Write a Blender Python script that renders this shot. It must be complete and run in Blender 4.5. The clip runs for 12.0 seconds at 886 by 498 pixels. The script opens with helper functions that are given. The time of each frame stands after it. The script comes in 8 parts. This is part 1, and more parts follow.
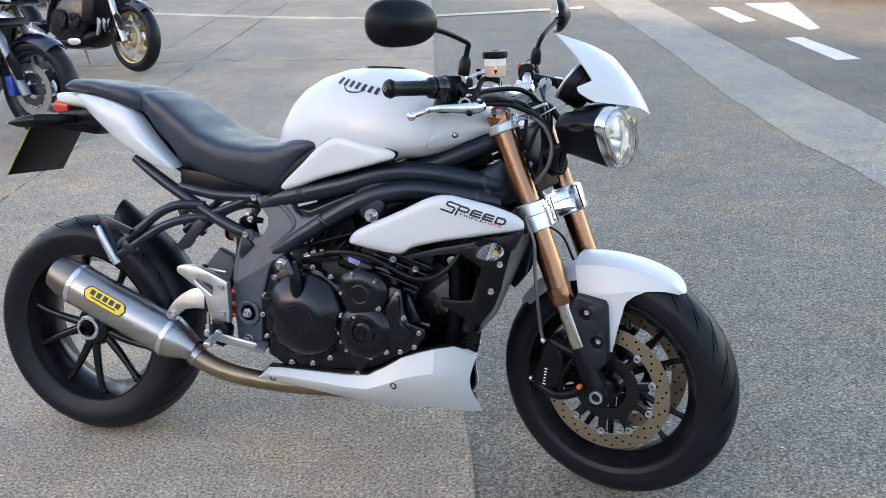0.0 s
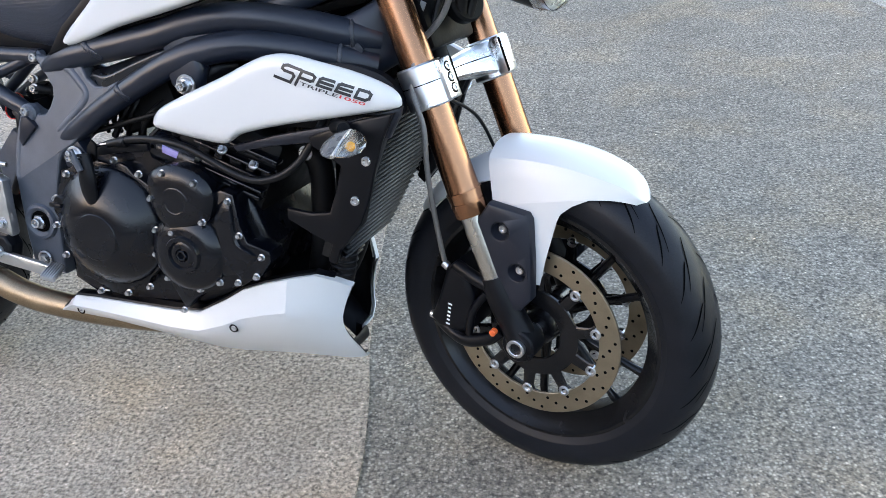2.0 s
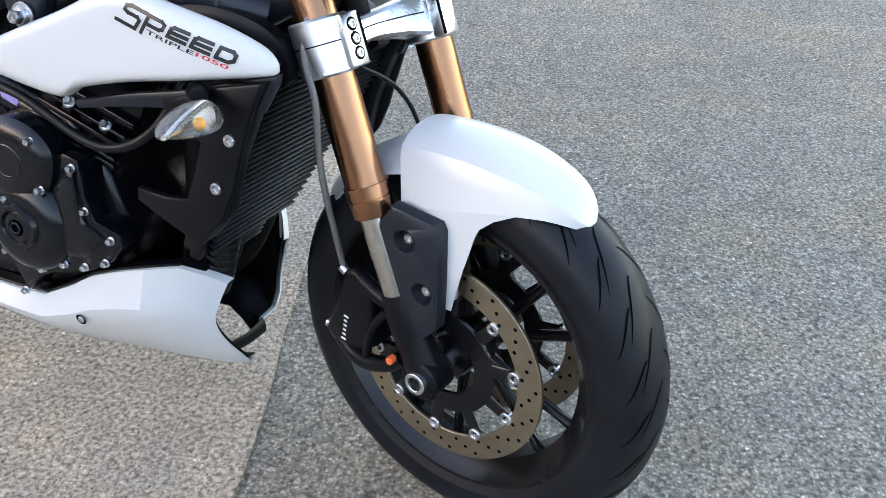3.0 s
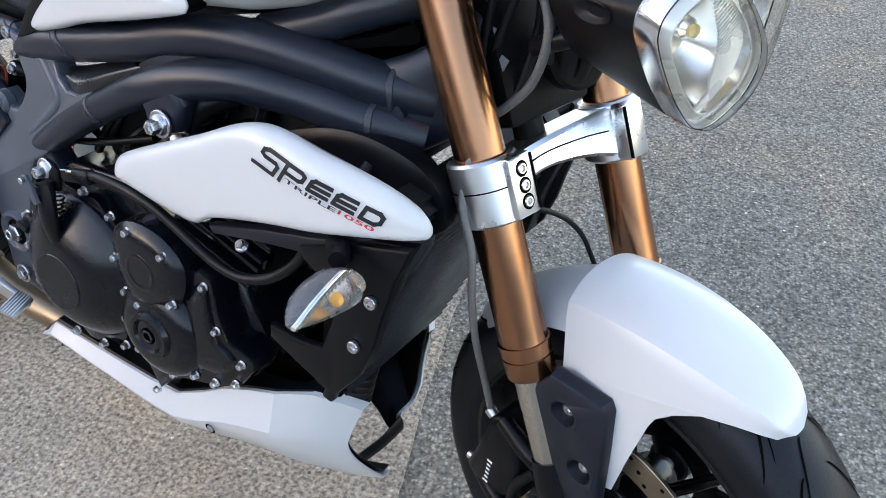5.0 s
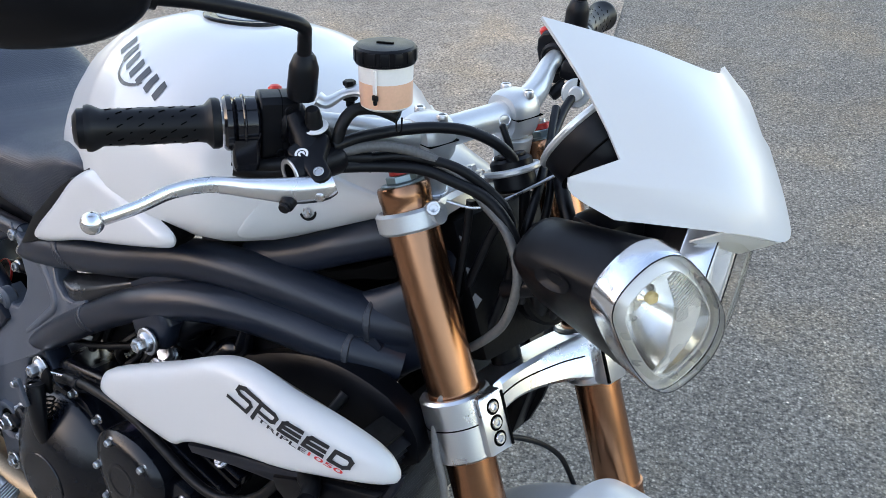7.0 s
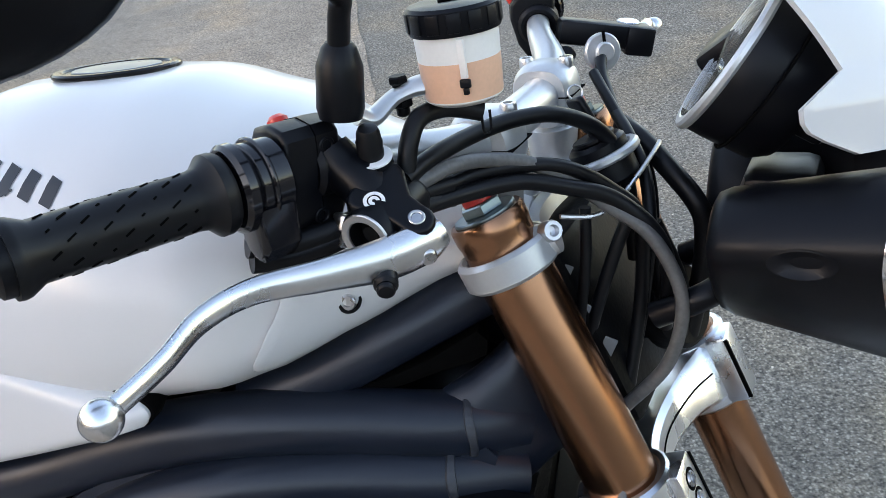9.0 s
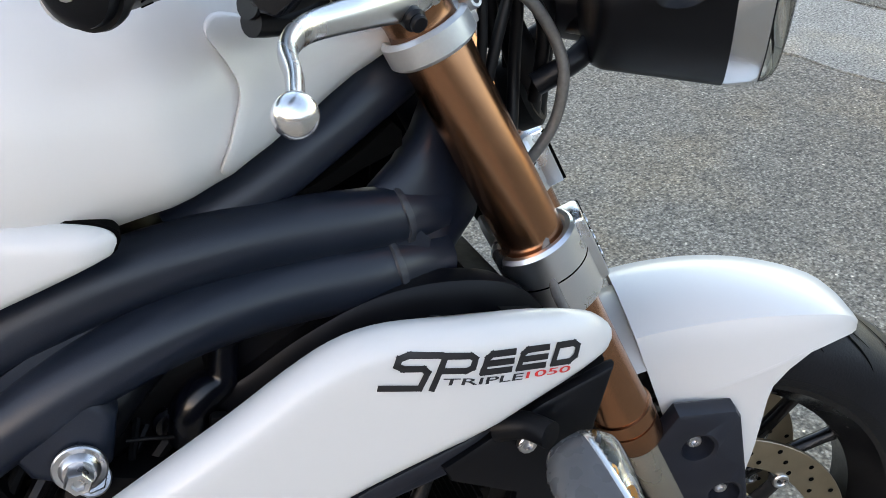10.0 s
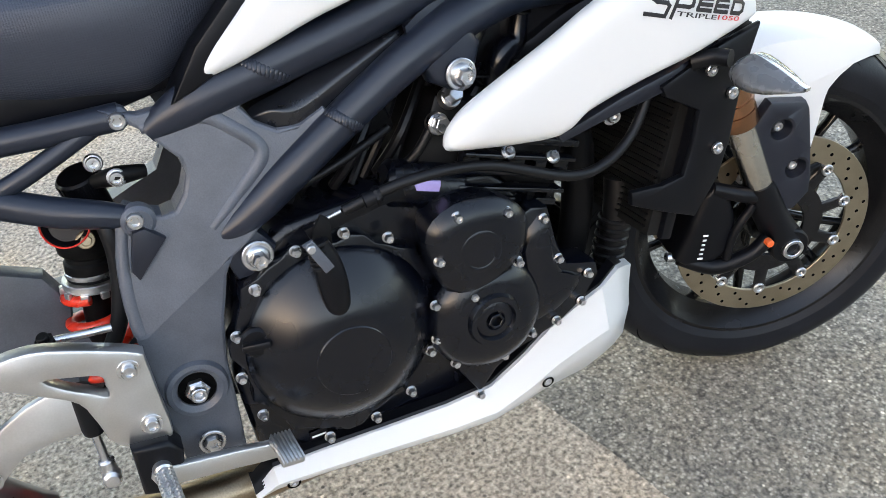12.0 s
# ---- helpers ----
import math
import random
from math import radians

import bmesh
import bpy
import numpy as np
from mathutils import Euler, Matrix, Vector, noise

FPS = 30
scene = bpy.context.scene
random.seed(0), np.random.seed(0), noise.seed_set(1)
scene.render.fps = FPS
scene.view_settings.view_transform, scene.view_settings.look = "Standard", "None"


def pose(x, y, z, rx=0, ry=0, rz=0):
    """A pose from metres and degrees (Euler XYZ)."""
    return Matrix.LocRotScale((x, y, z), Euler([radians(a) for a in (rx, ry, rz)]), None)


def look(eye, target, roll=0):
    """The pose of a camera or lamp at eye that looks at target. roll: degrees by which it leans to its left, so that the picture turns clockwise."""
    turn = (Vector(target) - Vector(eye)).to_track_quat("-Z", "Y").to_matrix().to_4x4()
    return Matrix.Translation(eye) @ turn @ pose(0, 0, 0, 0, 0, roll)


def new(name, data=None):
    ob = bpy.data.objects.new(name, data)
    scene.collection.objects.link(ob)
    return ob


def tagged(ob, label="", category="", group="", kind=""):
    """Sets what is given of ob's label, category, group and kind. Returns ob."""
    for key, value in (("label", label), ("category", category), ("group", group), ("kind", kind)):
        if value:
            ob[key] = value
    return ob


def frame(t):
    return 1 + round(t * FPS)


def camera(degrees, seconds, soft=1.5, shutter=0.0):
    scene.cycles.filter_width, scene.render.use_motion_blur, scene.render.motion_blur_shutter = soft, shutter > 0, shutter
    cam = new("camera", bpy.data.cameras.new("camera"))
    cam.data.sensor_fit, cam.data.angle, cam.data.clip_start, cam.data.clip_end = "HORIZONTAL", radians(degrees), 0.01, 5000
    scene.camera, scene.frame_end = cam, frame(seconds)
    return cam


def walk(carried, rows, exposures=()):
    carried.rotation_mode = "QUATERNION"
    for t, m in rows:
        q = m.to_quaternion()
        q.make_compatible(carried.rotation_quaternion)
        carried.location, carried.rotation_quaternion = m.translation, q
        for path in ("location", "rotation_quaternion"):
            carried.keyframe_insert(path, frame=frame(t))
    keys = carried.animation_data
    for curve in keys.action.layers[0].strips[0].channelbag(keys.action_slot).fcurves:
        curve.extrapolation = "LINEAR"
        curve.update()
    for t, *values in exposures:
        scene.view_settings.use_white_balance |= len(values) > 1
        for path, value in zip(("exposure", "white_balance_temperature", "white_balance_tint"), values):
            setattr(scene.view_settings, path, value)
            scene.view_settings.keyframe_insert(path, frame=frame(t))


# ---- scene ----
cam = camera(54.7, 12.0, soft=0.7)
PATH = [
    (0, (0.079, 0.055, 1.346), (0.024, 1.936, 0.668), -2.7),
    (0.5, (0.165, 0.162, 1.334), (0.109, 2.038, 0.641), -3.2),
    (1, (0.252, 0.292, 1.286), (0.172, 2.153, 0.557), -3.5),
    (1.5, (0.271, 0.511, 1.23), (0.176, 2.335, 0.415), -3.9),
    (2, (0.332, 0.692, 1.161), (0.228, 2.43, 0.177), -3.4),
    (2.5, (0.454, 0.88, 1.126), (0.346, 2.584, 0.084), -1.0),
    (2.7, (0.49, 0.935, 1.11), (0.375, 2.619, 0.037), 0.5),
    (4.3, (0.397, 1.232, 1.145), (0.054, 2.713, -0.154), -0.6),
    (4.5, (0.401, 1.244, 1.173), (-0.02, 2.709, -0.122), -2.0),
    (5, (0.415, 1.286, 1.23), (-0.05, 2.772, -0.025), -1.5),
    (5.5, (0.436, 1.318, 1.272), (-0.075, 2.85, 0.093), -1.3),
    (6, (0.446, 1.336, 1.308), (-0.099, 2.885, 0.167), -1.0),
    (6.5, (0.454, 1.348, 1.33), (-0.118, 2.918, 0.231), -1.3),
    (6.7, (0.46, 1.354, 1.344), (-0.121, 2.936, 0.267), -1.4),
    (8.3, (0.237, 1.376, 1.296), (0.085, 3.131, 0.349), -4.6),
    (8.5, (0.206, 1.428, 1.263), (0.086, 3.187, 0.318), -5.0),
    (9, (0.129, 1.55, 1.216), (0.136, 3.305, 0.258), -10.0),
    (9.5, (-0.009, 1.565, 1.174), (0.464, 3.209, 0.139), -7.6),
    (10, (-0.151, 1.559, 1.144), (0.747, 2.942, 0.013), -3.9),
    (10.5, (-0.275, 1.502, 1.12), (0.757, 2.758, -0.045), -0.9),
    (11, (-0.395, 1.435, 1.125), (0.568, 2.718, -0.069), -4.0),
    (11.5, (-0.501, 1.424, 1.121), (0.462, 2.693, -0.088), -4.2),
    (12, (-0.668, 1.386, 1.135), (0.301, 2.636, -0.09), -4.0),
]
EXPOSURES = [(0.0, 2.46, 7450, 19), (2.5, 2.86, 7550, 19), (5.5, 2.62, 7600, 20), (8.5, 2.33, 7700, 19), (10.0, 2.54, 8200, 18), (12.0, 3.02, 8450, 17)]
walk(cam, [(t, look(eye, target, roll)) for t, eye, target, roll in PATH], EXPOSURES)

# ---- light ----
world = bpy.data.worlds.new("sky")
scene.world = world
world.use_nodes = True
wn = world.node_tree.nodes
sky = wn.new("ShaderNodeTexSky")
sky.sky_type = "NISHITA"
sky.sun_disc = False
SUN_ELEVATION, SUN_AZIMUTH = 14.0, 240.0
sky.sun_elevation = radians(SUN_ELEVATION)
sky.sun_rotation = radians(SUN_AZIMUTH)
sky.dust_density = 0.7
sky.ozone_density = 1.2
wn["Background"].inputs["Strength"].default_value = 0.15
world.node_tree.links.new(sky.outputs[0], wn["Background"].inputs["Color"])
sun_data = bpy.data.lights.new("sun", "SUN")
sun_data.energy = 2.0
sun_data.angle = radians(0.55)
sun_data.color = (1.0, 0.9, 0.76)
sun = new("sun", sun_data)
az, el = radians(SUN_AZIMUTH), radians(SUN_ELEVATION)
sun_from = Vector((math.sin(az) * math.cos(el), math.cos(az) * math.cos(el), math.sin(el)))
sun.matrix_world = look(sun_from * 40, (0, 0, 0))


# ---- mesh helpers ----
def part(name, bm, material, parent, label="", m=None, sharp=38):
    """Links a bmesh as one mesh object under a thing or a part."""
    if m is not None:
        bmesh.ops.transform(bm, matrix=m, verts=bm.verts)
    bmesh.ops.recalc_face_normals(bm, faces=bm.faces)
    me = bpy.data.meshes.new(name)
    bm.to_mesh(me)
    bm.free()
    me.materials.append(material)
    me.shade_smooth()
    me.set_sharp_from_angle(angle=radians(sharp))
    ob = new(name, me)
    ob.parent = parent
    if label:
        ob["label"] = label
    return ob


def join(*bms):
    """One bmesh out of several."""
    out = bms[0]
    for b in bms[1:]:
        me = bpy.data.meshes.new("tmp")
        b.to_mesh(me)
        b.free()
        out.from_mesh(me)
        bpy.data.meshes.remove(me)
    return out


def moved(bm, m):
    bmesh.ops.transform(bm, matrix=m, verts=bm.verts)
    return bm


def along(p, d, spin=0.0):
    """A pose at p whose z axis runs along d."""
    q = Vector(d).to_track_quat("Z", "Y").to_matrix().to_4x4()
    return Matrix.Translation(p) @ q @ pose(0, 0, 0, 0, 0, spin)


def skin(rings, closed=True, caps=True):
    """Faces over a row of rings with equal counts."""
    bm = bmesh.new()
    vs = [[bm.verts.new(p) for p in r] for r in rings]
    n = len(rings[0])
    for a, b in zip(vs, vs[1:]):
        for i in range(n if closed else n - 1):
            j = (i + 1) % n
            bm.faces.new((a[i], a[j], b[j], b[i]))
    if caps:
        bm.faces.new(vs[0][::-1])
        bm.faces.new(vs[-1])
    return bm


def lathe(profile, seg=40, closed=False, arc=360.0, start=0.0):
    """Revolves (radius, height) pairs round z. closed: the profile is a loop."""
    bm = bmesh.new()
    whole = abs(arc - 360) < 1e-6
    cols = []
    for k in range(seg if whole else seg + 1):
        a = radians(start + arc * k / seg)
        cols.append([bm.verts.new((r * math.cos(a), r * math.sin(a), z)) for r, z in profile])
    n = len(profile)
    for k in range(seg):
        a, b = cols[k], cols[(k + 1) % len(cols)]
        for i in range(n if closed else n - 1):
            j = (i + 1) % n
            bm.faces.new((a[i], a[j], b[j], b[i]))
    if closed and not whole:
        bm.faces.new(cols[0])
        bm.faces.new(cols[-1][::-1])
    bmesh.ops.remove_doubles(bm, verts=bm.verts, dist=1e-6)
    return bm


def cyl(r, h, seg=24, bevel=0.0, r2=None):
    """A cylinder from z = 0 to h with softened rims."""
    r2 = r if r2 is None else r2
    b = min(bevel, h / 2.1, r * 0.9)
    if b > 0:
        prof = [(0, 0), (r - b, 0), (r, b), (r2, h - b), (r2 - b, h), (0, h)]
    else:
        prof = [(0, 0), (r, 0), (r2, h), (0, h)]
    return lathe(prof, seg)


def pipe(r, ri, h, seg=28, bevel=0.001):
    """A hollow ring from z = 0 to h."""
    b = bevel
    return lathe([(ri, b), (ri + b, 0), (r - b, 0), (r, b), (r, h - b), (r - b, h), (ri + b, h), (ri, h - b)], seg, closed=True)


def spline(pts, n=8, closed=False):
    """A smooth curve through the points; each may carry more than three numbers."""
    p = [Vector(q) for q in pts]
    m = len(p)
    out = []
    for i in range(m if closed else m - 1):
        if closed:
            a, b, c, d = p[i - 1], p[i], p[(i + 1) % m], p[(i + 2) % m]
        else:
            a, b, c, d = p[max(i - 1, 0)], p[i], p[i + 1], p[min(i + 2, m - 1)]
        for k in range(n):
            t = k / n
            out.append(0.5 * ((2 * b) + (c - a) * t + (2 * a - 5 * b + 4 * c - d) * t * t + (3 * b - a - 3 * c + d) * t ** 3))
    if not closed:
        out.append(p[-1])
    return out


def sweep(pts, r, seg=12, n=8, caps=True, squash=1.0, up=(0, 0, 1)):
    """A tube along a smooth curve; r may be one radius or one a point."""
    rs = [r] * len(pts) if isinstance(r, (int, float)) else list(r)
    path = spline([(*p, q) for p, q in zip(pts, rs)], n)
    pos = [Vector(q[:3]) for q in path]
    rad = [q[3] for q in path]
    rings = []
    ref = Vector(up)
    t0 = (pos[1] - pos[0]).normalized()
    if abs(ref.dot(t0)) > 0.95:
        ref = Vector((1, 0, 0)) if abs(t0.x) < 0.9 else Vector((0, 1, 0))
    side = t0.cross(ref).normalized()
    for i, c in enumerate(pos):
        t = (pos[min(i + 1, len(pos) - 1)] - pos[max(i - 1, 0)]).normalized()
        side = (side - t * side.dot(t)).normalized()
        nrm = side.cross(t)
        rings.append([c + (side * math.cos(a) * squash + nrm * math.sin(a)) * rad[i] for a in (2 * math.pi * k / seg for k in range(seg))])
    return skin(rings, caps=caps)


def smooth2(pts, n=5):
    return [(q[0], q[1]) for q in spline([(a, b, 0) for a, b in pts], n, closed=True)]


def prism(outline, y0, y1, bevel=0.0, seg=2, smooth=0):
    """An outline in the xz plane, drawn out from y0 to y1."""
    pts = smooth2(outline, smooth) if smooth else outline
    bm = bmesh.new()
    a = [bm.verts.new((x, y0, z)) for x, z in pts]
    f = bm.faces.new(a)
    g = bmesh.ops.extrude_face_region(bm, geom=[f])
    bmesh.ops.translate(bm, vec=(0, y1 - y0, 0), verts=[v for v in g["geom"] if isinstance(v, bmesh.types.BMVert)])
    if bevel:
        rim = [e for e in bm.edges if abs(e.verts[0].co.y - e.verts[1].co.y) < 1e-7]
        bmesh.ops.bevel(bm, geom=rim, offset=bevel, segments=seg, affect="EDGES", profile=0.5)
    return bm


def plate_with_windows(outer, inners, y0, y1, bevel, smooth=True):
    """A plate in the xz plane with openings through it."""
    bm = bmesh.new()
    edges = []
    for k, loop in enumerate([outer, *inners]):
        if smooth or k:
            loop = smooth2(loop, 3)
        vs = [bm.verts.new((x, y0, z)) for x, z in loop]
        edges += [bm.edges.new((a, b)) for a, b in zip(vs, vs[1:] + vs[:1])]
    bmesh.ops.triangle_fill(bm, edges=edges, use_beauty=True)
    g = bmesh.ops.extrude_face_region(bm, geom=bm.faces[:])
    bmesh.ops.translate(bm, vec=(0, y1 - y0, 0), verts=[v for v in g["geom"] if isinstance(v, bmesh.types.BMVert)])
    bmesh.ops.recalc_face_normals(bm, faces=bm.faces)
    rim = [e for e in bm.edges if len(e.link_faces) == 2 and e.calc_face_angle(0) > 1.0 and abs(e.verts[0].co.y - e.verts[1].co.y) < 1e-7]
    bmesh.ops.bevel(bm, geom=rim, offset=bevel, segments=2, affect="EDGES", profile=0.5)
    return bm


def box(x, y, z, bevel=0.003, seg=2):
    """A bevelled box round the origin."""
    bm = bmesh.new()
    bmesh.ops.create_cube(bm, size=1)
    bmesh.ops.scale(bm, vec=(x, y, z), verts=bm.verts)
    if bevel:
        bmesh.ops.bevel(bm, geom=bm.edges[:], offset=bevel, segments=seg, affect="EDGES", profile=0.5)
    return bm


def puff(outline, y_edge, bulge, back=0.01, rings=7, smooth=4, power=2.0, centre=None, tilt=(0, 0)):
    """A shell over an outline in the xz plane: its rim at y_edge, its middle bulge further out (towards -y), with a
    turned-back rim. tilt: how y falls with x and z."""
    pts = smooth2(outline, smooth) if smooth else outline
    cx = centre[0] if centre else sum(p[0] for p in pts) / len(pts)
    cz = centre[1] if centre else sum(p[1] for p in pts) / len(pts)

    def put(s, y):
        r = []
        for x, z in pts:
            X, Zz = cx + (x - cx) * s, cz + (z - cz) * s
            r.append((X, y + tilt[0] * (X - cx) + tilt[1] * (Zz - cz), Zz))
        return r
    rows = [put(0.96, y_edge + back), put(0.995, y_edge + back * 0.5), put(1.0, y_edge)]
    for k in range(1, rings):
        a = k / rings
        rows.append(put(1 - a ** 1.3, y_edge - bulge * (1 - (1 - a) ** power)))
    bm = skin(rows, caps=True)
    return bm


def bolt(r=0.006, h=0.006, kind="hex", washer=0.0):
    """A bolt head standing on z = 0."""
    bits = []
    z = 0.0
    if washer:
        bits.append(cyl(washer, 0.0018, 20, 0.0004))
        z = 0.0016
    if kind == "hex":
        b = lathe([(0, 0), (r, 0), (r, h * 0.82), (r * 0.86, h), (r * 0.5, h), (r * 0.42, h * 0.8), (0, h * 0.8)], 6)
    else:
        b = lathe([(0, 0), (r, 0), (r, h * 0.8), (r * 0.88, h), (r * 0.56, h), (r * 0.52, h * 0.45), (0, h * 0.4)], 12)
    bits.append(moved(b, pose(0, 0, z)))
    return join(*bits)


def superring(w, h_up, h_dn, n=28, p=2.4, y0=0.0, z0=0.0, x=0.0):
    """A rounded cross-section in the yz plane."""
    out = []
    for k in range(n):
        a = 2 * math.pi * k / n
        c, s = math.cos(a), math.sin(a)
        y = w * math.copysign(abs(c) ** (2 / p), c)
        z = (h_up if s > 0 else h_dn) * math.copysign(abs(s) ** (2 / p), s)
        out.append((x, y0 + y, z0 + z))
    return out


# ---- materials ----
def mat(name, col, rough=0.5, metal=0.0, var=0.12, scale=18.0, bump=0.0, bscale=400.0, coat=0.0, rvar=0.08, spec=0.5, dist=0.001, stretch=(1, 1, 1), dust=0.0):
    """A surface with variation in colour and gloss at two scales and a fine relief."""
    m = bpy.data.materials.new(name)
    m.use_nodes = True
    nt = m.node_tree
    b = nt.nodes["Principled BSDF"]
    tc = nt.nodes.new("ShaderNodeTexCoord")
    mp = nt.nodes.new("ShaderNodeMapping")
    mp.inputs["Scale"].default_value = stretch
    nt.links.new(tc.outputs["Object"], mp.inputs["Vector"])
    big = nt.nodes.new("ShaderNodeTexNoise")
    big.inputs["Scale"].default_value = scale
    big.inputs["Detail"].default_value = 5
    fine = nt.nodes.new("ShaderNodeTexNoise")
    fine.inputs["Scale"].default_value = bscale
    fine.inputs["Detail"].default_value = 3
    nt.links.new(mp.outputs[0], big.inputs["Vector"])
    nt.links.new(mp.outputs[0], fine.inputs["Vector"])
    mix = nt.nodes.new("ShaderNodeMix")
    mix.data_type = "RGBA"
    mix.inputs[6].default_value = (*[c * (1 - var) for c in col], 1)
    mix.inputs[7].default_value = (*[min(1, c * (1 + var) + dust) for c in col], 1)
    add = nt.nodes.new("ShaderNodeMath")
    add.operation = "MULTIPLY_ADD"
    add.inputs[1].default_value = 0.4
    nt.links.new(fine.outputs["Fac"], add.inputs[0])
    sub = nt.nodes.new("ShaderNodeMath")
    sub.operation = "MULTIPLY"
    sub.inputs[1].default_value = 0.6
    nt.links.new(big.outputs["Fac"], sub.inputs[0])
    nt.links.new(sub.outputs[0], add.inputs[2])
    ramp = nt.nodes.new("ShaderNodeMapRange")
    ramp.inputs[1].default_value, ramp.inputs[2].default_value = 0.3, 0.7
    nt.links.new(add.outputs[0], ramp.inputs[0])
    nt.links.new(ramp.outputs[0], mix.inputs[0])
    nt.links.new(mix.outputs[2], b.inputs["Base Color"])
    rr = nt.nodes.new("ShaderNodeMapRange")
    rr.inputs[1].default_value, rr.inputs[2].default_value = 0.3, 0.7
    rr.inputs[3].default_value, rr.inputs[4].default_value = max(0.02, rough - rvar), min(1, rough + rvar)
    nt.links.new(big.outputs["Fac"], rr.inputs[0])
    nt.links.new(rr.outputs[0], b.inputs["Roughness"])
    b.inputs["Metallic"].default_value = metal
    b.inputs["Specular IOR Level"].default_value = spec
    if coat:
        b.inputs["Coat Weight"].default_value = coat
        b.inputs["Coat Roughness"].default_value = 0.06
    if bump:
        bp = nt.nodes.new("ShaderNodeBump")
        bp.inputs["Strength"].default_value = bump
        bp.inputs["Distance"].default_value = dist
        nt.links.new(fine.outputs["Fac"], bp.inputs["Height"])
        nt.links.new(bp.outputs[0], b.inputs["Normal"])
    return m


def weave(name, col, rough, scale):
    """Vinyl pressed with rows of small raised grains."""
    m = mat(name, col, rough, 0, 0.1, 10, spec=0.45)
    nt = m.node_tree
    tc = nt.nodes["Texture Coordinate"]
    cells = nt.nodes.new("ShaderNodeTexVoronoi")
    cells.inputs["Scale"].default_value = scale
    cells.inputs["Randomness"].default_value = 0.25
    nt.links.new(tc.outputs["Object"], cells.inputs["Vector"])
    bp = nt.nodes.new("ShaderNodeBump")
    bp.invert = True
    bp.inputs["Strength"].default_value = 0.55
    bp.inputs["Distance"].default_value = 0.0010
    nt.links.new(cells.outputs["Distance"], bp.inputs["Height"])
    nt.links.new(bp.outputs[0], nt.nodes["Principled BSDF"].inputs["Normal"])
    return m


WHITE = mat("pearl_white_paint", (0.57, 0.57, 0.565), 0.30, 0, 0.008, 6, coat=0.18, rvar=0.0)
INNER_WHITE = mat("raw_white_plastic", (0.72, 0.70, 0.64), 0.5, 0, 0.03, 12)
FRAME = mat("black_powder_coat", (0.0080, 0.0120, 0.0215), 0.36, 0, 0.15, 14, bump=0.25, bscale=900, dist=0.0003, spec=0.45)
CAST = mat("black_cast_aluminium", (0.062, 0.071, 0.088), 0.44, 0, 0.25, 40, bump=0.45, bscale=600, dist=0.0006, spec=0.5)
COVER = mat("satin_black_moulding", (0.006, 0.007, 0.010), 0.30, 0, 0.15, 20, bump=0.1, bscale=900, dist=0.0003, spec=0.6)
# black plastic; the blue in its base colour stands in for reflected sky
GUARD = mat("sky_tinted_black_plastic", (0.010, 0.012, 0.019), 0.38, 0, 0.15, 20, bump=0.2, bscale=900, dist=0.0003, spec=0.34)
ENGINE = mat("black_engine_enamel", (0.0016, 0.0024, 0.0050), 0.26, 0, 0.2, 25, rvar=0.04, bump=0.05, bscale=500, dist=0.0004, spec=0.40)
BLACK = mat("matt_black_plastic", (0.0026, 0.0030, 0.0046), 0.38, 0, 0.2, 30, bump=0.2, bscale=1200, dist=0.0003, spec=0.20)
DARK = mat("grimy_black_metal", (0.0030, 0.0031, 0.0036), 0.50, 0, 0.4, 35, bump=0.3, bscale=250, dust=0.0015, spec=0.12)
HOSE = mat("black_rubber_hose", (0.0038, 0.0040, 0.0050), 0.42, 0, 0.2, 60, rvar=0.1, spec=0.25)
TYRE = mat("tyre_rubber", (0.0052, 0.0064, 0.0095), 0.44, 0, 0.3, 24, bump=0.35, bscale=420, dist=0.0006, dust=0.003, spec=0.22)
RIM = mat("gloss_black_rim", (0.005, 0.005, 0.006), 0.22, 0, 0.2, 20, spec=0.35)
GOLD = mat("bronze_anodised_tube", (0.36, 0.175, 0.098), 0.25, 1.0, 0.025, 8, rvar=0.015, bscale=300, stretch=(1, 1, 8))
ALU = mat("satin_aluminium", (0.74, 0.76, 0.79), 0.30, 1.0, 0.05, 20, rvar=0.06, bump=0.05, bscale=900, dist=0.0003)
CASTALU = mat("cast_aluminium", (0.58, 0.58, 0.58), 0.38, 1.0, 0.08, 30, rvar=0.08, bump=0.12, bscale=500, dist=0.0004)
SILVER = mat("silver_paint", (0.56, 0.57, 0.57), 0.34, 0.6, 0.05, 20, rvar=0.05)
CHROME = mat("polished_lever", (0.76, 0.77, 0.78), 0.27, 1.0, 0.04, 12, rvar=0.06)
ZINC = mat("zinc_bolt", (0.56, 0.56, 0.57), 0.32, 1.0, 0.12, 60, rvar=0.1)
STEEL = mat("brushed_titanium", (0.40, 0.38, 0.36), 0.34, 1.0, 0.14, 9, rvar=0.08, bump=0.06, bscale=500, stretch=(1, 1, 6))
BURNT = mat("heat_stained_steel", (0.30, 0.225, 0.15), 0.38, 1.0, 0.35, 16, rvar=0.12)
DISC = mat("brake_disc_steel", (0.36, 0.30, 0.22), 0.40, 1.0, 0.18, 40, rvar=0.08, bump=0.1, bscale=900)
SEAT = weave("seat_vinyl", (0.025, 0.031, 0.045), 0.38, 420)
RED = mat("red_paint", (0.62, 0.03, 0.02), 0.35, 0, 0.1, 20)
ORANGE = mat("orange_cap", (0.75, 0.12, 0.03), 0.4, 0, 0.1, 20)
YELLOW = mat("yellow_badge", (0.82, 0.55, 0.03), 0.4, 0, 0.06, 30)
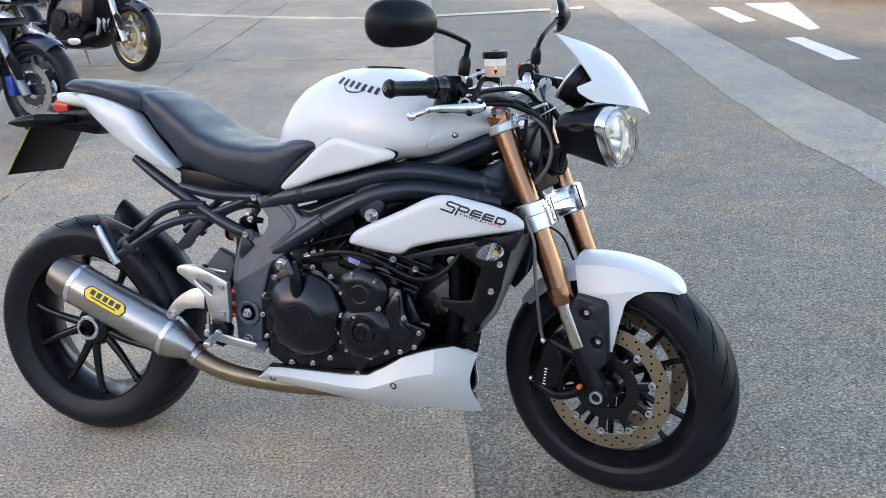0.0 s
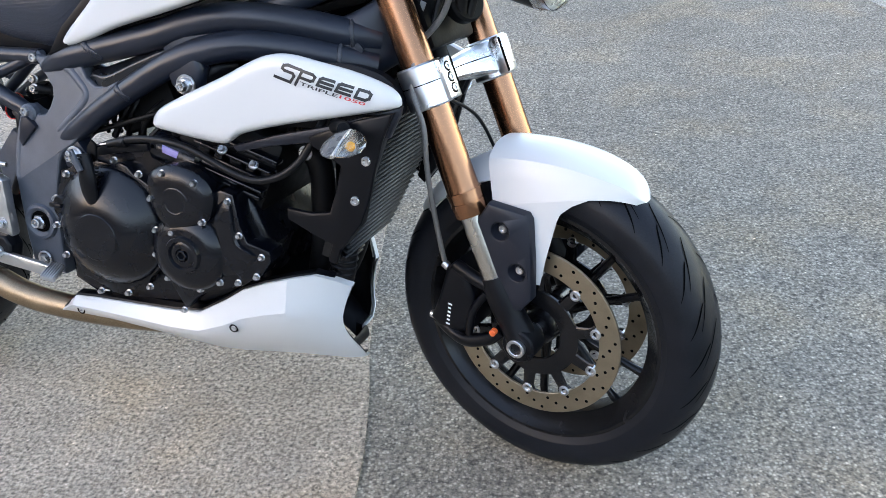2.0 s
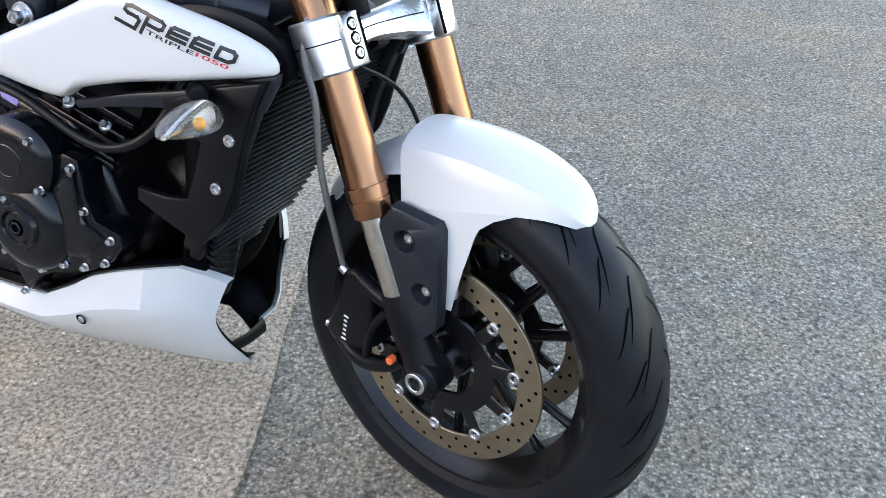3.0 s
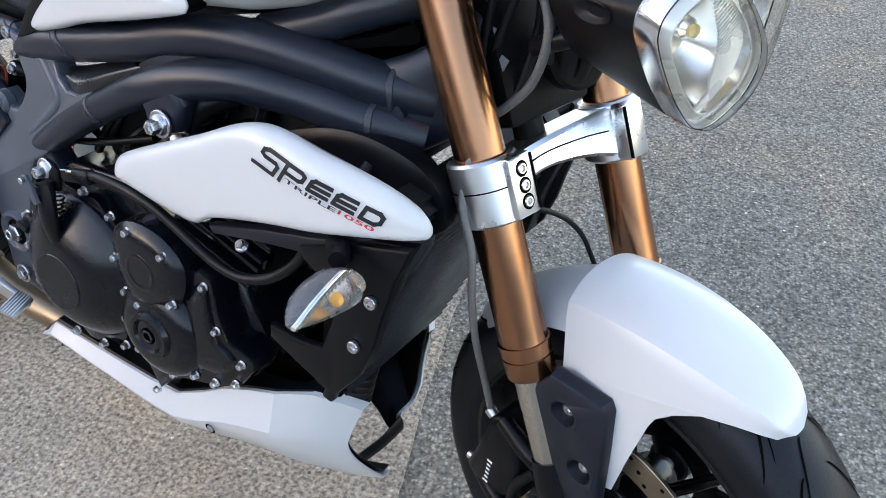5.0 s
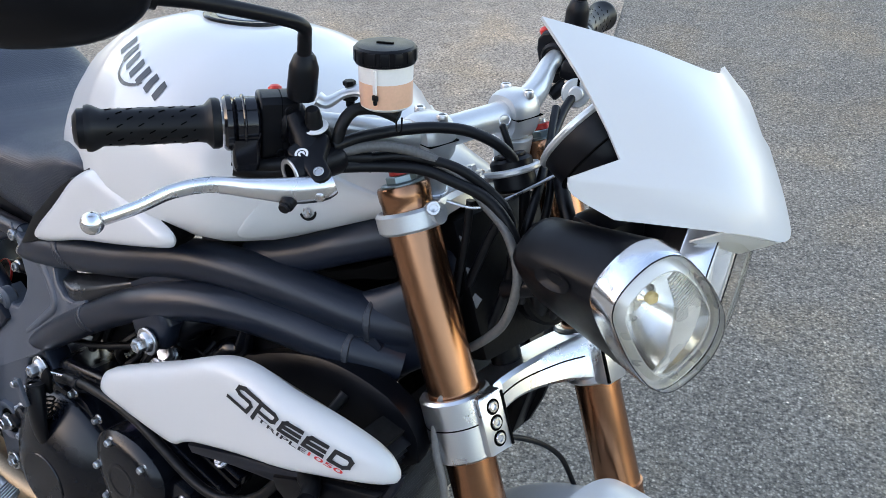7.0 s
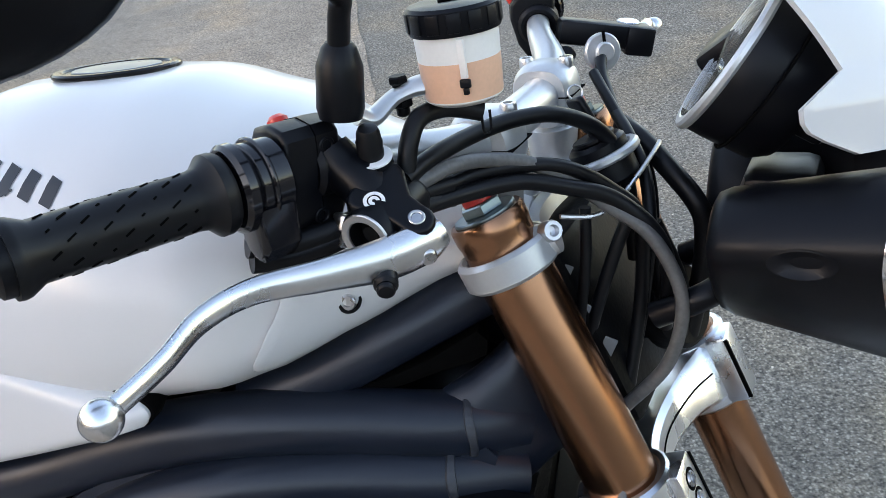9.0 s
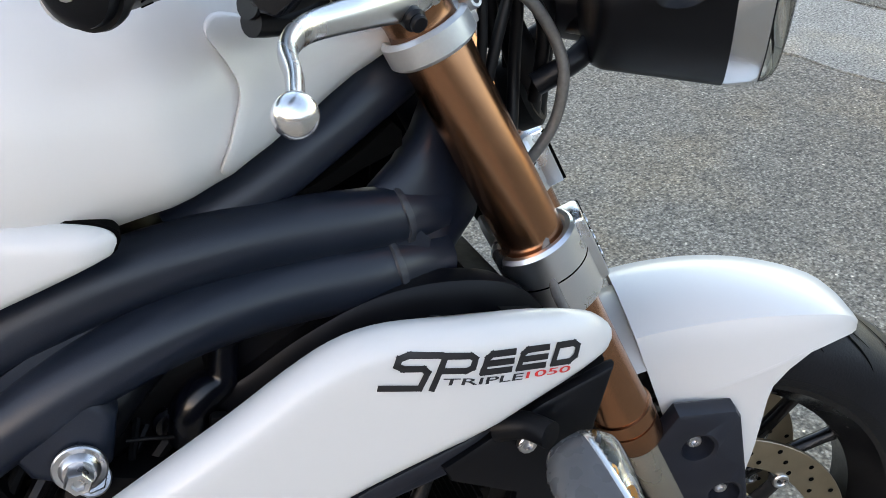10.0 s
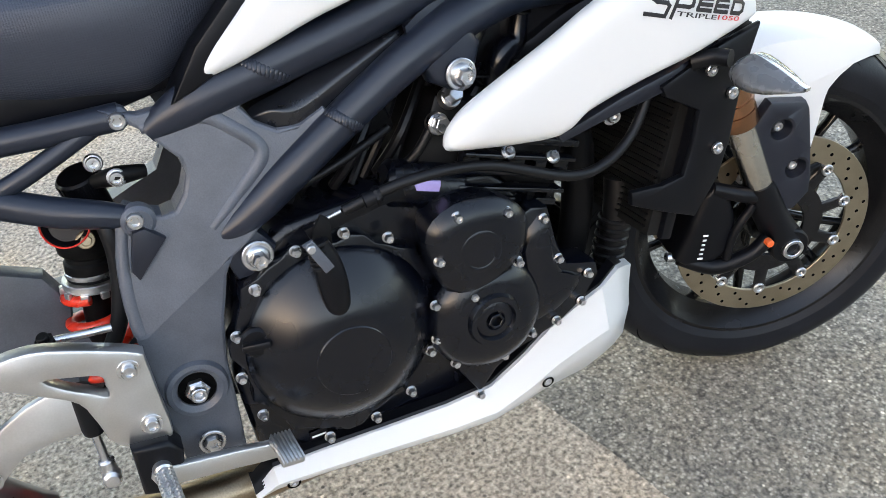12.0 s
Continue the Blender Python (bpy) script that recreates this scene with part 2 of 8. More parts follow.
INK = mat("black_decal", (0.012, 0.012, 0.014), 0.35, 0, 0.1, 30)
REDINK = mat("red_decal", (0.60, 0.03, 0.03), 0.35, 0, 0.1, 30)
LABEL = mat("white_label", (0.75, 0.75, 0.75), 0.5, 0, 0.05, 30)
VIOLET = mat("violet_band", (0.36, 0.30, 0.62), 0.4, 0, 0.1, 30)
FIN = mat("radiator_core", (0.007, 0.007, 0.007), 0.6, 0.0, 0.5, 120, dust=0.004, spec=0.15)
AMBERM = mat("amber_bulb", (0.85, 0.36, 0.05), 0.25, 0, 0.1, 30)


def glass(name, col=(1, 1, 1), rough=0.02, ior=1.45, alpha=None):
    m = bpy.data.materials.new(name)
    m.use_nodes = True
    b = m.node_tree.nodes["Principled BSDF"]
    b.inputs["Base Color"].default_value = (*col, 1)
    b.inputs["Roughness"].default_value = rough
    b.inputs["Transmission Weight"].default_value = 1.0
    b.inputs["IOR"].default_value = ior
    return m


RESERVOIR = mat("milky_reservoir", (0.82, 0.78, 0.72), 0.35, 0, 0.04, 20)
PINK = mat("fluid_behind_plastic", (0.80, 0.46, 0.30), 0.35, 0, 0.08, 20)


def sheer(name, tint=(1, 1, 1), ior=1.38):
    """A thin clear cover: mostly see-through, with a sharp sheen towards its edges."""
    m = bpy.data.materials.new(name)
    m.use_nodes = True
    nt = m.node_tree
    out = nt.nodes["Material Output"]
    nt.nodes.remove(nt.nodes["Principled BSDF"])
    t = nt.nodes.new("ShaderNodeBsdfTransparent")
    t.inputs["Color"].default_value = (*tint, 1)
    g = nt.nodes.new("ShaderNodeBsdfGlossy")
    g.inputs["Roughness"].default_value = 0.03
    fr = nt.nodes.new("ShaderNodeFresnel")
    fr.inputs["IOR"].default_value = ior
    mx = nt.nodes.new("ShaderNodeMixShader")
    nt.links.new(fr.outputs[0], mx.inputs[0])
    nt.links.new(t.outputs[0], mx.inputs[1])
    nt.links.new(g.outputs[0], mx.inputs[2])
    nt.links.new(mx.outputs[0], out.inputs["Surface"])
    return m


SHEER = sheer("clear_cover")
DIALGLASS = sheer("thin_dial_glass", (0.9, 0.9, 0.9), 1.10)


# ---- ground ----
def ground_mat(name, base, stone_a, stone_b, scale, rough=0.9, stain=(0.6, 1.15), bump=0.6, dist=0.004, warm=(1, 1, 1)):
    """Aggregate in a binder: cells of stone, grit, broad stains."""
    m = bpy.data.materials.new(name)
    m.use_nodes = True
    nt = m.node_tree
    b = nt.nodes["Principled BSDF"]
    tc = nt.nodes.new("ShaderNodeTexCoord")

    def tex(kind, s, detail=4):
        t = nt.nodes.new(kind)
        t.inputs["Scale"].default_value = s
        if kind == "ShaderNodeTexNoise":
            t.inputs["Detail"].default_value = detail
        nt.links.new(tc.outputs["Object"], t.inputs["Vector"])
        return t

    def mixc(fac, a, c, mode="MIX"):
        x = nt.nodes.new("ShaderNodeMix")
        x.data_type, x.blend_type = "RGBA", mode
        for sock, v in ((x.inputs[0], fac), (x.inputs[6], a), (x.inputs[7], c)):
            if isinstance(v, (int, float)):
                sock.default_value = v
            elif isinstance(v, tuple):
                sock.default_value = (*v, 1)
            else:
                nt.links.new(v, sock)
        return x.outputs[2]

    def span(v, a, c, lo=0.0, hi=1.0):
        r = nt.nodes.new("ShaderNodeMapRange")
        r.inputs[1].default_value, r.inputs[2].default_value = a, c
        r.inputs[3].default_value, r.inputs[4].default_value = lo, hi
        nt.links.new(v, r.inputs[0])
        return r.outputs[0]
    cells = tex("ShaderNodeTexVoronoi", scale)
    grit = tex("ShaderNodeTexNoise", scale * 2.2, 3)
    blot = tex("ShaderNodeTexNoise", 1.3, 6)
    mid = tex("ShaderNodeTexNoise", 9.0, 5)
    hue = nt.nodes.new("ShaderNodeSeparateColor")
    nt.links.new(cells.outputs["Color"], hue.inputs[0])
    stone = mixc(hue.outputs[0], stone_a, stone_b)
    edge = span(cells.outputs["Distance"], 0.25, 0.62)
    col = mixc(edge, stone, base)
    col = mixc(span(grit.outputs["Fac"], 0.35, 0.65, 0.0, 0.35), col, base)
    fleck = tex("ShaderNodeTexVoronoi", scale * 0.28)
    fl = nt.nodes.new("ShaderNodeSeparateColor")
    nt.links.new(fleck.outputs["Color"], fl.inputs[0])
    near = span(fleck.outputs["Distance"], 0.16, 0.10)
    some = span(fl.outputs[1], 0.80, 0.86)
    both = nt.nodes.new("ShaderNodeMath")
    both.operation = "MULTIPLY"
    nt.links.new(near, both.inputs[0])
    nt.links.new(some, both.inputs[1])
    col = mixc(both.outputs[0], col, tuple(min(0.75, c * 1.45) for c in stone_b))
    pit = span(fl.outputs[2], 0.86, 0.90)
    pits = nt.nodes.new("ShaderNodeMath")
    pits.operation = "MULTIPLY"
    nt.links.new(near, pits.inputs[0])
    nt.links.new(pit, pits.inputs[1])
    col = mixc(pits.outputs[0], col, tuple(c * 0.3 for c in base))
    lum = span(blot.outputs["Fac"], 0.3, 0.7, stain[0], stain[1])
    lum2 = span(mid.outputs["Fac"], 0.3, 0.7, 0.88, 1.1)
    grey = nt.nodes.new("ShaderNodeCombineColor")
    mul = nt.nodes.new("ShaderNodeMath")
    mul.operation = "MULTIPLY"
    nt.links.new(lum, mul.inputs[0])
    nt.links.new(lum2, mul.inputs[1])
    grain = tex("ShaderNodeTexNoise", scale * 0.75, 3)
    lum3 = span(grain.outputs["Fac"], 0.3, 0.7, 0.36, 1.64)
    mul2 = nt.nodes.new("ShaderNodeMath")
    mul2.operation = "MULTIPLY"
    nt.links.new(mul.outputs[0], mul2.inputs[0])
    nt.links.new(lum3, mul2.inputs[1])
    for k in range(3):
        nt.links.new(mul2.outputs[0], grey.inputs[k])
    col = mixc(1.0, col, grey.outputs[0], "MULTIPLY")
    # rusty and sandy blotches
    sand = tex("ShaderNodeTexNoise", 2.6, 5)
    col = mixc(span(sand.outputs["Fac"], 0.48, 0.68, 0.0, 0.55), col, mixc(1.0, col, (1.22, 1.04, 0.80), "MULTIPLY"))
    # single dark and pale grains
    speck = tex("ShaderNodeTexVoronoi", scale * 0.8)
    sc = nt.nodes.new("ShaderNodeSeparateColor")
    nt.links.new(speck.outputs["Color"], sc.inputs[0])
    core = span(speck.outputs["Distance"], 0.42, 0.28)
    for channel, lo, hi, tone in ((0, 0.80, 0.84, tuple(min(0.7, c * 1.08) for c in stone_b)), (1, 0.76, 0.80, tuple(c * 0.42 for c in base))):
        hit = nt.nodes.new("ShaderNodeMath")
        hit.operation = "MULTIPLY"
        nt.links.new(core, hit.inputs[0])
        nt.links.new(span(sc.outputs[channel], lo, hi, 0.0, 0.7), hit.inputs[1])
        col = mixc(hit.outputs[0], col, tone)
    nt.links.new(col, b.inputs["Base Color"])
    b.inputs["Roughness"].default_value = rough
    hgt = nt.nodes.new("ShaderNodeMath")
    hgt.operation = "MULTIPLY_ADD"
    hgt.inputs[1].default_value = -1.0
    nt.links.new(cells.outputs["Distance"], hgt.inputs[0])
    nt.links.new(grit.outputs["Fac"], hgt.inputs[2])
    bp = nt.nodes.new("ShaderNodeBump")
    bp.inputs["Strength"].default_value = bump
    bp.inputs["Distance"].default_value = dist
    nt.links.new(hgt.outputs[0], bp.inputs["Height"])
    nt.links.new(bp.outputs[0], b.inputs["Normal"])
    return m


ASPHALT = ground_mat("worn_asphalt", (0.184, 0.158, 0.124), (0.154, 0.133, 0.107), (0.44, 0.384, 0.305), 150, stain=(0.88, 1.12))
ASPHALT_B = ground_mat("coarse_asphalt", (0.133, 0.116, 0.094), (0.133, 0.117, 0.095), (0.39, 0.344, 0.276), 150, stain=(0.8, 1.15))
BAND = ground_mat("pale_worn_band", (0.27, 0.25, 0.215), (0.25, 0.23, 0.20), (0.50, 0.46, 0.40), 170, stain=(0.85, 1.12))
CONCRETE = ground_mat("brushed_concrete", (0.374, 0.297, 0.226), (0.20, 0.163, 0.122), (0.52, 0.43, 0.33), 150, stain=(0.80, 1.12), bump=0.7)
PAINT = ground_mat("road_paint", (0.62, 0.60, 0.56), (0.55, 0.53, 0.49), (0.72, 0.70, 0.66), 120, stain=(0.8, 1.1), bump=0.3)
PAINT_Y = ground_mat("faded_yellow_paint", (0.60, 0.52, 0.36), (0.50, 0.44, 0.32), (0.66, 0.58, 0.42), 120, stain=(0.75, 1.1), bump=0.3)


def rise(y):
    """The yard climbs gently past the motorcycle."""
    return 0.06 * (min(max(y, 3.6), 30.0) - 3.6)


def climb(bm):
    for y in (3.6, 30.0):
        bmesh.ops.bisect_plane(bm, geom=bm.verts[:] + bm.edges[:] + bm.faces[:], plane_co=(0, y, 0), plane_no=(0, 1, 0))
    for v in bm.verts:
        v.co.z += rise(v.co.y)
    return bm


def sheet(name, pts, z, material, label, thick=0.004, wobble=0.0, category="ground", kind="structure"):
    """A thin flat layer with a slightly uneven outline."""
    ring = []
    for i, a in enumerate(pts):
        b = pts[(i + 1) % len(pts)]
        a, b = Vector((*a, 0)), Vector((*b, 0))
        n = max(1, int((b - a).length / 0.12)) if wobble else 1
        n = min(n, 160)
        nr = Vector((-(b - a).y, (b - a).x, 0)).normalized()
        for k in range(n):
            q = a.lerp(b, k / n)
            ring.append(q + nr * (wobble * (noise.noise(q * 5.0) + 0.5 * noise.noise(q * 17.0))))
    bm = bmesh.new()
    top = [bm.verts.new((q.x, q.y, z)) for q in ring]
    low = [bm.verts.new((q.x, q.y, z - thick)) for q in ring]
    bm.faces.new(top)
    for i in range(len(top)):
        j = (i + 1) % len(top)
        bm.faces.new((low[i], low[j], top[j], top[i]))
    ob = part(name, climb(bm), material, None)
    return tagged(ob, label, category, "", kind)


bm = bmesh.new()
bmesh.ops.create_grid(bm, x_segments=40, y_segments=40, size=900)
ground = tagged(part("ground", moved(climb(bm), pose(0, 0, -0.006)), ASPHALT, None), "grey worn asphalt yard with pale stone chips", "ground", "", "structure")
# concrete apron: large slabs, a joint apart
SLABS = [
    [(0.05, -6.0), (0.08, 1.95), (0.06, 2.3), (-0.03, 4.98), (-0.09, 6.31), (-0.165, 8.37), (-2.14, 8.67), (-2.35, 8.84), (-2.50, 8.82), (-2.53, 7.46), (-2.60, -6.0)],
    [(-2.62, -6.0), (-2.55, 7.46), (-2.52, 8.82), (-3.03, 8.74), (-12.0, 8.6), (-12.0, -6.0)],
    [(-0.165, 8.39), (-0.24, 11.13), (-0.29, 12.66), (-0.6, 24.0), (-2.35, 24.0), (-2.41, 13.5), (-2.48, 10.1), (-2.51, 8.84), (-2.35, 8.86), (-2.14, 8.69)],
    [(-2.50, 10.1), (-2.43, 13.5), (-2.37, 24.0), (-3.06, 24.0), (-3.11, 13.75), (-3.13, 11.24), (-3.10, 8.76), (-2.53, 8.84)],
    [(-3.15, 11.24), (-3.13, 13.75), (-3.08, 24.0), (-30.0, 24.0), (-30.0, 8.62), (-3.12, 8.76)],
]
for s in SLABS:
    sheet("concrete_slab", s, 0.0, CONCRETE, "weathered beige concrete slab with fine aggregate", 0.006, 0.026)
sheet("worn_band", [(2.36, 2.0), (2.25, 4.49), (2.19, 4.83), (2.10, 5.49), (2.05, 6.58), (2.04, 8.46), (1.92, 12.03), (1.80, 15.0), (2.42, 15.0), (2.55, 11.82), (2.65, 9.86), (2.70, 8.03), (2.73, 6.75), (2.79, 5.73), (2.95, 2.0)], 0.0, BAND, "pale worn strip of old surfacing across asphalt", 0.006, 0.03)
sheet("road", [(2.96, 2.0), (2.80, 5.73), (2.74, 6.75), (2.71, 8.03), (2.66, 9.86), (2.56, 11.82), (2.43, 15.0), (2.3, 24.0), (40, 24), (40, 2.0)], -0.001, ASPHALT_B, "coarse dark grey road asphalt", 0.005, 0.01)
WHITE_LINES = [
    [(3.12, 10.84), (3.29, 10.83), (3.33, 9.75), (3.13, 9.65)],
    [(3.61, 11.03), (4.13, 10.96), (3.77, 9.11), (3.64, 9.03)],
    [(3.25, 8.63), (3.42, 8.65), (3.50, 7.52), (3.29, 7.51)],
]
for k, w in enumerate(WHITE_LINES):
    sheet("road_marking", w, 0.003, PAINT, "worn white give-way triangle painted on asphalt" if k == 1 else "worn white dash painted on asphalt", 0.003, 0.012, "road marking", "thing")
sheet("painted_line", [(-6.0, 13.3), (-4.42, 12.62), (-2.41, 11.61), (-0.88, 11.07), (-0.24, 11.09), (1.66, 11.22), (1.69, 11.42), (-0.24, 11.28), (-0.88, 11.25), (-2.41, 11.80), (-4.42, 12.82), (-6.0, 13.5)], 0.004, PAINT_Y, "faded yellow line across concrete and asphalt", 0.003, 0.01, "road marking", "thing")
# unseen walls added out of view; the west one keeps the yard in shade
UNSEEN_WALL = mat("dark_unseen_wall", (0.115, 0.088, 0.075), 0.9, 0, 0.2, 0.8, bump=0.3, bscale=30)
# their dark tone keeps reflections and warm fill on the flanks low
tagged(part("unseen_wall_south", moved(box(110, 0.4, 3.6, 0.02), pose(8, -15.2, 1.79, 0, 0, -4)), UNSEEN_WALL, None), "plain dark wall added out of view to close off the yard", "wall", "", "structure")
tagged(part("unseen_wall_west", moved(box(0.4, 70, 7.6, 0.02), pose(-19.0, -11.0, 3.79, 0, 0, 30)), UNSEEN_WALL, None), "plain dark wall added out of view to shade the yard", "wall", "", "structure")


# ---- the white motorcycle ----
BIKE = pose(-1.024, 2.329, 0.0, 0, 0, -15.5) @ pose(0, 0, 0, -10.0, 0, 0)
# steering: x ahead, y left, z up along the fork; and the same turned level
STEER = Matrix.Translation((1.3177, 0, 0.7616)) @ pose(0, 0, 0, 0, -21.1, 0) @ pose(0, 0, 0, 0, 0, -16.0)
LEVEL = STEER @ pose(0, 0, 0, 0, 21.1, 0)
SIDE = pose(0, 0, 0, 90, 0, 0)          # turns a lathe's z axis to -y

bike = new("motorcycle")
bike.matrix_world = BIKE
tagged(bike, "white naked sports motorcycle with bronze forks leaning on its stand", "motorcycle")


def bolts(spots, y, material, r=0.005, h=0.006, kind="socket", washer=0.0, parent=None, name="bolt", d=(0, -1, 0), m=None):
    """One bolt mesh at each (x, z) spot of a side."""
    mesh = None
    for k, s in enumerate(spots):
        p = (s[0], y if len(s) == 2 else s[1], s[-1])
        mm = along(p, d)
        mm = (m @ mm) if m is not None else mm
        if mesh is None:
            ob = part(name, bolt(r, h, kind, washer), material, parent or bike)
            mesh = ob.data
        else:
            ob = new(name, mesh)
            ob.parent = parent or bike
        ob.matrix_local = mm


# ---- wheels ----
def tyre_profile(R, half, bead, rim_half, drop=0.78):
    """Half-round crown down to the bead, as a closed loop of (radius, offset)."""
    pts = []
    crown = half * 0.98
    for k in range(0, 13):
        a = radians(90 * k / 12)
        pts.append((R - (1 - math.cos(a)) * crown * drop, half * math.sin(a)))
    r1 = pts[-1][0]
    pts += [(r1 - 0.010, half * 0.995), (r1 - 0.022, half * 0.96), (bead + 0.012, rim_half + 0.006), (bead, rim_half), (bead, 0.0)]
    return [(r, z) for r, z in pts] + [(r, -z) for r, z in pts[-2::-1]]


def wheel(name, R, half, m, spokes, disc_sides, parent, rim_half, drop=0.76):
    w = part(name, lathe([(0.205, -rim_half * 0.7), (0.216, -rim_half), (0.228, -rim_half), (0.229, -rim_half + 0.004), (0.219, -rim_half + 0.010), (0.206, -rim_half * 0.55), (0.196, 0),
                          (0.206, rim_half * 0.55), (0.219, rim_half - 0.010), (0.229, rim_half - 0.004), (0.228, rim_half), (0.216, rim_half), (0.205, rim_half * 0.7), (0.188, 0.02), (0.186, 0), (0.188, -0.02)], 72, closed=True),
             RIM, parent, "gloss black cast rim", m @ SIDE)
    t = part("tyre", lathe(tyre_profile(R, half, 0.222, rim_half, drop), 96, closed=True), TYRE, w, "black rubber road tyre with a cut tread", m @ SIDE, sharp=50)
    # tread cuts: slim strips on the crown, coloured as shaded grooves, in mirrored sweeps
    groove = bmesh.new()
    n = 26
    for k in range(n):
        for s in (-1, 1):
            for lead, span, o0, o1 in ((0.0, 15.0, 0.10, 0.70), (7.5, 11.0, 0.48, 0.93)):
                a0 = 360.0 * (k + (0.5 if s > 0 else 0)) / n + lead
                rows = []
                for j in range(11):
                    f = j / 10
                    ang = radians(a0 - span * f ** 1.4)
                    off = s * half * (o0 + (o1 - o0) * f)
                    ca = math.asin(min(0.999, abs(off) / half))
                    rr = R - (1 - math.cos(ca)) * half * 0.98 * drop + 0.0007
                    wid = 0.0030 * math.sin(math.pi * (0.10 + 0.82 * f))
                    tan = Vector((-math.sin(ang), math.cos(ang), 0))
                    c = Vector((rr * math.cos(ang), rr * math.sin(ang), off))
                    rows.append((c - tan * wid, c + tan * wid))
                vs = [(groove.verts.new(a), groove.verts.new(b)) for a, b in rows]
                for (a, b), (c, d) in zip(vs, vs[1:]):
                    groove.faces.new((a, b, d, c))
    part("tread_groove", groove, GROOVE, w, "", m @ SIDE)
    hub = part("hub", lathe([(0, -0.06), (0.030, -0.06), (0.034, -0.05), (0.036, -0.02), (0.044, 0), (0.036, 0.02), (0.034, 0.05), (0.030, 0.06), (0, 0.06)], 32), RIM, w, "", m @ SIDE)
    return w


# near-black that puts the shade of grooves, slits and holes into colour
GROOVE = mat("recess_shade_black", (0.0015, 0.0015, 0.0015), 0.9, 0, 0.1, 20, spec=0.05)


def spoke(r0, r1, a, w0, w1, thick, skew=0.0):
    """One tapered spoke in the wheel's plane, from radius r0 to r1 at angle a."""
    rings = []
    for k in range(7):
        f = k / 6
        r = r0 + (r1 - r0) * f
        ang = radians(a + skew * f)
        wd = (w0 + (w1 - w0) * f) * (1 + 0.5 * max(0, f - 0.85) / 0.15)
        c = Vector((r * math.cos(ang), r * math.sin(ang), 0))
        tn = Vector((-math.sin(ang), math.cos(ang), 0))
        rings.append([c + tn * (wd * math.cos(q)) + Vector((0, 0, thick * math.sin(q))) for q in (2 * math.pi * j / 10 for j in range(10))])
    return skin(rings)


def brake_disc(m, y, parent, bobbins=10):
    """A floating disc with drilled ring, carrier and bobbins; y along the axle."""
    d = part("brake_disc", moved(pipe(0.160, 0.122, 0.005, 72, 0.0006), pose(0, 0, y)), DISC, parent, "drilled steel brake disc with brown wear", m @ SIDE)
    # flat black discs stand in for the shade inside the drilled holes
    holes = bmesh.new()
    for k in range(60):
        a = 2 * math.pi * k / 60
        r = (0.131, 0.141, 0.151)[k % 3]
        for zz in (-0.0004, 0.0054):
            bmesh.ops.create_circle(holes, cap_ends=True, radius=0.0030, segments=10, matrix=Matrix.Translation((r * math.cos(a), r * math.sin(a), y + zz)))
    part("drilling", holes, GROOVE, d, "", m @ SIDE)
    part("disc_carrier", moved(pipe(0.084, 0.052, 0.006, 40), pose(0, 0, y - 0.0005)), RIM, d, "", m @ SIDE)
    for k in range(bobbins):
        part("carrier_arm", moved(spoke(0.074, 0.118, 360 * k / bobbins, 0.012, 0.010, 0.003), pose(0, 0, y + 0.0025)), RIM, d, "", m @ SIDE)
    for k in range(bobbins):
        a = radians(360 * k / bobbins)
        b = join(pipe(0.0095, 0.0045, 0.0115, 18, 0.0012), cyl(0.0042, 0.008, 10, 0.0005))
        part("bobbin", moved(b, pose(0.1185 * math.cos(a), 0.1185 * math.sin(a), y - 0.003)), ZINC, d, "", m @ SIDE)
    return d


FRONT_HUB = STEER @ Matrix.Translation((0.010, 0, -0.500))
REAR_HUB = Matrix.Translation((0.0, 0, 0.322))
front = wheel("front_wheel", 0.300, 0.060, FRONT_HUB, 10, 2, bike, 0.052)
for k in range(5):
    for s in (-1, 1):
        part("spoke", spoke(0.030, 0.200, 72 * k + 17 + s * 9, 0.010, 0.0065, 0.009, s * 4), RIM, front, "", FRONT_HUB @ SIDE)
for y in (0.064, -0.069):
    brake_disc(FRONT_HUB @ pose(0, 0, 0, 0, 8, 0), y, front)
rear = wheel("rear_wheel", 0.322, 0.095, REAR_HUB, 10, 1, bike, 0.078, 0.52)
for k in range(5):
    for s in (-1, 1):
        part("spoke", moved(spoke(0.035, 0.203, 72 * k + 40 + s * 10, 0.014, 0.0085, 0.011, s * 7), pose(0, 0, 0.045)), RIM, rear, "", REAR_HUB @ SIDE)
part("hub_face", lathe([(0, 0.02), (0.062, 0.02), (0.060, 0.045), (0.050, 0.062), (0.042, 0.064), (0, 0.064)], 36), RIM, rear, "", REAR_HUB @ SIDE)
nut = part("hub_nut", pipe(0.036, 0.0245, 0.022, 36, 0.002), ALU, rear, "bare metal hub flange", REAR_HUB @ SIDE @ pose(0, 0, 0.062))
part("axle_nut", join(lathe([(0.0125, 0), (0.024, 0), (0.024, 0.022), (0.021, 0.026), (0.0125, 0.026)], 6, closed=True), pipe(0.017, 0.012, 0.032, 24)), DARK, rear, "", REAR_HUB @ SIDE @ pose(0, 0, 0.066))

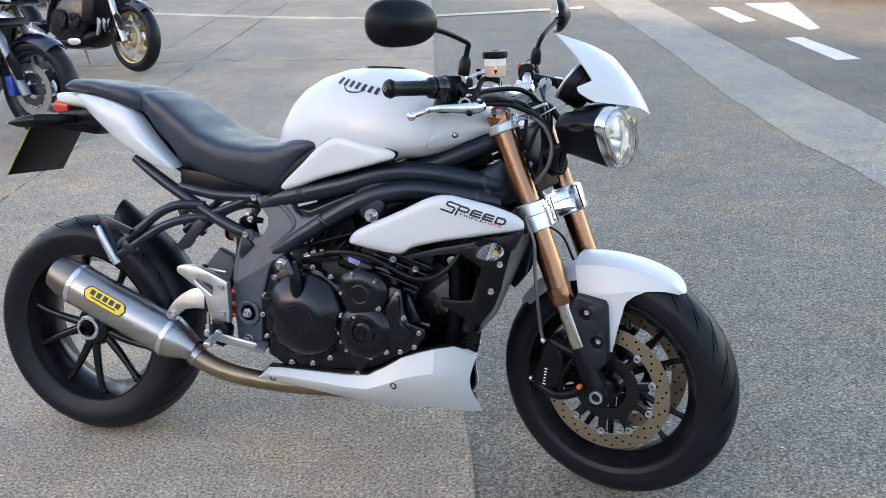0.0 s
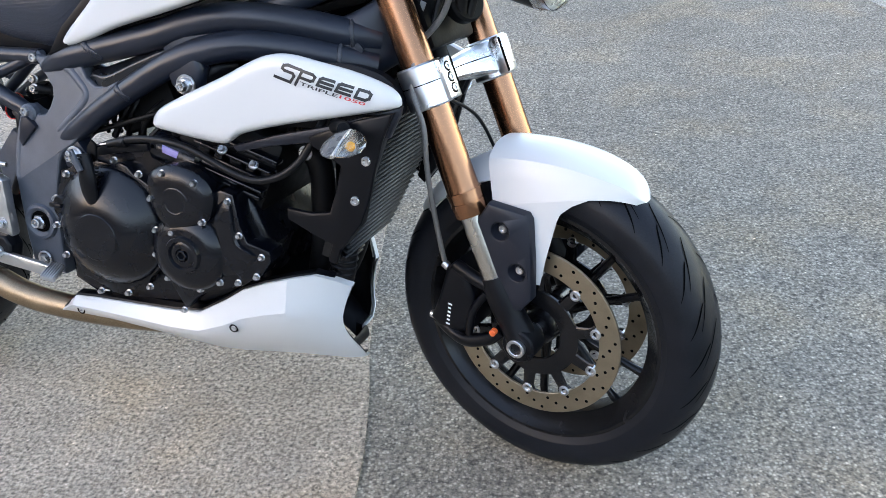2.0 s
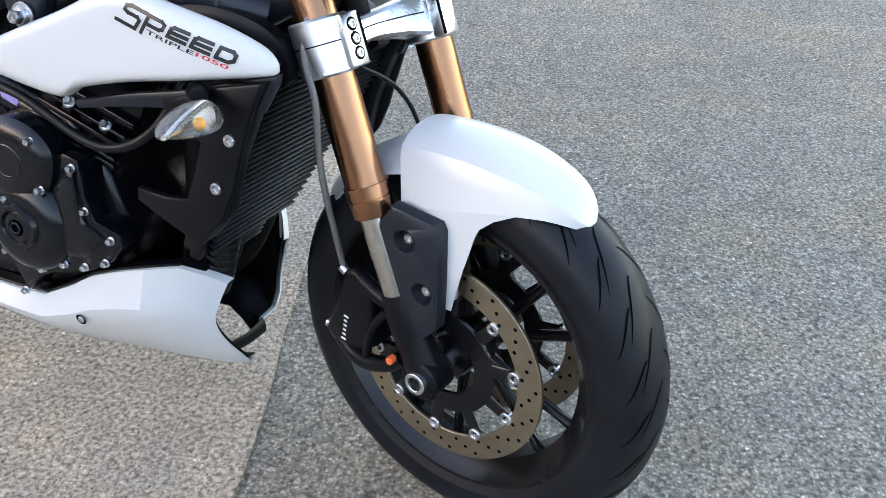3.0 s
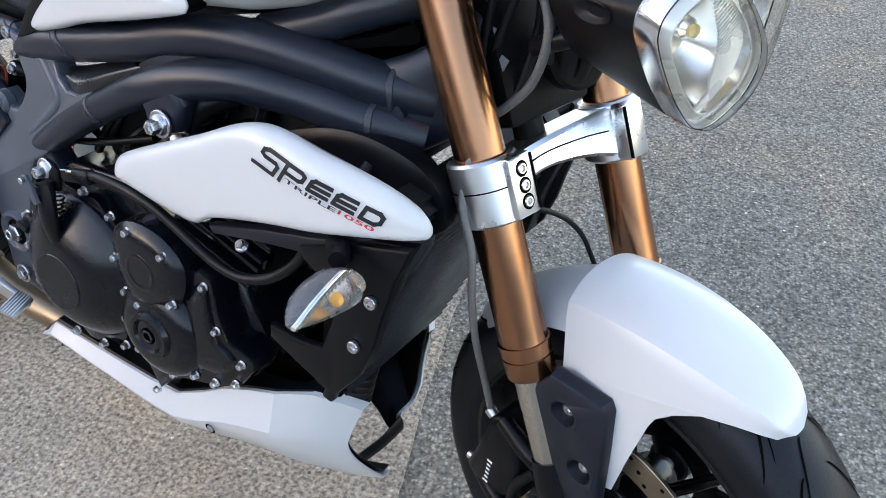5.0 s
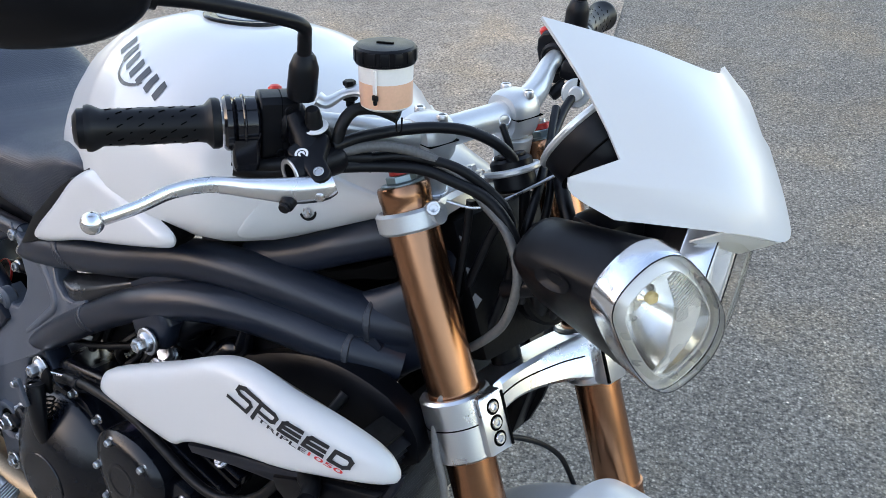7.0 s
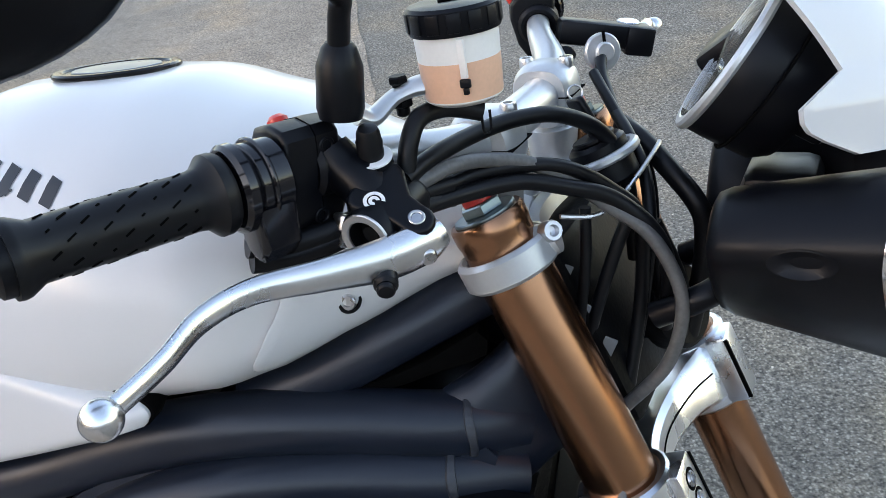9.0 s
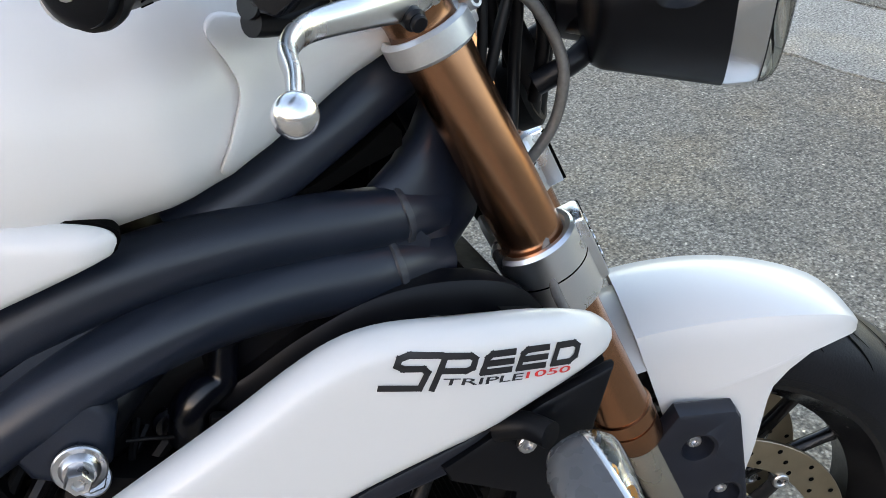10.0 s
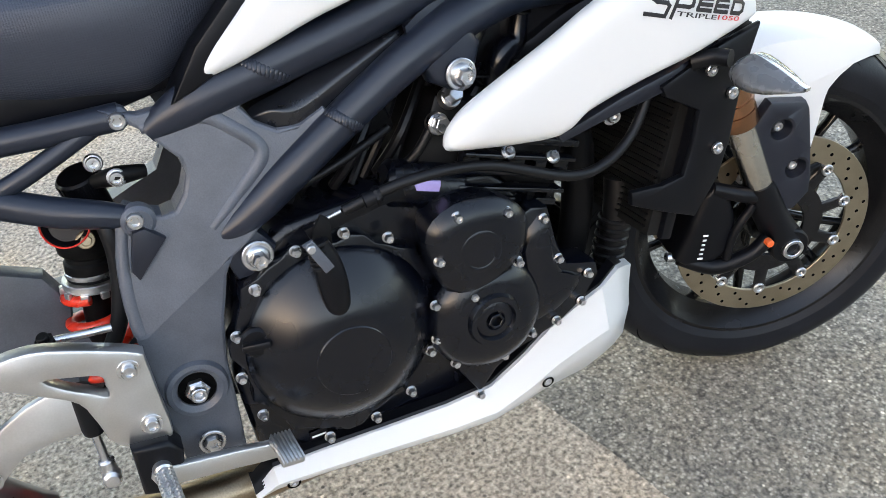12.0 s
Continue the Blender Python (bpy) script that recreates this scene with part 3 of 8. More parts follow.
# ---- fork ----
CAPGREY = mat("grey_green_anodised_nut", (0.22, 0.27, 0.28), 0.34, 1.0, 0.08, 30)
fork = part("fork", moved(cyl(0.018, 0.215, 24, 0.002), pose(-0.030, 0, -0.03)), DARK, bike, "inverted fork with bronze tubes", STEER)
for s in (-1, 1):
    y = 0.1045 * s
    at = STEER @ Matrix.Translation((0, y, 0))
    tube = part("fork_tube", lathe([(0.0200, -0.264), (0.0276, -0.264), (0.0284, -0.2625), (0.0292, -0.2400), (0.0278, -0.2396), (0.0278, -0.2376), (0.0292, -0.2372), (0.0292, -0.2262), (0.0304, -0.2258), (0.0304, -0.2215), (0.0282, -0.2210), (0.0276, -0.214), (0.0274, -0.15), (0.0272, 0.184), (0.0262, 0.190), (0.0262, 0.198),
                                    (0.0272, 0.202), (0.0272, 0.212), (0.0258, 0.214), (0, 0.214)], 48), GOLD, fork, "bronze anodised fork tube", at)
    part("fork_cap", join(moved(cyl(0.0225, 0.003, 32, 0.0008), pose(0, 0, 0.2135)), moved(cyl(0.0155, 0.008, 6, 0.001), pose(0, 0, 0.216))), CAPGREY, tube, "", at)
    part("adjuster", moved(cyl(0.011, 0.007, 20, 0.001), pose(0, 0, 0.2235)), RED, tube, "red anodised adjuster", at)
    part("adjuster_screw", moved(cyl(0.005, 0.006, 14, 0.001), pose(0, 0, 0.230)), ZINC, tube, "", at)
    part("stanchion", moved(cyl(0.0215, 0.20, 32), pose(0, 0, -0.452)), mat("fork_slider_steel", (0.52, 0.49, 0.44), 0.24, 1.0, 0.08, 20, rvar=0.05), fork, "polished fork slider", at)
    # lower leg casting that holds axle and caliper
    leg = sweep([(0.0, 0, -0.375), (0.0, 0, -0.41), (0.004, 0, -0.455), (0.010, 0, -0.50)], [0.0235, 0.0265, 0.026, 0.029], 20)
    leg = join(leg, moved(cyl(0.030, 0.046, 28, 0.003), Matrix.Translation((0.010, -0.023, -0.50)) @ pose(0, 0, 0, -90)))
    lower = part("fork_foot", leg, BLACK, fork, "black cast fork foot", at)
    if s < 0:
        part("axle_end", moved(pipe(0.0165, 0.0105, 0.012, 28, 0.001), Matrix.Translation((0.010, -0.020, -0.50)) @ SIDE), ZINC, lower, "bare axle end", at)
        part("pinch_bolt", moved(bolt(0.006, 0.008), Matrix.Translation((0.028, -0.020, -0.519)) @ SIDE), DARK, lower, "", at)
    part("axle_spacer", moved(cyl(0.014, 0.045, 20, 0.001), Matrix.Translation((0.010, -s * 0.025, -0.5)) @ pose(0, 0, 0, 90 * s)), ZINC, lower, "", at)

# yokes
def yoke(z0, z1, r, arm, bow, material, name, label):
    bits = []
    for s in (-1, 1):
        bits.append(moved(pipe(r, 0.0274, z1 - z0, 40, 0.003), pose(0, 0.1045 * s, z0)))
    if name == "lower_yoke":
        # a stepped bridge: drawn in behind the near clamp, rising over an arched foot
        prof = spline([(-0.090, 0.026, -0.071, -0.024, 0), (-0.072, 0.020, -0.066, -0.023, 0), (-0.050, 0.008, -0.057, -0.022, 0), (-0.010, 0.004, -0.054, -0.020, 0), (0.040, 0.012, -0.060, -0.016, 0), (0.070, 0.024, -0.068, -0.012, 0), (0.090, 0.030, -0.075, -0.010, 0)], 5)
        rings = [[(x, y, za + 0.004), (x, y, zb - 0.005), (x - 0.004, y, zb), (x - 0.045, y, zb), (x - 0.049, y, zb - 0.005), (x - 0.049, y, za + 0.004), (x - 0.045, y, za), (x - 0.004, y, za)] for y, x, za, zb, _ in (tuple(q[:]) for q in prof)]
    else:
        rings = []
        for k in range(17):
            f = k / 16
            y = -0.088 + 0.176 * f
            x = -0.030 * bow * (1 - (2 * f - 1) ** 2) + 0.004
            hx = arm * (0.8 + 0.35 * (2 * f - 1) ** 2)
            rings.append([(x + hx, y, z0 + 0.004), (x + hx, y, z1 - 0.006), (x + hx - 0.006, y, z1 - 0.001), (x - hx + 0.006, y, z1 - 0.001), (x - hx, y, z1 - 0.006), (x - hx, y, z0 + 0.004)])
    bits.append(skin(rings))
    return part(name, join(*bits), material, bike, label, STEER)


lower_yoke = yoke(-0.078, -0.008, 0.0375, 0.020, 0.9, ALU, "lower_yoke", "satin aluminium lower fork yoke")
for s in (-1, 1):
    clamp = part("clamp_block", moved(box(0.030, 0.034, 0.066, 0.004), pose(0.030, s * 0.094, -0.043)), ALU, lower_yoke, "", STEER)
    part("clamp_slit", moved(box(0.004, 0.0025, 0.060, 0), pose(0.0440, s * 0.0790, -0.043)), GROOVE, lower_yoke, "", STEER)
    for z in (-0.025, -0.0425, -0.060):
        place, way = ((0.0408, -0.094, z), (1, 0, 0)) if s < 0 else ((0.034, 0.1075, z), (0.3, 1, 0))
        seat_at = (0.0450, -0.094, z) if s < 0 else (0.034, 0.1112, z)
        part("clamp_bolt", bolt(0.0062, 0.006, "socket"), ZINC, lower_yoke, "", STEER @ along(place, way))
        part("bolt_seat", lathe([(0.0060, 0.0), (0.0066, 0.0004), (0.0080, 0.0004), (0.0086, 0.0)], 24), GROOVE, lower_yoke, "", STEER @ along(seat_at, way))
part("yoke_groove", sweep([(0.0262, -0.088, -0.045), (0.0202, -0.072, -0.044), (0.0082, -0.050, -0.038), (0.0042, -0.010, -0.035), (0.0122, 0.040, -0.036), (0.0242, 0.070, -0.038)], 0.0009, 6, 5), GROOVE, lower_yoke, "", STEER)
part("yoke_groove", moved(lathe([(0.0372, 0), (0.0378, 0.0004), (0.0378, 0.0016), (0.0372, 0.002)], 40, closed=True), pose(0, -0.1045, -0.040)), GROOVE, lower_yoke, "", STEER)
top_yoke = yoke(0.168, 0.190, 0.0350, 0.022, 0.9, SILVER, "top_yoke", "silver top fork yoke")
for s in (-1, 1):
    lug = sweep([(0.018, s * 0.098, 0.180), (0.036, s * 0.094, 0.180)], [0.014, 0.011], 14, 2)
    part("clamp_lug", lug, SILVER, top_yoke, "", STEER)
    part("clamp_bolt", bolt(0.0075, 0.010, "socket"), ZINC, top_yoke, "", STEER @ along((0.034, s * 0.094 - 0.006, 0.187), (0.75, -0.55 * 1, 0.1)))
part("stem_nut", join(moved(cyl(0.022, 0.010, 24, 0.002), pose(-0.028, 0, 0.190)), moved(cyl(0.014, 0.008, 6, 0.001), pose(-0.028, 0, 0.2))), ZINC, top_yoke, "", STEER)

# ---- tank ----
def tank_section(x):
    """Half width, top, bottom and height of the widest line at x."""
    def at(table):
        for (a, v), (b, w) in zip(table, table[1:]):
            if a <= x <= b:
                f = (x - a) / (b - a)
                f = f * f * (3 - 2 * f) * 0.3 + f * 0.7
                return v + (w - v) * f
        return table[-1][1] if x > table[-1][0] else table[0][1]
    top = at([(0.625, 0.890), (0.640, 0.945), (0.665, 0.985), (0.70, 1.016), (0.75, 1.042), (0.82, 1.060), (0.90, 1.064), (0.97, 1.058), (1.04, 1.036), (1.12, 0.998), (1.20, 0.955), (1.235, 0.935)])
    low = at([(0.625, 0.80), (0.70, 0.785), (0.80, 0.80), (0.90, 0.822), (0.98, 0.837), (1.03, 0.843), (1.07, 0.852), (1.12, 0.870), (1.18, 0.896), (1.235, 0.918)])
    wid = at([(0.625, 0.085), (0.66, 0.105), (0.72, 0.128), (0.76, 0.146), (0.80, 0.172), (0.88, 0.200), (0.96, 0.207), (1.03, 0.198), (1.065, 0.178), (1.09, 0.154), (1.12, 0.127), (1.15, 0.106), (1.175, 0.092), (1.205, 0.082), (1.235, 0.074)])
    mid = low + (top - low) * at([(0.625, 0.25), (0.80, 0.34), (0.95, 0.30), (1.10, 0.26), (1.235, 0.3)])
    return wid, top, low, mid


def tank_mesh():
    rings = []
    n = 44
    for k in range(n + 1):
        x = 0.625 + 0.610 * k / n
        w, t, l, m = tank_section(x)
        ring = []
        for j in range(36):
            a = 2 * math.pi * j / 36
            c, s = math.cos(a), math.sin(a)
            if s >= 0:
                y, z = w * math.copysign(abs(c) ** 0.86, c), m + (t - m) * abs(s) ** 0.92
            else:
                y, z = w * math.copysign(abs(c) ** 0.42, c), m - (m - l) * abs(s) ** 0.9
            ring.append((x, y, z))
        rings.append(ring)
    return skin(rings)


tank = part("fuel_tank", tank_mesh(), WHITE, bike, "pearl white fuel tank", sharp=60)
# knee panel
for s in (1, -1):
    shape = [(0.661, 0.755), (0.668, 0.766), (0.697, 0.791), (0.737, 0.825), (0.762, 0.848), (0.792, 0.874), (0.830, 0.893), (0.868, 0.894), (0.910, 0.885), (0.958, 0.873), (0.983, 0.866), (0.993, 0.859), (0.991, 0.851), (0.977, 0.843), (0.890, 0.818), (0.80, 0.794), (0.74, 0.773), (0.700, 0.760), (0.672, 0.754)]
    knee = puff(shape, -0.184, 0.014, 0.03, 8, 3, 7.0, centre=(0.84, 0.842), tilt=(-0.13, 0))
    seam = puff([(0.84 + (x - 0.84) * 1.016, 0.842 + (z - 0.842) * 1.035) for x, z in shape], -0.181, 0.002, 0.03, 4, 3, 7.0, centre=(0.84, 0.842), tilt=(-0.13, 0))
    part("panel_seam", seam, GROOVE, tank, "", Matrix.Diagonal((1, s, 1, 1)))
    # added black piece that stands in for the shadow gap beside the seat
    part("panel_gap_shade", prism([(0.645, 0.742), (0.680, 0.790), (0.735, 0.840), (0.772, 0.866), (0.800, 0.866), (0.720, 0.775), (0.670, 0.750)], -0.174, -0.100, 0.003), BLACK, tank, "", Matrix.Diagonal((1, s, 1, 1)))
    part("knee_panel", knee, WHITE, tank, "white side panel below the tank", Matrix.Diagonal((1, s, 1, 1)))
def tank_y(x, z):
    """How far the tank's flank stands out at x, z."""
    w, t, l, m = tank_section(x)
    if z >= m:
        q = min(1.0, max(0.0, (z - m) / (t - m)) ** (1 / 0.92))
        return w * math.sqrt(1 - q * q) ** 0.86
    q = min(1.0, max(0.0, (m - z) / (m - l)) ** (1 / 0.9))
    return w * math.sqrt(1 - q * q) ** 0.42


# raised front flank with bolt
FL = smooth2([(1.062, 0.870), (1.071, 0.893), (1.083, 0.918), (1.078, 0.938), (1.070, 0.957), (1.082, 0.964), (1.12, 0.948), (1.17, 0.930), (1.212, 0.925), (1.205, 0.913), (1.16, 0.893), (1.11, 0.876)], 4)
fc = (1.12, 0.915)
for s in (1, -1):
    rows = []
    for f, lift in ((1.0, -0.004), (1.0, 0.0040), (0.985, 0.0062), (0.95, 0.0070), (0.75, 0.0070), (0.5, 0.0070), (0.25, 0.0070), (0.02, 0.0070)):
        rows.append([(fc[0] + (x - fc[0]) * f, -s * (tank_y(fc[0] + (x - fc[0]) * f, fc[1] + (z - fc[1]) * f) + lift), fc[1] + (z - fc[1]) * f) for x, z in FL])
    part("tank_flank", skin(rows), WHITE, tank, "", None, 60)
bolts([(1.119, -tank_y(1.119, 0.904) - 0.0065, 0.904)], 0, ZINC, 0.0058, 0.003, "socket", 0.0, tank, "tank_bolt")
part("bolt_seat", lathe([(0.0060, 0.0010), (0.0066, 0.0018), (0.0086, 0.0018), (0.0094, 0.0)], 26), DARK, tank, "", along((1.119, -tank_y(1.119, 0.904) - 0.0052, 0.904), (0.55, -0.82, 0.1)))
cap_m = along((0.900, 0.0, 1.0595), (0.03, 0, 1))
cap = part("filler_cap", join(pipe(0.052, 0.043, 0.0052, 48, 0.0015), cyl(0.043, 0.0035, 40, 0.0008)), RIM, tank, "dark ringed filler cap", cap_m)
part("cap_plate", moved(cyl(0.036, 0.002, 40, 0.0006), pose(0, 0, 0.003)), mat("blue_grey_cap", (0.12, 0.15, 0.20), 0.3, 0.8, 0.1, 20), cap, "", cap_m)

# ---- seat and tail ----
def seat_mesh(top, low, wid, n=40, drop=0.35):
    """A padded seat: tables of (x, value)."""
    def at(tb, x):
        for (a, v), (b, w) in zip(tb, tb[1:]):
            if a <= x <= b:
                f = (x - a) / (b - a)
                return v + (w - v) * (f * f * (3 - 2 * f) * 0.5 + f * 0.5)
        return tb[-1][1] if x > tb[-1][0] else tb[0][1]
    x0, x1 = top[0][0], top[-1][0]
    rings = []
    for k in range(n + 1):
        x = x0 + (x1 - x0) * k / n
        t, l, w = at(top, x), at(low, x), at(wid, x)
        e = min(1.0, min(k, n - k) / 2.0 * 0.5 + 0.35)
        ring = []
        for j in range(32):
            a = 2 * math.pi * j / 32
            c, s = math.cos(a), math.sin(a)
            m = l + (t - l) * (1 - drop)
            if s >= 0:
                y, z = w * math.copysign(abs(c) ** 0.42, c), m + (t - m) * abs(s) ** 0.52 * (0.6 + 0.4 * e)
            else:
                y, z = w * (1 - 0.12 * abs(s)) * math.copysign(abs(c) ** 0.25, c), m - (m - l) * abs(s) ** 0.8
            ring.append((x, y * (0.85 + 0.15 * e), z))
        rings.append(ring)
    return skin(rings)


seat = part("seat", seat_mesh([(0.225, 1.000), (0.25, 1.005), (0.30, 0.985), (0.36, 0.945), (0.43, 0.900), (0.50, 0.876), (0.57, 0.868), (0.64, 0.872), (0.70, 0.886), (0.752, 0.886), (0.780, 0.874), (0.788, 0.860)],
                              [(0.225, 0.94), (0.30, 0.865), (0.36, 0.800), (0.46, 0.765), (0.56, 0.744), (0.635, 0.733), (0.655, 0.742), (0.690, 0.772), (0.727, 0.815), (0.765, 0.846), (0.788, 0.858)],
                              [(0.225, 0.105), (0.30, 0.120), (0.40, 0.140), (0.50, 0.152), (0.60, 0.154), (0.68, 0.153), (0.755, 0.156), (0.788, 0.156)]), SEAT, bike, "black textured vinyl rider seat", sharp=60)
pillion = part("pillion_seat", seat_mesh([(-0.03, 1.022), (0.0, 1.034), (0.06, 1.033), (0.14, 1.022), (0.20, 1.014), (0.235, 1.005)],
                                         [(-0.03, 1.004), (0.06, 0.992), (0.14, 0.970), (0.235, 0.940)],
                                         [(-0.03, 0.075), (0.06, 0.098), (0.14, 0.112), (0.235, 0.112)], 24, 0.5), SEAT, bike, "black vinyl pillion seat", sharp=60)
# piping along the shoulders of the rider seat
for s in (1, -1):
    part("seat_piping", sweep([(0.262, s * 0.094, 0.992), (0.30, s * 0.102, 0.970), (0.36, s * 0.114, 0.926), (0.43, s * 0.124, 0.882), (0.50, s * 0.131, 0.858), (0.58, s * 0.132, 0.849), (0.65, s * 0.126, 0.853), (0.70, s * 0.116, 0.862)], 0.0024, 8), SEAT, seat)
for s in (1, -1):
    side = puff([(0.035, 0.990), (0.10, 0.985), (0.165, 0.968), (0.215, 0.945), (0.262, 0.893), (0.31, 0.842), (0.352, 0.800), (0.30, 0.806), (0.24, 0.828), (0.165, 0.872), (0.09, 0.930)], -0.118, 0.016, 0.05, 6, 3, 2.5, tilt=(-0.10, 0.03))
    part("tail_panel", side, WHITE, bike, "white tail side panel", Matrix.Diagonal((1, s, 1, 1)))
tail = part("tail_cowl", skin([superring(0.075, 0.012, 0.03, 20, 3, x=0.05, z0=0.975), superring(0.066, 0.014, 0.03, 20, 3, x=-0.02, z0=0.985), superring(0.05, 0.012, 0.022, 20, 3, x=-0.075, z0=0.985)]), INNER_WHITE, bike, "pale grey tail end")
part("tail_light", skin([superring(0.046, 0.024, 0.022, 20, 3, x=-0.045, z0=0.955), superring(0.043, 0.022, 0.020, 20, 3, x=-0.092, z0=0.957), superring(0.034, 0.014, 0.014, 20, 3, x=-0.102, z0=0.957)]), RED, bike, "red tail light lens")
undertray = skin([superring(0.085, 0.03, 0.03, 20, 3, x=0.36, z0=0.79), superring(0.085, 0.04, 0.04, 20, 3, x=0.2, z0=0.885), superring(0.07, 0.03, 0.03, 20, 3, x=0.05, z0=0.935), superring(0.05, 0.02, 0.03, 20, 3, x=-0.06, z0=0.93)])
part("undertray", undertray, BLACK, bike, "black tail undertray")
# plate hanger and plate
part("plate_hanger", prism([(0.06, 0.915), (-0.08, 0.93), (-0.13, 0.905), (-0.06, 0.89), (0.03, 0.88)], -0.03, 0.03, 0.004), BLACK, bike)
NP = along((-0.160, 0, 0.836), (-0.83, 0, 0.56))
plate = part("number_plate", moved(box(0.222, 0.172, 0.003, 0.0012), NP), BLACK, bike, "dark back of a number plate with a yellow edge")
part("plate_edge", moved(box(0.226, 0.176, 0.0014, 0.0005), NP @ pose(0, 0, 0.0024)), YELLOW, plate)
for s in (1, -1):
    ind = skin([superring(0.006, 0.010, 0.010, 16, 2, x=0.0, y0=-0.05 * s, z0=0.925), superring(0.012, 0.016, 0.016, 16, 2, x=-0.02, y0=-0.11 * s, z0=0.922), superring(0.018, 0.018, 0.018, 16, 2, x=-0.06, y0=-0.145 * s, z0=0.921), superring(0.014, 0.014, 0.014, 16, 2, x=-0.12, y0=-0.15 * s, z0=0.915), superring(0.003, 0.003, 0.003, 16, 2, x=-0.155, y0=-0.15 * s, z0=0.912)])
    part("rear_indicator", ind, BLACK, bike, "black rear indicator")


# ---- frame ----
REDSPRING = mat("red_enamel_spring", (0.72, 0.035, 0.015), 0.28, 0, 0.06, 20)
WELD = mat("dull_weld", (0.026, 0.030, 0.038), 0.42, 0, 0.2, 200, bump=0.3, bscale=900, dist=0.0004)
MIR = Matrix.Diagonal((1, -1, 1, 1))


def weld(p, d, r, a0=0.0, a1=360.0):
    """A band of flat weld ripples part of the way round a tube."""
    rows = []
    n = 64
    for k in range(n + 1):
        a = radians(a0 + (a1 - a0) * k / n)
        w = 0.0042 + 0.0006 * math.sin(5 * a)
        h = 0.0010 + 0.0005 * abs(math.sin(n * 0.55 * a))
        z = 0.004 * math.sin(2 * a)
        rows.append([((r - 0.002) * math.cos(a), (r - 0.002) * math.sin(a), z - w), ((r + h * 0.7) * math.cos(a), (r + h * 0.7) * math.sin(a), z - w * 0.7), ((r + h) * math.cos(a), (r + h) * math.sin(a), z), ((r + h * 0.7) * math.cos(a), (r + h * 0.7) * math.sin(a), z + w * 0.7), ((r - 0.002) * math.cos(a), (r - 0.002) * math.sin(a), z + w)])
    return moved(skin(rows, closed=False, caps=False), along(p, d))


def bead_row(p, d, r, slant, a0, a1, n=13):
    """A seam of overlapping weld beads, slanting part of the way round a tube."""
    d = Vector(d).normalized()
    up = (Vector((0, 0, 1)) - d * d.z).normalized()
    side = d.cross(up)
    seam = bmesh.new()
    for k in range(n):
        a = radians(a0 + (a1 - a0) * k / (n - 1))
        out = up * math.cos(a) + side * math.sin(a)
        along_tube = (side * math.cos(a) - up * math.sin(a)) + d * (slant * math.sin(a))
        along_tube.normalize()
        over = out.cross(along_tube)
        c = Vector(p) + out * r - d * (slant * r * math.cos(a))
        m = Matrix((along_tube, over, out)).transposed().to_4x4()
        m.translation = c
        bmesh.ops.create_icosphere(seam, subdivisions=2, radius=1.0, matrix=m @ Matrix.Rotation(0.35, 4, "Z") @ Matrix.Diagonal((0.0034, 0.0062, 0.0017, 1)))
    return seam


def casting(far=False):
    """The plate that carries the swingarm: one outline, its face folded along a slanting edge."""
    out = [(0.580, 0.746), (0.612, 0.736), (0.660, 0.738), (0.720, 0.740), (0.708, 0.722), (0.718, 0.706), (0.737, 0.694), (0.760, 0.694), (0.787, 0.706), (0.803, 0.680), (0.725, 0.625), (0.684, 0.592), (0.660, 0.577), (0.650, 0.560), (0.644, 0.538), (0.636, 0.514), (0.626, 0.459), (0.624, 0.413), (0.619, 0.338), (0.553, 0.350),
           (0.548, 0.414), (0.548, 0.475), (0.546, 0.519), (0.548, 0.560), (0.554, 0.604), (0.562, 0.640), (0.576, 0.652), (0.590, 0.642), (0.607, 0.636), (0.620, 0.638), (0.632, 0.652), (0.640, 0.670), (0.638, 0.687), (0.626, 0.702), (0.610, 0.722), (0.592, 0.737)]
    if far:                             # open towards the back, above the foot
        out = out[:23] + [(0.552, 0.548), (0.588, 0.562), (0.622, 0.574), (0.644, 0.610), (0.646, 0.660), (0.634, 0.694), (0.610, 0.722), (0.592, 0.737)]
    bm = prism(out, -0.186, -0.140)
    a, n = Vector((0.550, 0, 0.515)), Vector((-0.512, 0, 0.859))
    bmesh.ops.triangulate(bm, faces=[f for f in bm.faces if len(f.verts) > 4])
    bmesh.ops.bisect_plane(bm, geom=bm.verts[:] + bm.edges[:] + bm.faces[:], plane_co=a, plane_no=n)
    for k in (0.045, 0.09, 0.135):
        bmesh.ops.bisect_plane(bm, geom=bm.verts[:] + bm.edges[:] + bm.faces[:], plane_co=a + n * k, plane_no=n)
    for v in bm.verts:
        if v.co.y < -0.18:
            d = (v.co - a).dot(n)
            v.co.y = -0.190 + (0.22 * d if d > 0 else -0.03 * d)
    rim = [e for e in bm.edges if e.verts[0].co.y < -0.145 and e.verts[1].co.y < -0.145 and len(e.link_faces) == 2 and e.calc_face_angle(0) > 0.9]
    bmesh.ops.bevel(bm, geom=rim, offset=0.004, segments=2, affect="EDGES", profile=0.5)
    return bm


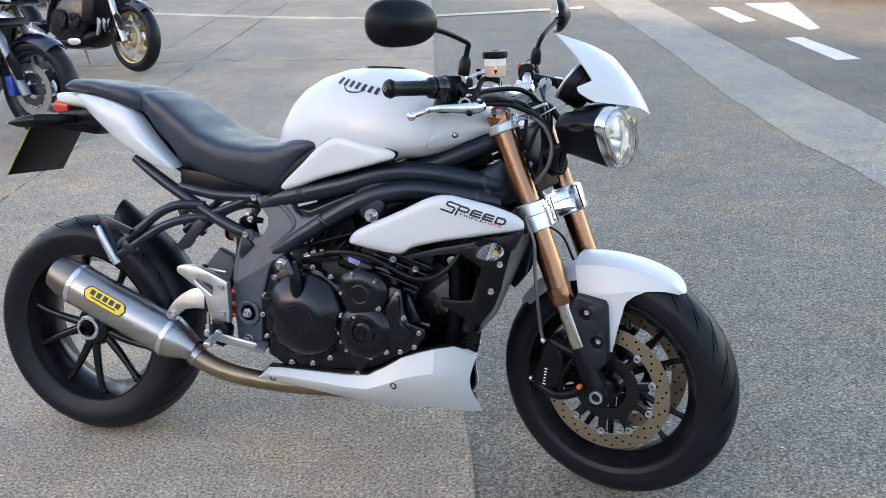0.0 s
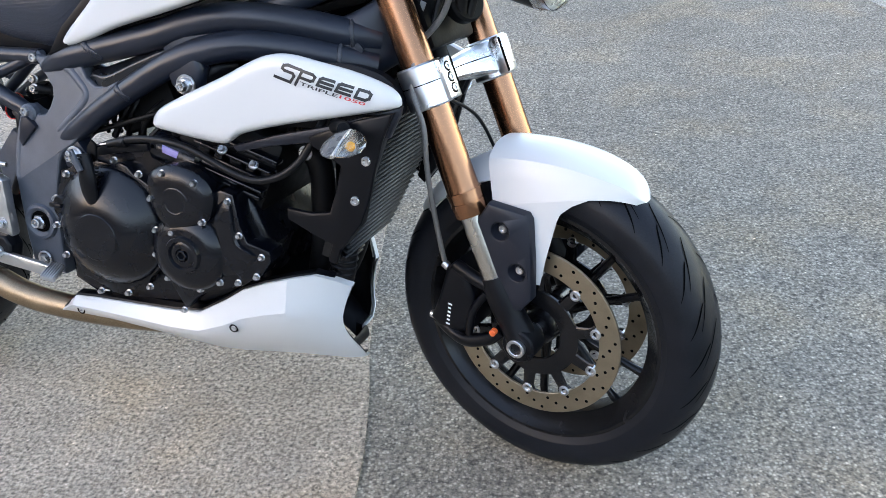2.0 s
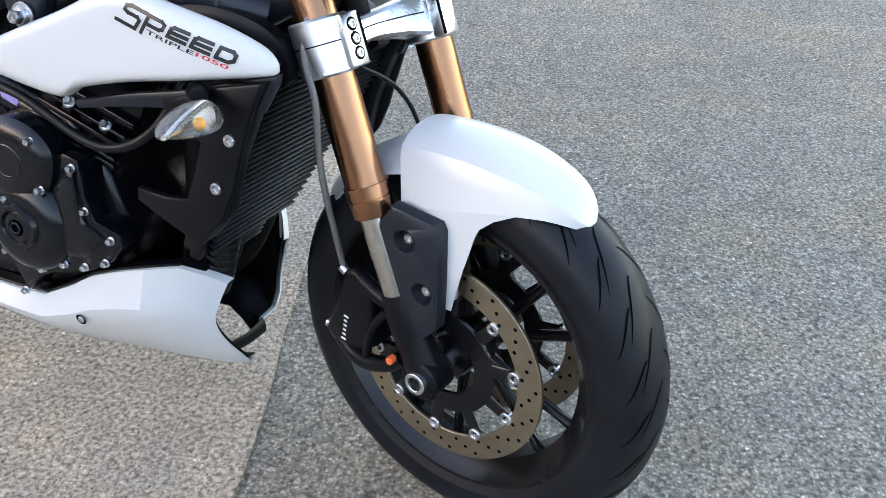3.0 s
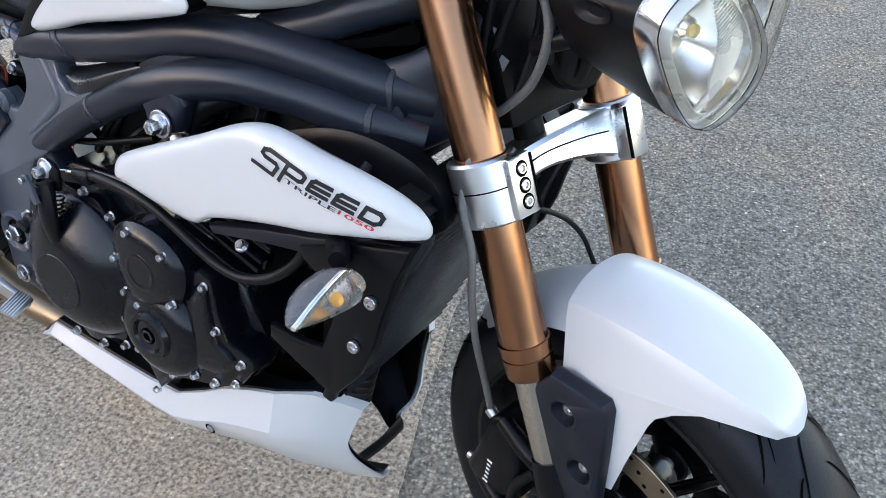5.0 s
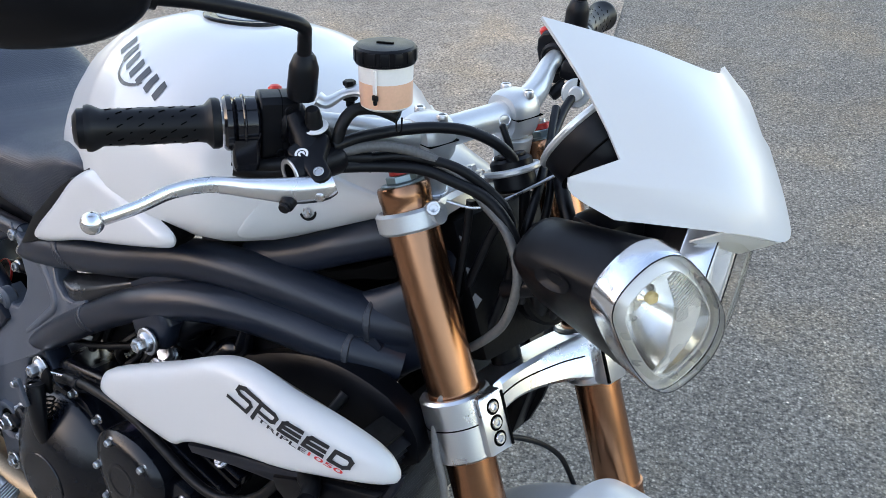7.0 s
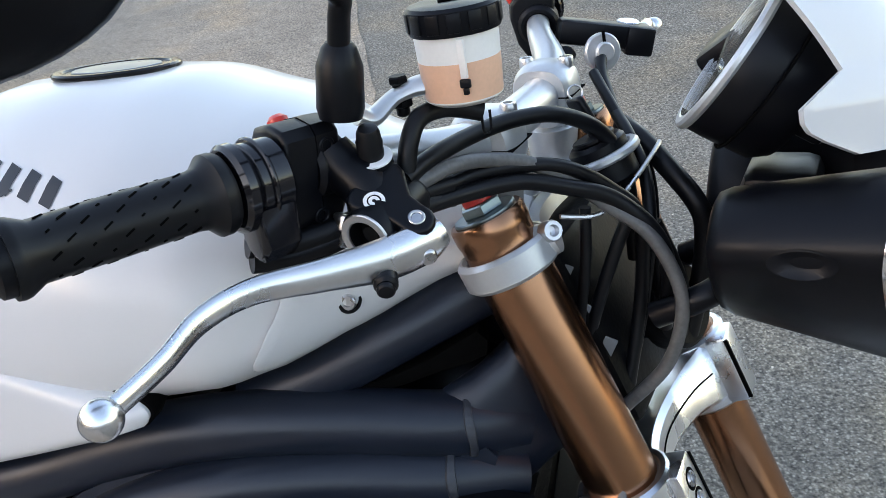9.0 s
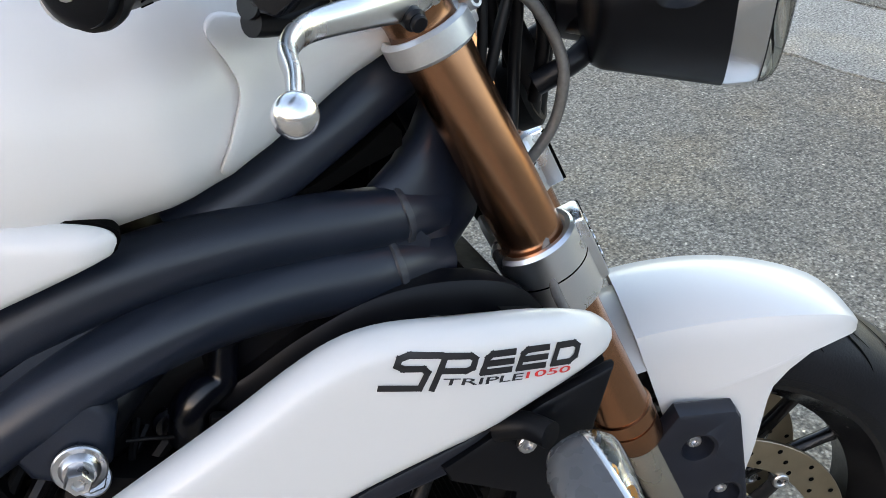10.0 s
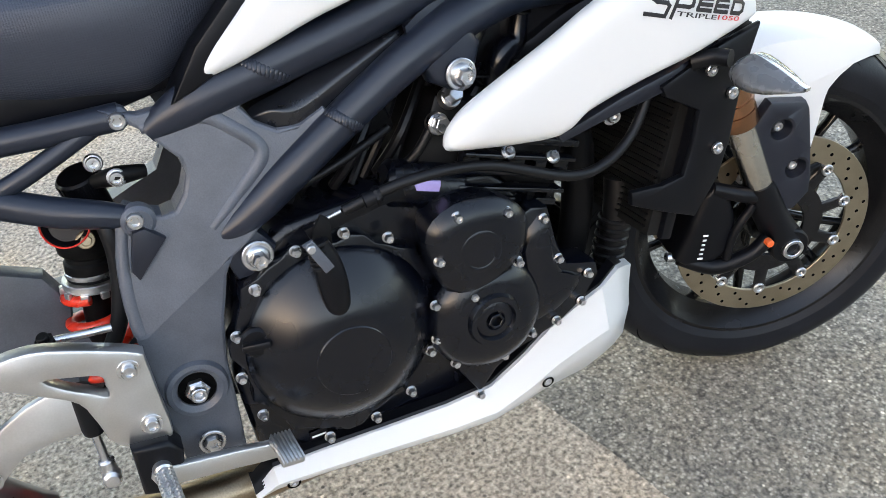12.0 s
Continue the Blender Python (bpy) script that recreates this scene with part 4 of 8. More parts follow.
frame_part = part("frame", moved(cyl(0.036, 0.158, 30, 0.004), pose(-0.028, 0, 0.004)), FRAME, bike, "matt black twin-tube aluminium frame", STEER)
UPPER = [(0.618, -0.150, 0.716), (0.661, -0.154, 0.734), (0.720, -0.157, 0.748), (0.786, -0.159, 0.763), (0.864, -0.160, 0.782), (0.922, -0.157, 0.800), (0.980, -0.150, 0.811), (1.043, -0.138, 0.811), (1.107, -0.121, 0.802), (1.172, -0.100, 0.788), (1.215, -0.070, 0.778)]
LOWER = [(0.634, -0.172, 0.590), (0.685, -0.177, 0.612), (0.735, -0.181, 0.645), (0.790, -0.182, 0.680), (0.846, -0.181, 0.713), (0.900, -0.180, 0.741), (0.956, -0.172, 0.761), (1.020, -0.157, 0.771), (1.087, -0.136, 0.765), (1.160, -0.113, 0.750), (1.210, -0.080, 0.735)]
TOPT = [(1.02, -0.118, 0.818), (1.08, -0.108, 0.836), (1.14, -0.094, 0.862), (1.205, -0.060, 0.890)]
for m in (Matrix.Identity(4), MIR):
    part("upper_tube", sweep(UPPER, [0.012, 0.0215, 0.0232, 0.0235, 0.0240, 0.0245, 0.0250, 0.0250, 0.0250, 0.0255, 0.028], 24, 6), FRAME, frame_part, "", m)
    part("lower_tube", sweep(LOWER, [0.006, 0.0170, 0.0195, 0.0200, 0.0208, 0.0220, 0.0238, 0.0250, 0.0255, 0.0265, 0.029], 24, 6), FRAME, frame_part, "", m)
    part("head_tube_brace", sweep(TOPT, [0.020, 0.022, 0.022, 0.026], 16, 6), FRAME, frame_part, "", m)
    web = puff([(0.885, 0.765), (0.93, 0.785), (1.00, 0.802), (1.10, 0.800), (1.19, 0.785), (1.20, 0.750), (1.12, 0.760), (1.02, 0.770), (0.95, 0.768), (0.90, 0.752)], -0.150, 0.003, 0.02, 4, 2, tilt=(0.22, 0))
    part("tube_web", web, FRAME, frame_part, "", m)
    part("weld_bead", weld((1.180, -0.096, 0.786), (0.05, 0.022, -0.012), 0.0262, 100, 340), WELD, frame_part, "dull weld seam", m)
    part("weld_bead", weld((1.165, -0.111, 0.749), (0.06, 0.024, -0.018), 0.0272, 100, 340), WELD, frame_part, "dull weld seam", m)
    # head casting behind the fork, with a strut running down from it
    flow = [superring(0.016, 0.046, 0.050, 28, 2.6, y0=-0.096, z0=0.768, x=1.166), superring(0.0270, 0.056, 0.056, 28, 2.8, y0=-0.084, z0=0.770, x=1.192), superring(0.031, 0.064, 0.060, 28, 3, y0=-0.068, z0=0.778, x=1.215), superring(0.034, 0.078, 0.060, 28, 3, y0=-0.050, z0=0.795, x=1.240), superring(0.036, 0.085, 0.060, 28, 3, y0=-0.034, z0=0.808, x=1.262)]
    part("head_casting", skin(flow), FRAME, frame_part, "", m)
    part("head_strut", sweep([(1.240, -0.056, 0.790), (1.212, -0.070, 0.752), (1.184, -0.084, 0.716), (1.162, -0.094, 0.690)], [0.020, 0.015, 0.012, 0.011], 16), FRAME, frame_part, "", m)
    # black patch in place of a hollow: the pocket's shade as colour
    pocket = puff([(1.085, 0.822), (1.120, 0.828), (1.165, 0.842), (1.195, 0.856), (1.200, 0.836), (1.165, 0.828), (1.120, 0.818)], -0.098, 0.002, 0.02, 3, 2, 3, tilt=(0.30, 0))
    part("gusset_pocket", pocket, GROOVE, frame_part, "", m)
    # pivot casting: an upper facet that leans back from a slanting edge, and a flat foot below it
    pc = part("pivot_casting", casting(m is MIR), CAST, frame_part, "textured black frame casting at the swingarm pivot", m, 12)
    lean = lambda x, z: -0.190 + 0.22 * max(0.0, (x - 0.550) * -0.512 + (z - 0.515) * 0.859)
    part("casting_rib", sweep([(x, lean(x, z) + 0.005, z) for x, z in ((0.612, 0.722), (0.652, 0.724), (0.677, 0.719), (0.696, 0.704), (0.714, 0.686), (0.716, 0.672), (0.702, 0.656), (0.650, 0.612))], [0.006, 0.0085, 0.0090, 0.0090, 0.0090, 0.0090, 0.0085, 0.006], 14, 5), CAST, pc, "", m)
    if m is not MIR:
        part("casting_rib", sweep([(x, lean(x, z) + 0.006, z) for x, z in ((0.571, 0.640), (0.560, 0.606), (0.553, 0.560), (0.552, 0.522))], 0.008, 12, 5), CAST, pc, "", m)
        # darker block: the shade of a shallow recess put into its colour
        part("pocket_shade", prism([(0.575, 0.632), (0.587, 0.633), (0.604, 0.617), (0.568, 0.580), (0.563, 0.592)], -0.1845, -0.170, 0.002), GUARD, pc, "", m)
        part("casting_ear", moved(cyl(0.017, 0.020, 28, 0.004), along((0.584, -0.158, 0.638), (0, -1, 0))), CAST, pc, "", m)
    part("casting_ear", moved(cyl(0.012, 0.020, 28, 0.004), along((0.594, -0.128, 0.734), (0, -1, 0))), CAST, pc, "", m)
    part("pivot_boss", moved(lathe([(0.019, -0.004), (0.021, 0.006), (0.027, 0.010), (0.032, 0.009), (0.035, 0.002), (0.036, -0.006)], 40), along((0.587, -0.185, 0.441), (0, -1, 0))), CAST, pc, "", m)
    # black disc painted as the shaded bottom of the boss
    part("pivot_recess", moved(cyl(0.020, 0.003, 30), along((0.587, -0.1868, 0.441), (0, -1, 0))), GROOVE, pc, "", m)
    # dark infill between the tubes
    edge = spline([(0.711, -0.150, 0.706), (0.722, -0.154, 0.717), (0.760, -0.156, 0.728), (0.817, -0.156, 0.747), (0.868, -0.154, 0.766), (0.890, -0.152, 0.769)], 4)
    ridge = spline([(0.716, -0.162, 0.7075), (0.736, -0.174, 0.7135), (0.763, -0.179, 0.7105), (0.815, -0.179, 0.7325), (0.868, -0.174, 0.7545), (0.888, -0.163, 0.762)], 4)
    foot = spline([(0.714, -0.158, 0.701), (0.738, -0.170, 0.693), (0.764, -0.175, 0.692), (0.825, -0.175, 0.720), (0.884, -0.170, 0.748), (0.893, -0.160, 0.757)], 4)
    lerp_row = lambda p, q, f: [Vector(u).lerp(Vector(v), f) for u, v in zip(p, q)]
    cov = skin([edge, lerp_row(edge, ridge, 0.5), lerp_row(edge, ridge, 0.82), lerp_row(lerp_row(edge, ridge, 0.94), lerp_row(ridge, foot, 0.07), 0.5), lerp_row(ridge, foot, 0.16), lerp_row(ridge, foot, 0.5), foot], closed=False, caps=False)
    part("infill_cover", cov, COVER, frame_part, "satin black cover between the frame tubes", m, 100)
    part("weld_bead", bead_row((0.741, -0.158, 0.7525), (0.97, 0, 0.235), 0.0233, 0.85, 10, 130, 15), FRAME, frame_part, "rippled weld seam", m)
    part("weld_bead", bead_row((0.805, -0.182, 0.689), (0.85, 0, 0.53), 0.0200, 0.30, 10, 140, 14), FRAME, frame_part, "rippled weld seam", m)
    # engine mount lugs
    part("mount_lug", prism([(0.885, 0.752), (0.945, 0.765), (0.962, 0.735), (0.950, 0.700), (0.925, 0.690), (0.900, 0.705)], -0.196, -0.165, 0.010, 3), FRAME, frame_part, "", m)
    part("mount_lug", prism([(0.645, 0.60), (0.690, 0.60), (0.708, 0.575), (0.695, 0.550), (0.660, 0.548)], -0.186, -0.150, 0.005), FRAME, frame_part, "", m)


def flange_bolt(p, parent, r=0.0115, w=0.0215):
    fb = join(cyl(w, 0.004, 36, 0.001), moved(lathe([(0, 0), (w * 0.78, 0), (w * 0.66, 0.005), (r * 1.1, 0.006), (0, 0.006)], 32), pose(0, 0, 0.003)), moved(bolt(r, 0.012, "hex"), pose(0, 0, 0.008)))
    part("mount_bolt", fb, ZINC, parent, "large zinc flange bolt", along(p, (0, -1, 0)))


flange_bolt((0.932, -0.198, 0.709), frame_part, 0.0092, 0.0172)
flange_bolt((0.685, -0.188, 0.572), frame_part, 0.0088, 0.0170)
part("pivot_nut", join(bolt(0.0135, 0.010, "hex"), moved(pipe(0.009, 0.005, 0.016, 20), pose(0, 0, 0.002))), ZINC, frame_part, "", along((0.587, -0.188, 0.441), (0, -1, 0)))
part("lower_pivot_bolt", join(pipe(0.015, 0.011, 0.004, 24), bolt(0.0095, 0.009, "hex")), ZINC, frame_part, "", along((0.585, -0.190, 0.369), (0, -1, 0)))

# ---- rear subframe ----
sub = part("subframe", sweep([(0.210, -0.098, 0.822), (0.29, -0.110, 0.772), (0.40, -0.125, 0.712), (0.50, -0.146, 0.666), (0.550, -0.158, 0.650), (0.580, -0.164, 0.641)], [0.013, 0.0155, 0.0155, 0.0155, 0.0145, 0.0105], 16), FRAME, bike, "black tubular rear subframe")
part("sub_rail", sweep([(0.210, 0.098, 0.822), (0.29, 0.110, 0.772), (0.40, 0.125, 0.712), (0.50, 0.146, 0.662), (0.562, 0.160, 0.642)], [0.013, 0.0155, 0.0155, 0.0150, 0.013], 16), FRAME, sub)
for s in (-1, 1):
    part("upper_rail", sweep([(0.36, s * 0.115, 0.752), (0.47, s * 0.128, 0.735), (0.598, s * 0.138, 0.734)], 0.014, 14), FRAME, sub)
    part("cross_strut", sweep([(0.585, s * 0.135, 0.735), (0.50, s * 0.14, 0.70), (0.44, s * 0.135, 0.68)], 0.010, 12), FRAME, sub)
    part("hanger_tube", sweep([(0.435, s * 0.130, 0.706), (0.37, s * 0.145, 0.706), (0.315, s * 0.155, 0.684), (0.245, s * 0.165, 0.630), (0.175, s * 0.172, 0.580)], [0.012, 0.0125, 0.0125, 0.0125, 0.012], 14), FRAME, sub)
    part("hanger_tube", sweep([(0.470, s * 0.135, 0.675), (0.40, s * 0.150, 0.672), (0.33, s * 0.162, 0.650), (0.25, s * 0.170, 0.602), (0.195, s * 0.174, 0.568)], [0.010, 0.0115, 0.0115, 0.0115, 0.011], 14), FRAME, sub)
    part("hanger_web", prism([(0.43, 0.675), (0.36, 0.60), (0.375, 0.585), (0.40, 0.595), (0.45, 0.66)], s * 0.150 - 0.004, s * 0.150 + 0.004, 0.002), FRAME, sub)
    part("hanger_collar", moved(cyl(0.028, 0.022, 20, 0.003), along((0.235, s * 0.168 , 0.600), (-0.7, 0, -0.6)) @ Matrix.Diagonal((0.6, 1.0, 1, 1))), FRAME, sub)
    peg = part("pillion_peg", sweep([(0.195, s * 0.185, 0.545), (0.170, s * 0.190, 0.595), (0.146, s * 0.192, 0.645)], [0.010, 0.0115, 0.010], 12), CASTALU, bike, "folded ribbed aluminium pillion footpeg")
    for k in range(11):
        f = k / 10
        part("rib", moved(box(0.018, 0.006, 0.0028, 0.0008), Matrix.Translation((0.193 - 0.045 * f - 0.008, s * 0.190, 0.555 + 0.09 * f - 0.004)) @ pose(0, 0, 0, 0, 27, 0)), CASTALU, peg)
    part("peg_bracket", prism([(0.14, 0.668), (0.165, 0.670), (0.245, 0.640), (0.235, 0.625), (0.185, 0.640), (0.20, 0.565), (0.185, 0.555), (0.165, 0.60)], s * 0.178 - 0.006, s * 0.178 + 0.006, 0.002), FRAME, sub)
bolts([(0.594, -0.150, 0.734), (0.581, -0.176, 0.642)], 0, ZINC, 0.0085, 0.007, "socket", 0.0, sub, "subframe_bolt")

part("seat_base", prism([(0.36, 0.80), (0.50, 0.785), (0.660, 0.775), (0.655, 0.745), (0.600, 0.735), (0.575, 0.728), (0.555, 0.722), (0.47, 0.714), (0.36, 0.745)], -0.122, 0.122, 0.006), BLACK, bike, "black moulded seat base")

# ---- hugger, swingarm, shock ----
hug = []
for k in range(15):
    a = radians(18 + 58 * k / 14)
    R = 0.347 + 0.036 * max(0.0, (k - 9) / 5) ** 1.5
    w = 0.088 * (1 - 0.5 * max(0, (k - 9) / 5.0) ** 2)
    row = []
    for j in range(11):
        q = -1 + 2 * j / 10
        rr = R - 0.050 * q * q - (0.05 if abs(q) > 0.95 else 0)
        row.append((rr * math.cos(a), q * w, 0.322 + rr * math.sin(a)))
    hug.append(row)
rows = [[Vector(p) for p in r] for r in hug]
inner = [[Vector((p.x * 0.985, p.y * 0.97, 0.322 + (p.z - 0.322) * 0.985)) for p in r] for r in rows]
part("hugger", skin([a + b[::-1] for a, b in zip(rows, inner)]), BLACK, bike, "black rear wheel hugger")
part("swingarm", skin([superring(0.060, 0.050, 0.050, 24, 3, x=0.585, y0=0.02, z0=0.455), superring(0.120, 0.045, 0.045, 24, 3, x=0.47, y0=0.02, z0=0.440), superring(0.050, 0.048, 0.045, 24, 3, x=0.33, y0=0.115, z0=0.410), superring(0.038, 0.055, 0.055, 24, 3, x=0.12, y0=0.125, z0=0.350), superring(0.034, 0.070, 0.070, 24, 3, x=-0.02, y0=0.125, z0=0.325), superring(0.02, 0.04, 0.04, 24, 3, x=-0.085, y0=0.122, z0=0.325)]), CAST, bike, "black single-sided swingarm")
part("swingarm_web", prism([(0.38, 0.52), (0.43, 0.578), (0.470, 0.560), (0.488, 0.520), (0.470, 0.445), (0.39, 0.45)], -0.064, -0.030, 0.008), CAST, bike, "black upper web of the swingarm")
SH = Matrix.Translation((0.500, -0.068, 0.420)) @ pose(0, 0, 0, 0, 8, 0)
shock = part("shock_absorber", join(moved(cyl(0.016, 0.16, 24, 0.002), pose(0, 0, -0.03)), lathe([(0, 0.130), (0.0255, 0.130), (0.0265, 0.134), (0.0265, 0.150), (0.0240, 0.153), (0.0240, 0.158), (0.0300, 0.164), (0.0320, 0.180), (0.030, 0.205), (0.018, 0.222), (0, 0.225)], 32)), DARK, bike, "rear shock absorber with a red spring", SH)
coil = [(0.0310 * math.cos(2 * math.pi * t * 4.4 + 2.0), 0.0310 * math.sin(2 * math.pi * t * 4.4 + 2.0), -0.030 + 0.145 * t) for t in (k / 110 for k in range(111))]
part("coil_spring", sweep(coil, 0.0062, 12, 1), REDSPRING, shock, "red coil spring", SH)
part("preload_ring", moved(cyl(0.0320, 0.010, 40, 0.001), pose(0, 0, 0.120)), CASTALU, shock, "", SH)
for k in range(10):
    part("ring_tooth", moved(box(0.006, 0.009, 0.008, 0.001), Matrix.Translation((0.0325 * math.cos(0.628 * k), 0.0325 * math.sin(0.628 * k), 0.1185)) @ pose(0, 0, 0, 0, 0, 36 * k)), CASTALU, shock, "", SH)
part("thread_collar", moved(pipe(0.0275, 0.022, 0.006, 36, 0.001), pose(0, 0, 0.134)), ZINC, shock, "", SH)
RS_ = along((0.528, -0.060, 0.610), (-0.14, -0.86, 0.36))
res = part("shock_reservoir", lathe([(0, 0.072), (0.018, 0.072), (0.0200, 0.076), (0.0235, 0.078), (0.0242, 0.074), (0.0242, 0.0), (0, 0)], 36), BLACK, bike, "black shock reservoir with a red ring", RS_)
part("reservoir_ring", moved(pipe(0.0250, 0.0232, 0.004, 40, 0.0008), pose(0, 0, 0.0765)), RED, res, "", RS_)
part("damping_knob", join(cyl(0.0095, 0.008, 20, 0.001), moved(cyl(0.006, 0.006, 6, 0.001), pose(0, 0, 0.008))), BURNT, bike, "brown damping knob", along((0.529, -0.128, 0.617), (0.1, -0.9, 0.2)))
CAPM = along((0.543, -0.090, 0.655), (-0.16, -0.22, 1))
fc_ = part("brake_fluid_cap", lathe([(0, 0.020), (0.0205, 0.020), (0.0230, 0.0175), (0.0230, 0.0), (0.0190, -0.002), (0.0185, -0.03), (0, -0.03)], 32), BLACK, bike, "black screw cap of the rear brake reservoir", CAPM)
for k in range(24):
    part("cap_rib", moved(box(0.0012, 0.003, 0.015, 0.0004), Matrix.Translation((0.0231 * math.cos(0.2618 * k), 0.0231 * math.sin(0.2618 * k), 0.009)) @ pose(0, 0, 0, 0, 0, 15 * k)), BLACK, fc_, "", CAPM)
part("rear_master_hose", sweep([(0.550, -0.150, 0.655), (0.553, -0.160, 0.632), (0.553, -0.162, 0.605), (0.547, -0.162, 0.572), (0.536, -0.160, 0.535), (0.520, -0.155, 0.505), (0.500, -0.15, 0.48)], 0.0088, 14), HOSE, bike, "black rubber hose")
for p in ((0.577, -0.140, 0.676), (0.560, -0.120, 0.690)):
    part("bracket_bolt", join(cyl(0.0095, 0.004, 24, 0.001), moved(bolt(0.0072, 0.006, "socket"), pose(0, 0, 0.003))), ZINC, bike, "", along(p, (0, -1, 0.1)))
part("reservoir_bracket", sweep([(0.605, -0.130, 0.672), (0.577, -0.136, 0.676), (0.555, -0.125, 0.672)], [0.007, 0.010, 0.007], 12), DARK, bike, "dark bracket of the rear brake reservoir")
part("rear_caliper_rod", sweep([(0.470, -0.190, 0.550), (0.500, -0.189, 0.546), (0.528, -0.188, 0.543)], 0.0042, 10), ZINC, bike, "bare metal rod")
part("rod_head", join(cyl(0.010, 0.010, 6, 0.001), moved(cyl(0.006, 0.006, 14, 0.001), pose(0, 0, 0.010))), DARK, bike, "dark bolt head", along((0.468, -0.190, 0.545), (-0.1, -0.3, 1)))


# ---- hanger plate, footpeg and brake pedal ----
hp = plate_with_windows([(0.404, 0.548), (0.412, 0.560), (0.455, 0.563), (0.500, 0.548), (0.546, 0.527), (0.550, 0.514), (0.551, 0.470), (0.552, 0.424), (0.540, 0.420), (0.498, 0.430), (0.488, 0.462), (0.478, 0.492), (0.447, 0.515), (0.415, 0.536)], [[(0.458, 0.528), (0.480, 0.523), (0.505, 0.514), (0.507, 0.503), (0.506, 0.490), (0.492, 0.500), (0.474, 0.512)]], -0.206, -0.226, 0.0035)
hanger = part("footpeg_hanger", hp, CASTALU, bike, "cast aluminium rider footpeg hanger")
bolts([(0.532, 0.512), (0.535, 0.443)], -0.226, ZINC, 0.0078, 0.006, "socket", 0.0115, hanger, "hanger_bolt")
part("linkage_plate", prism([(0.457, 0.502), (0.402, 0.480), (0.365, 0.445), (0.352, 0.418), (0.372, 0.408), (0.410, 0.440), (0.470, 0.445), (0.500, 0.440), (0.495, 0.480)], -0.205, -0.195, 0.003, 2, 2), CASTALU, hanger, "pale aluminium bracket")
bolts([(0.374, 0.426)], -0.205, ZINC, 0.009, 0.006, "socket", 0.012, hanger, "bracket_bolt")
part("clevis", join(moved(cyl(0.0085, 0.026, 16, 0.002), along((0.479, -0.205, 0.380), (0, 0, 1))), moved(cyl(0.0048, 0.045, 12, 0.001), along((0.479, -0.205, 0.404), (0, 0, 1))), moved(cyl(0.010, 0.016, 16, 0.003), along((0.479, -0.218, 0.384), (0, 1, 0)))), ZINC, hanger, "bare metal brake clevis")
part("master_cylinder", moved(lathe([(0, 0), (0.011, 0), (0.0125, 0.008), (0.0125, 0.05), (0.010, 0.056), (0, 0.056)], 24), along((0.479, -0.200, 0.440), (0.05, 0, 1))), BLACK, hanger, "black rear master cylinder")
part("peg_mount", prism([(0.508, 0.428), (0.545, 0.423), (0.556, 0.405), (0.551, 0.380), (0.536, 0.358), (0.505, 0.368)], -0.240, -0.204, 0.006, 3), BLACK, hanger)
PEG = along((0.530, -0.236, 0.396), (0.09, -0.98, -0.10))
pg = part("footpeg", join(moved(box(0.020, 0.010, 0.074, 0.003), pose(0, -0.004, 0.040)), cyl(0.010, 0.012, 18, 0.002)), CASTALU, bike, "ribbed aluminium rider footpeg", PEG)
for k in range(10):
    for x in (-0.0065, 0.0, 0.0065):
        part("tooth", moved(box(0.0042, 0.0042, 0.0042, 0.0004), pose(x, 0.002, 0.012 + 0.0064 * k) @ pose(0, 0, 0, 0, 0, 45)), CASTALU, pg, "", PEG)
ped = part("brake_pedal", prism([(0.520, 0.398), (0.551, 0.392), (0.600, 0.384), (0.646, 0.375), (0.655, 0.367), (0.648, 0.354), (0.600, 0.361), (0.545, 0.369), (0.520, 0.376)], -0.242, -0.231, 0.003, 2, 2), CASTALU, bike, "aluminium rear brake pedal with ribbed toe pad")
PAD = pose(0.655, -0.254, 0.372, 18, 14, 12)
part("toe_pad", moved(box(0.026, 0.040, 0.008, 0.002), PAD), CASTALU, ped)
for k in range(6):
    part("rib", moved(box(0.0022, 0.040, 0.005, 0.0006), PAD @ pose(-0.0105 + 0.0042 * k, 0, 0.005)), CASTALU, ped)

# ---- exhaust ----
A, Bp = Vector((0.368, -0.150, 0.325)), Vector((-0.010, -0.172, 0.505))
ax = (Bp - A)
EX = along(A, ax) @ Matrix.Diagonal((1, 1, 1, 1))
L = ax.length
def oval(w, h, z, n=40):
    return [(w * math.cos(2 * math.pi * k / n), h * math.sin(2 * math.pi * k / n), z) for k in range(n)]
can = part("silencer", skin([oval(0.030, 0.030, -0.035), oval(0.034, 0.034, -0.02), oval(0.052, 0.056, 0.03), oval(0.054, 0.058, 0.045), oval(0.054, 0.058, L - 0.075), oval(0.053, 0.057, L - 0.07)], caps=False), STEEL, bike, "brushed titanium silencer", EX)
cap_e = skin([oval(0.0535, 0.0575, L - 0.072), oval(0.051, 0.055, L - 0.03), oval(0.040, 0.044, L + 0.005), oval(0.028, 0.032, L + 0.012), oval(0.026, 0.030, L - 0.05)], caps=False)
part("end_cap", cap_e, mat("smoked_titanium", (0.20, 0.18, 0.17), 0.42, 1.0, 0.2, 20, rvar=0.08), can, "smoke-stained end cap", EX)
part("tail_pipe_bore", moved(cyl(0.027, 0.002, 30), pose(0, 0, L - 0.055)), GROOVE, can, "", EX)
for z in (0.042, L - 0.078):
    part("band", skin([oval(0.0548, 0.0588, z), oval(0.0556, 0.0596, z + 0.001), oval(0.0556, 0.0596, z + 0.013), oval(0.0548, 0.0588, z + 0.014)], caps=False), ALU, can, "", EX)
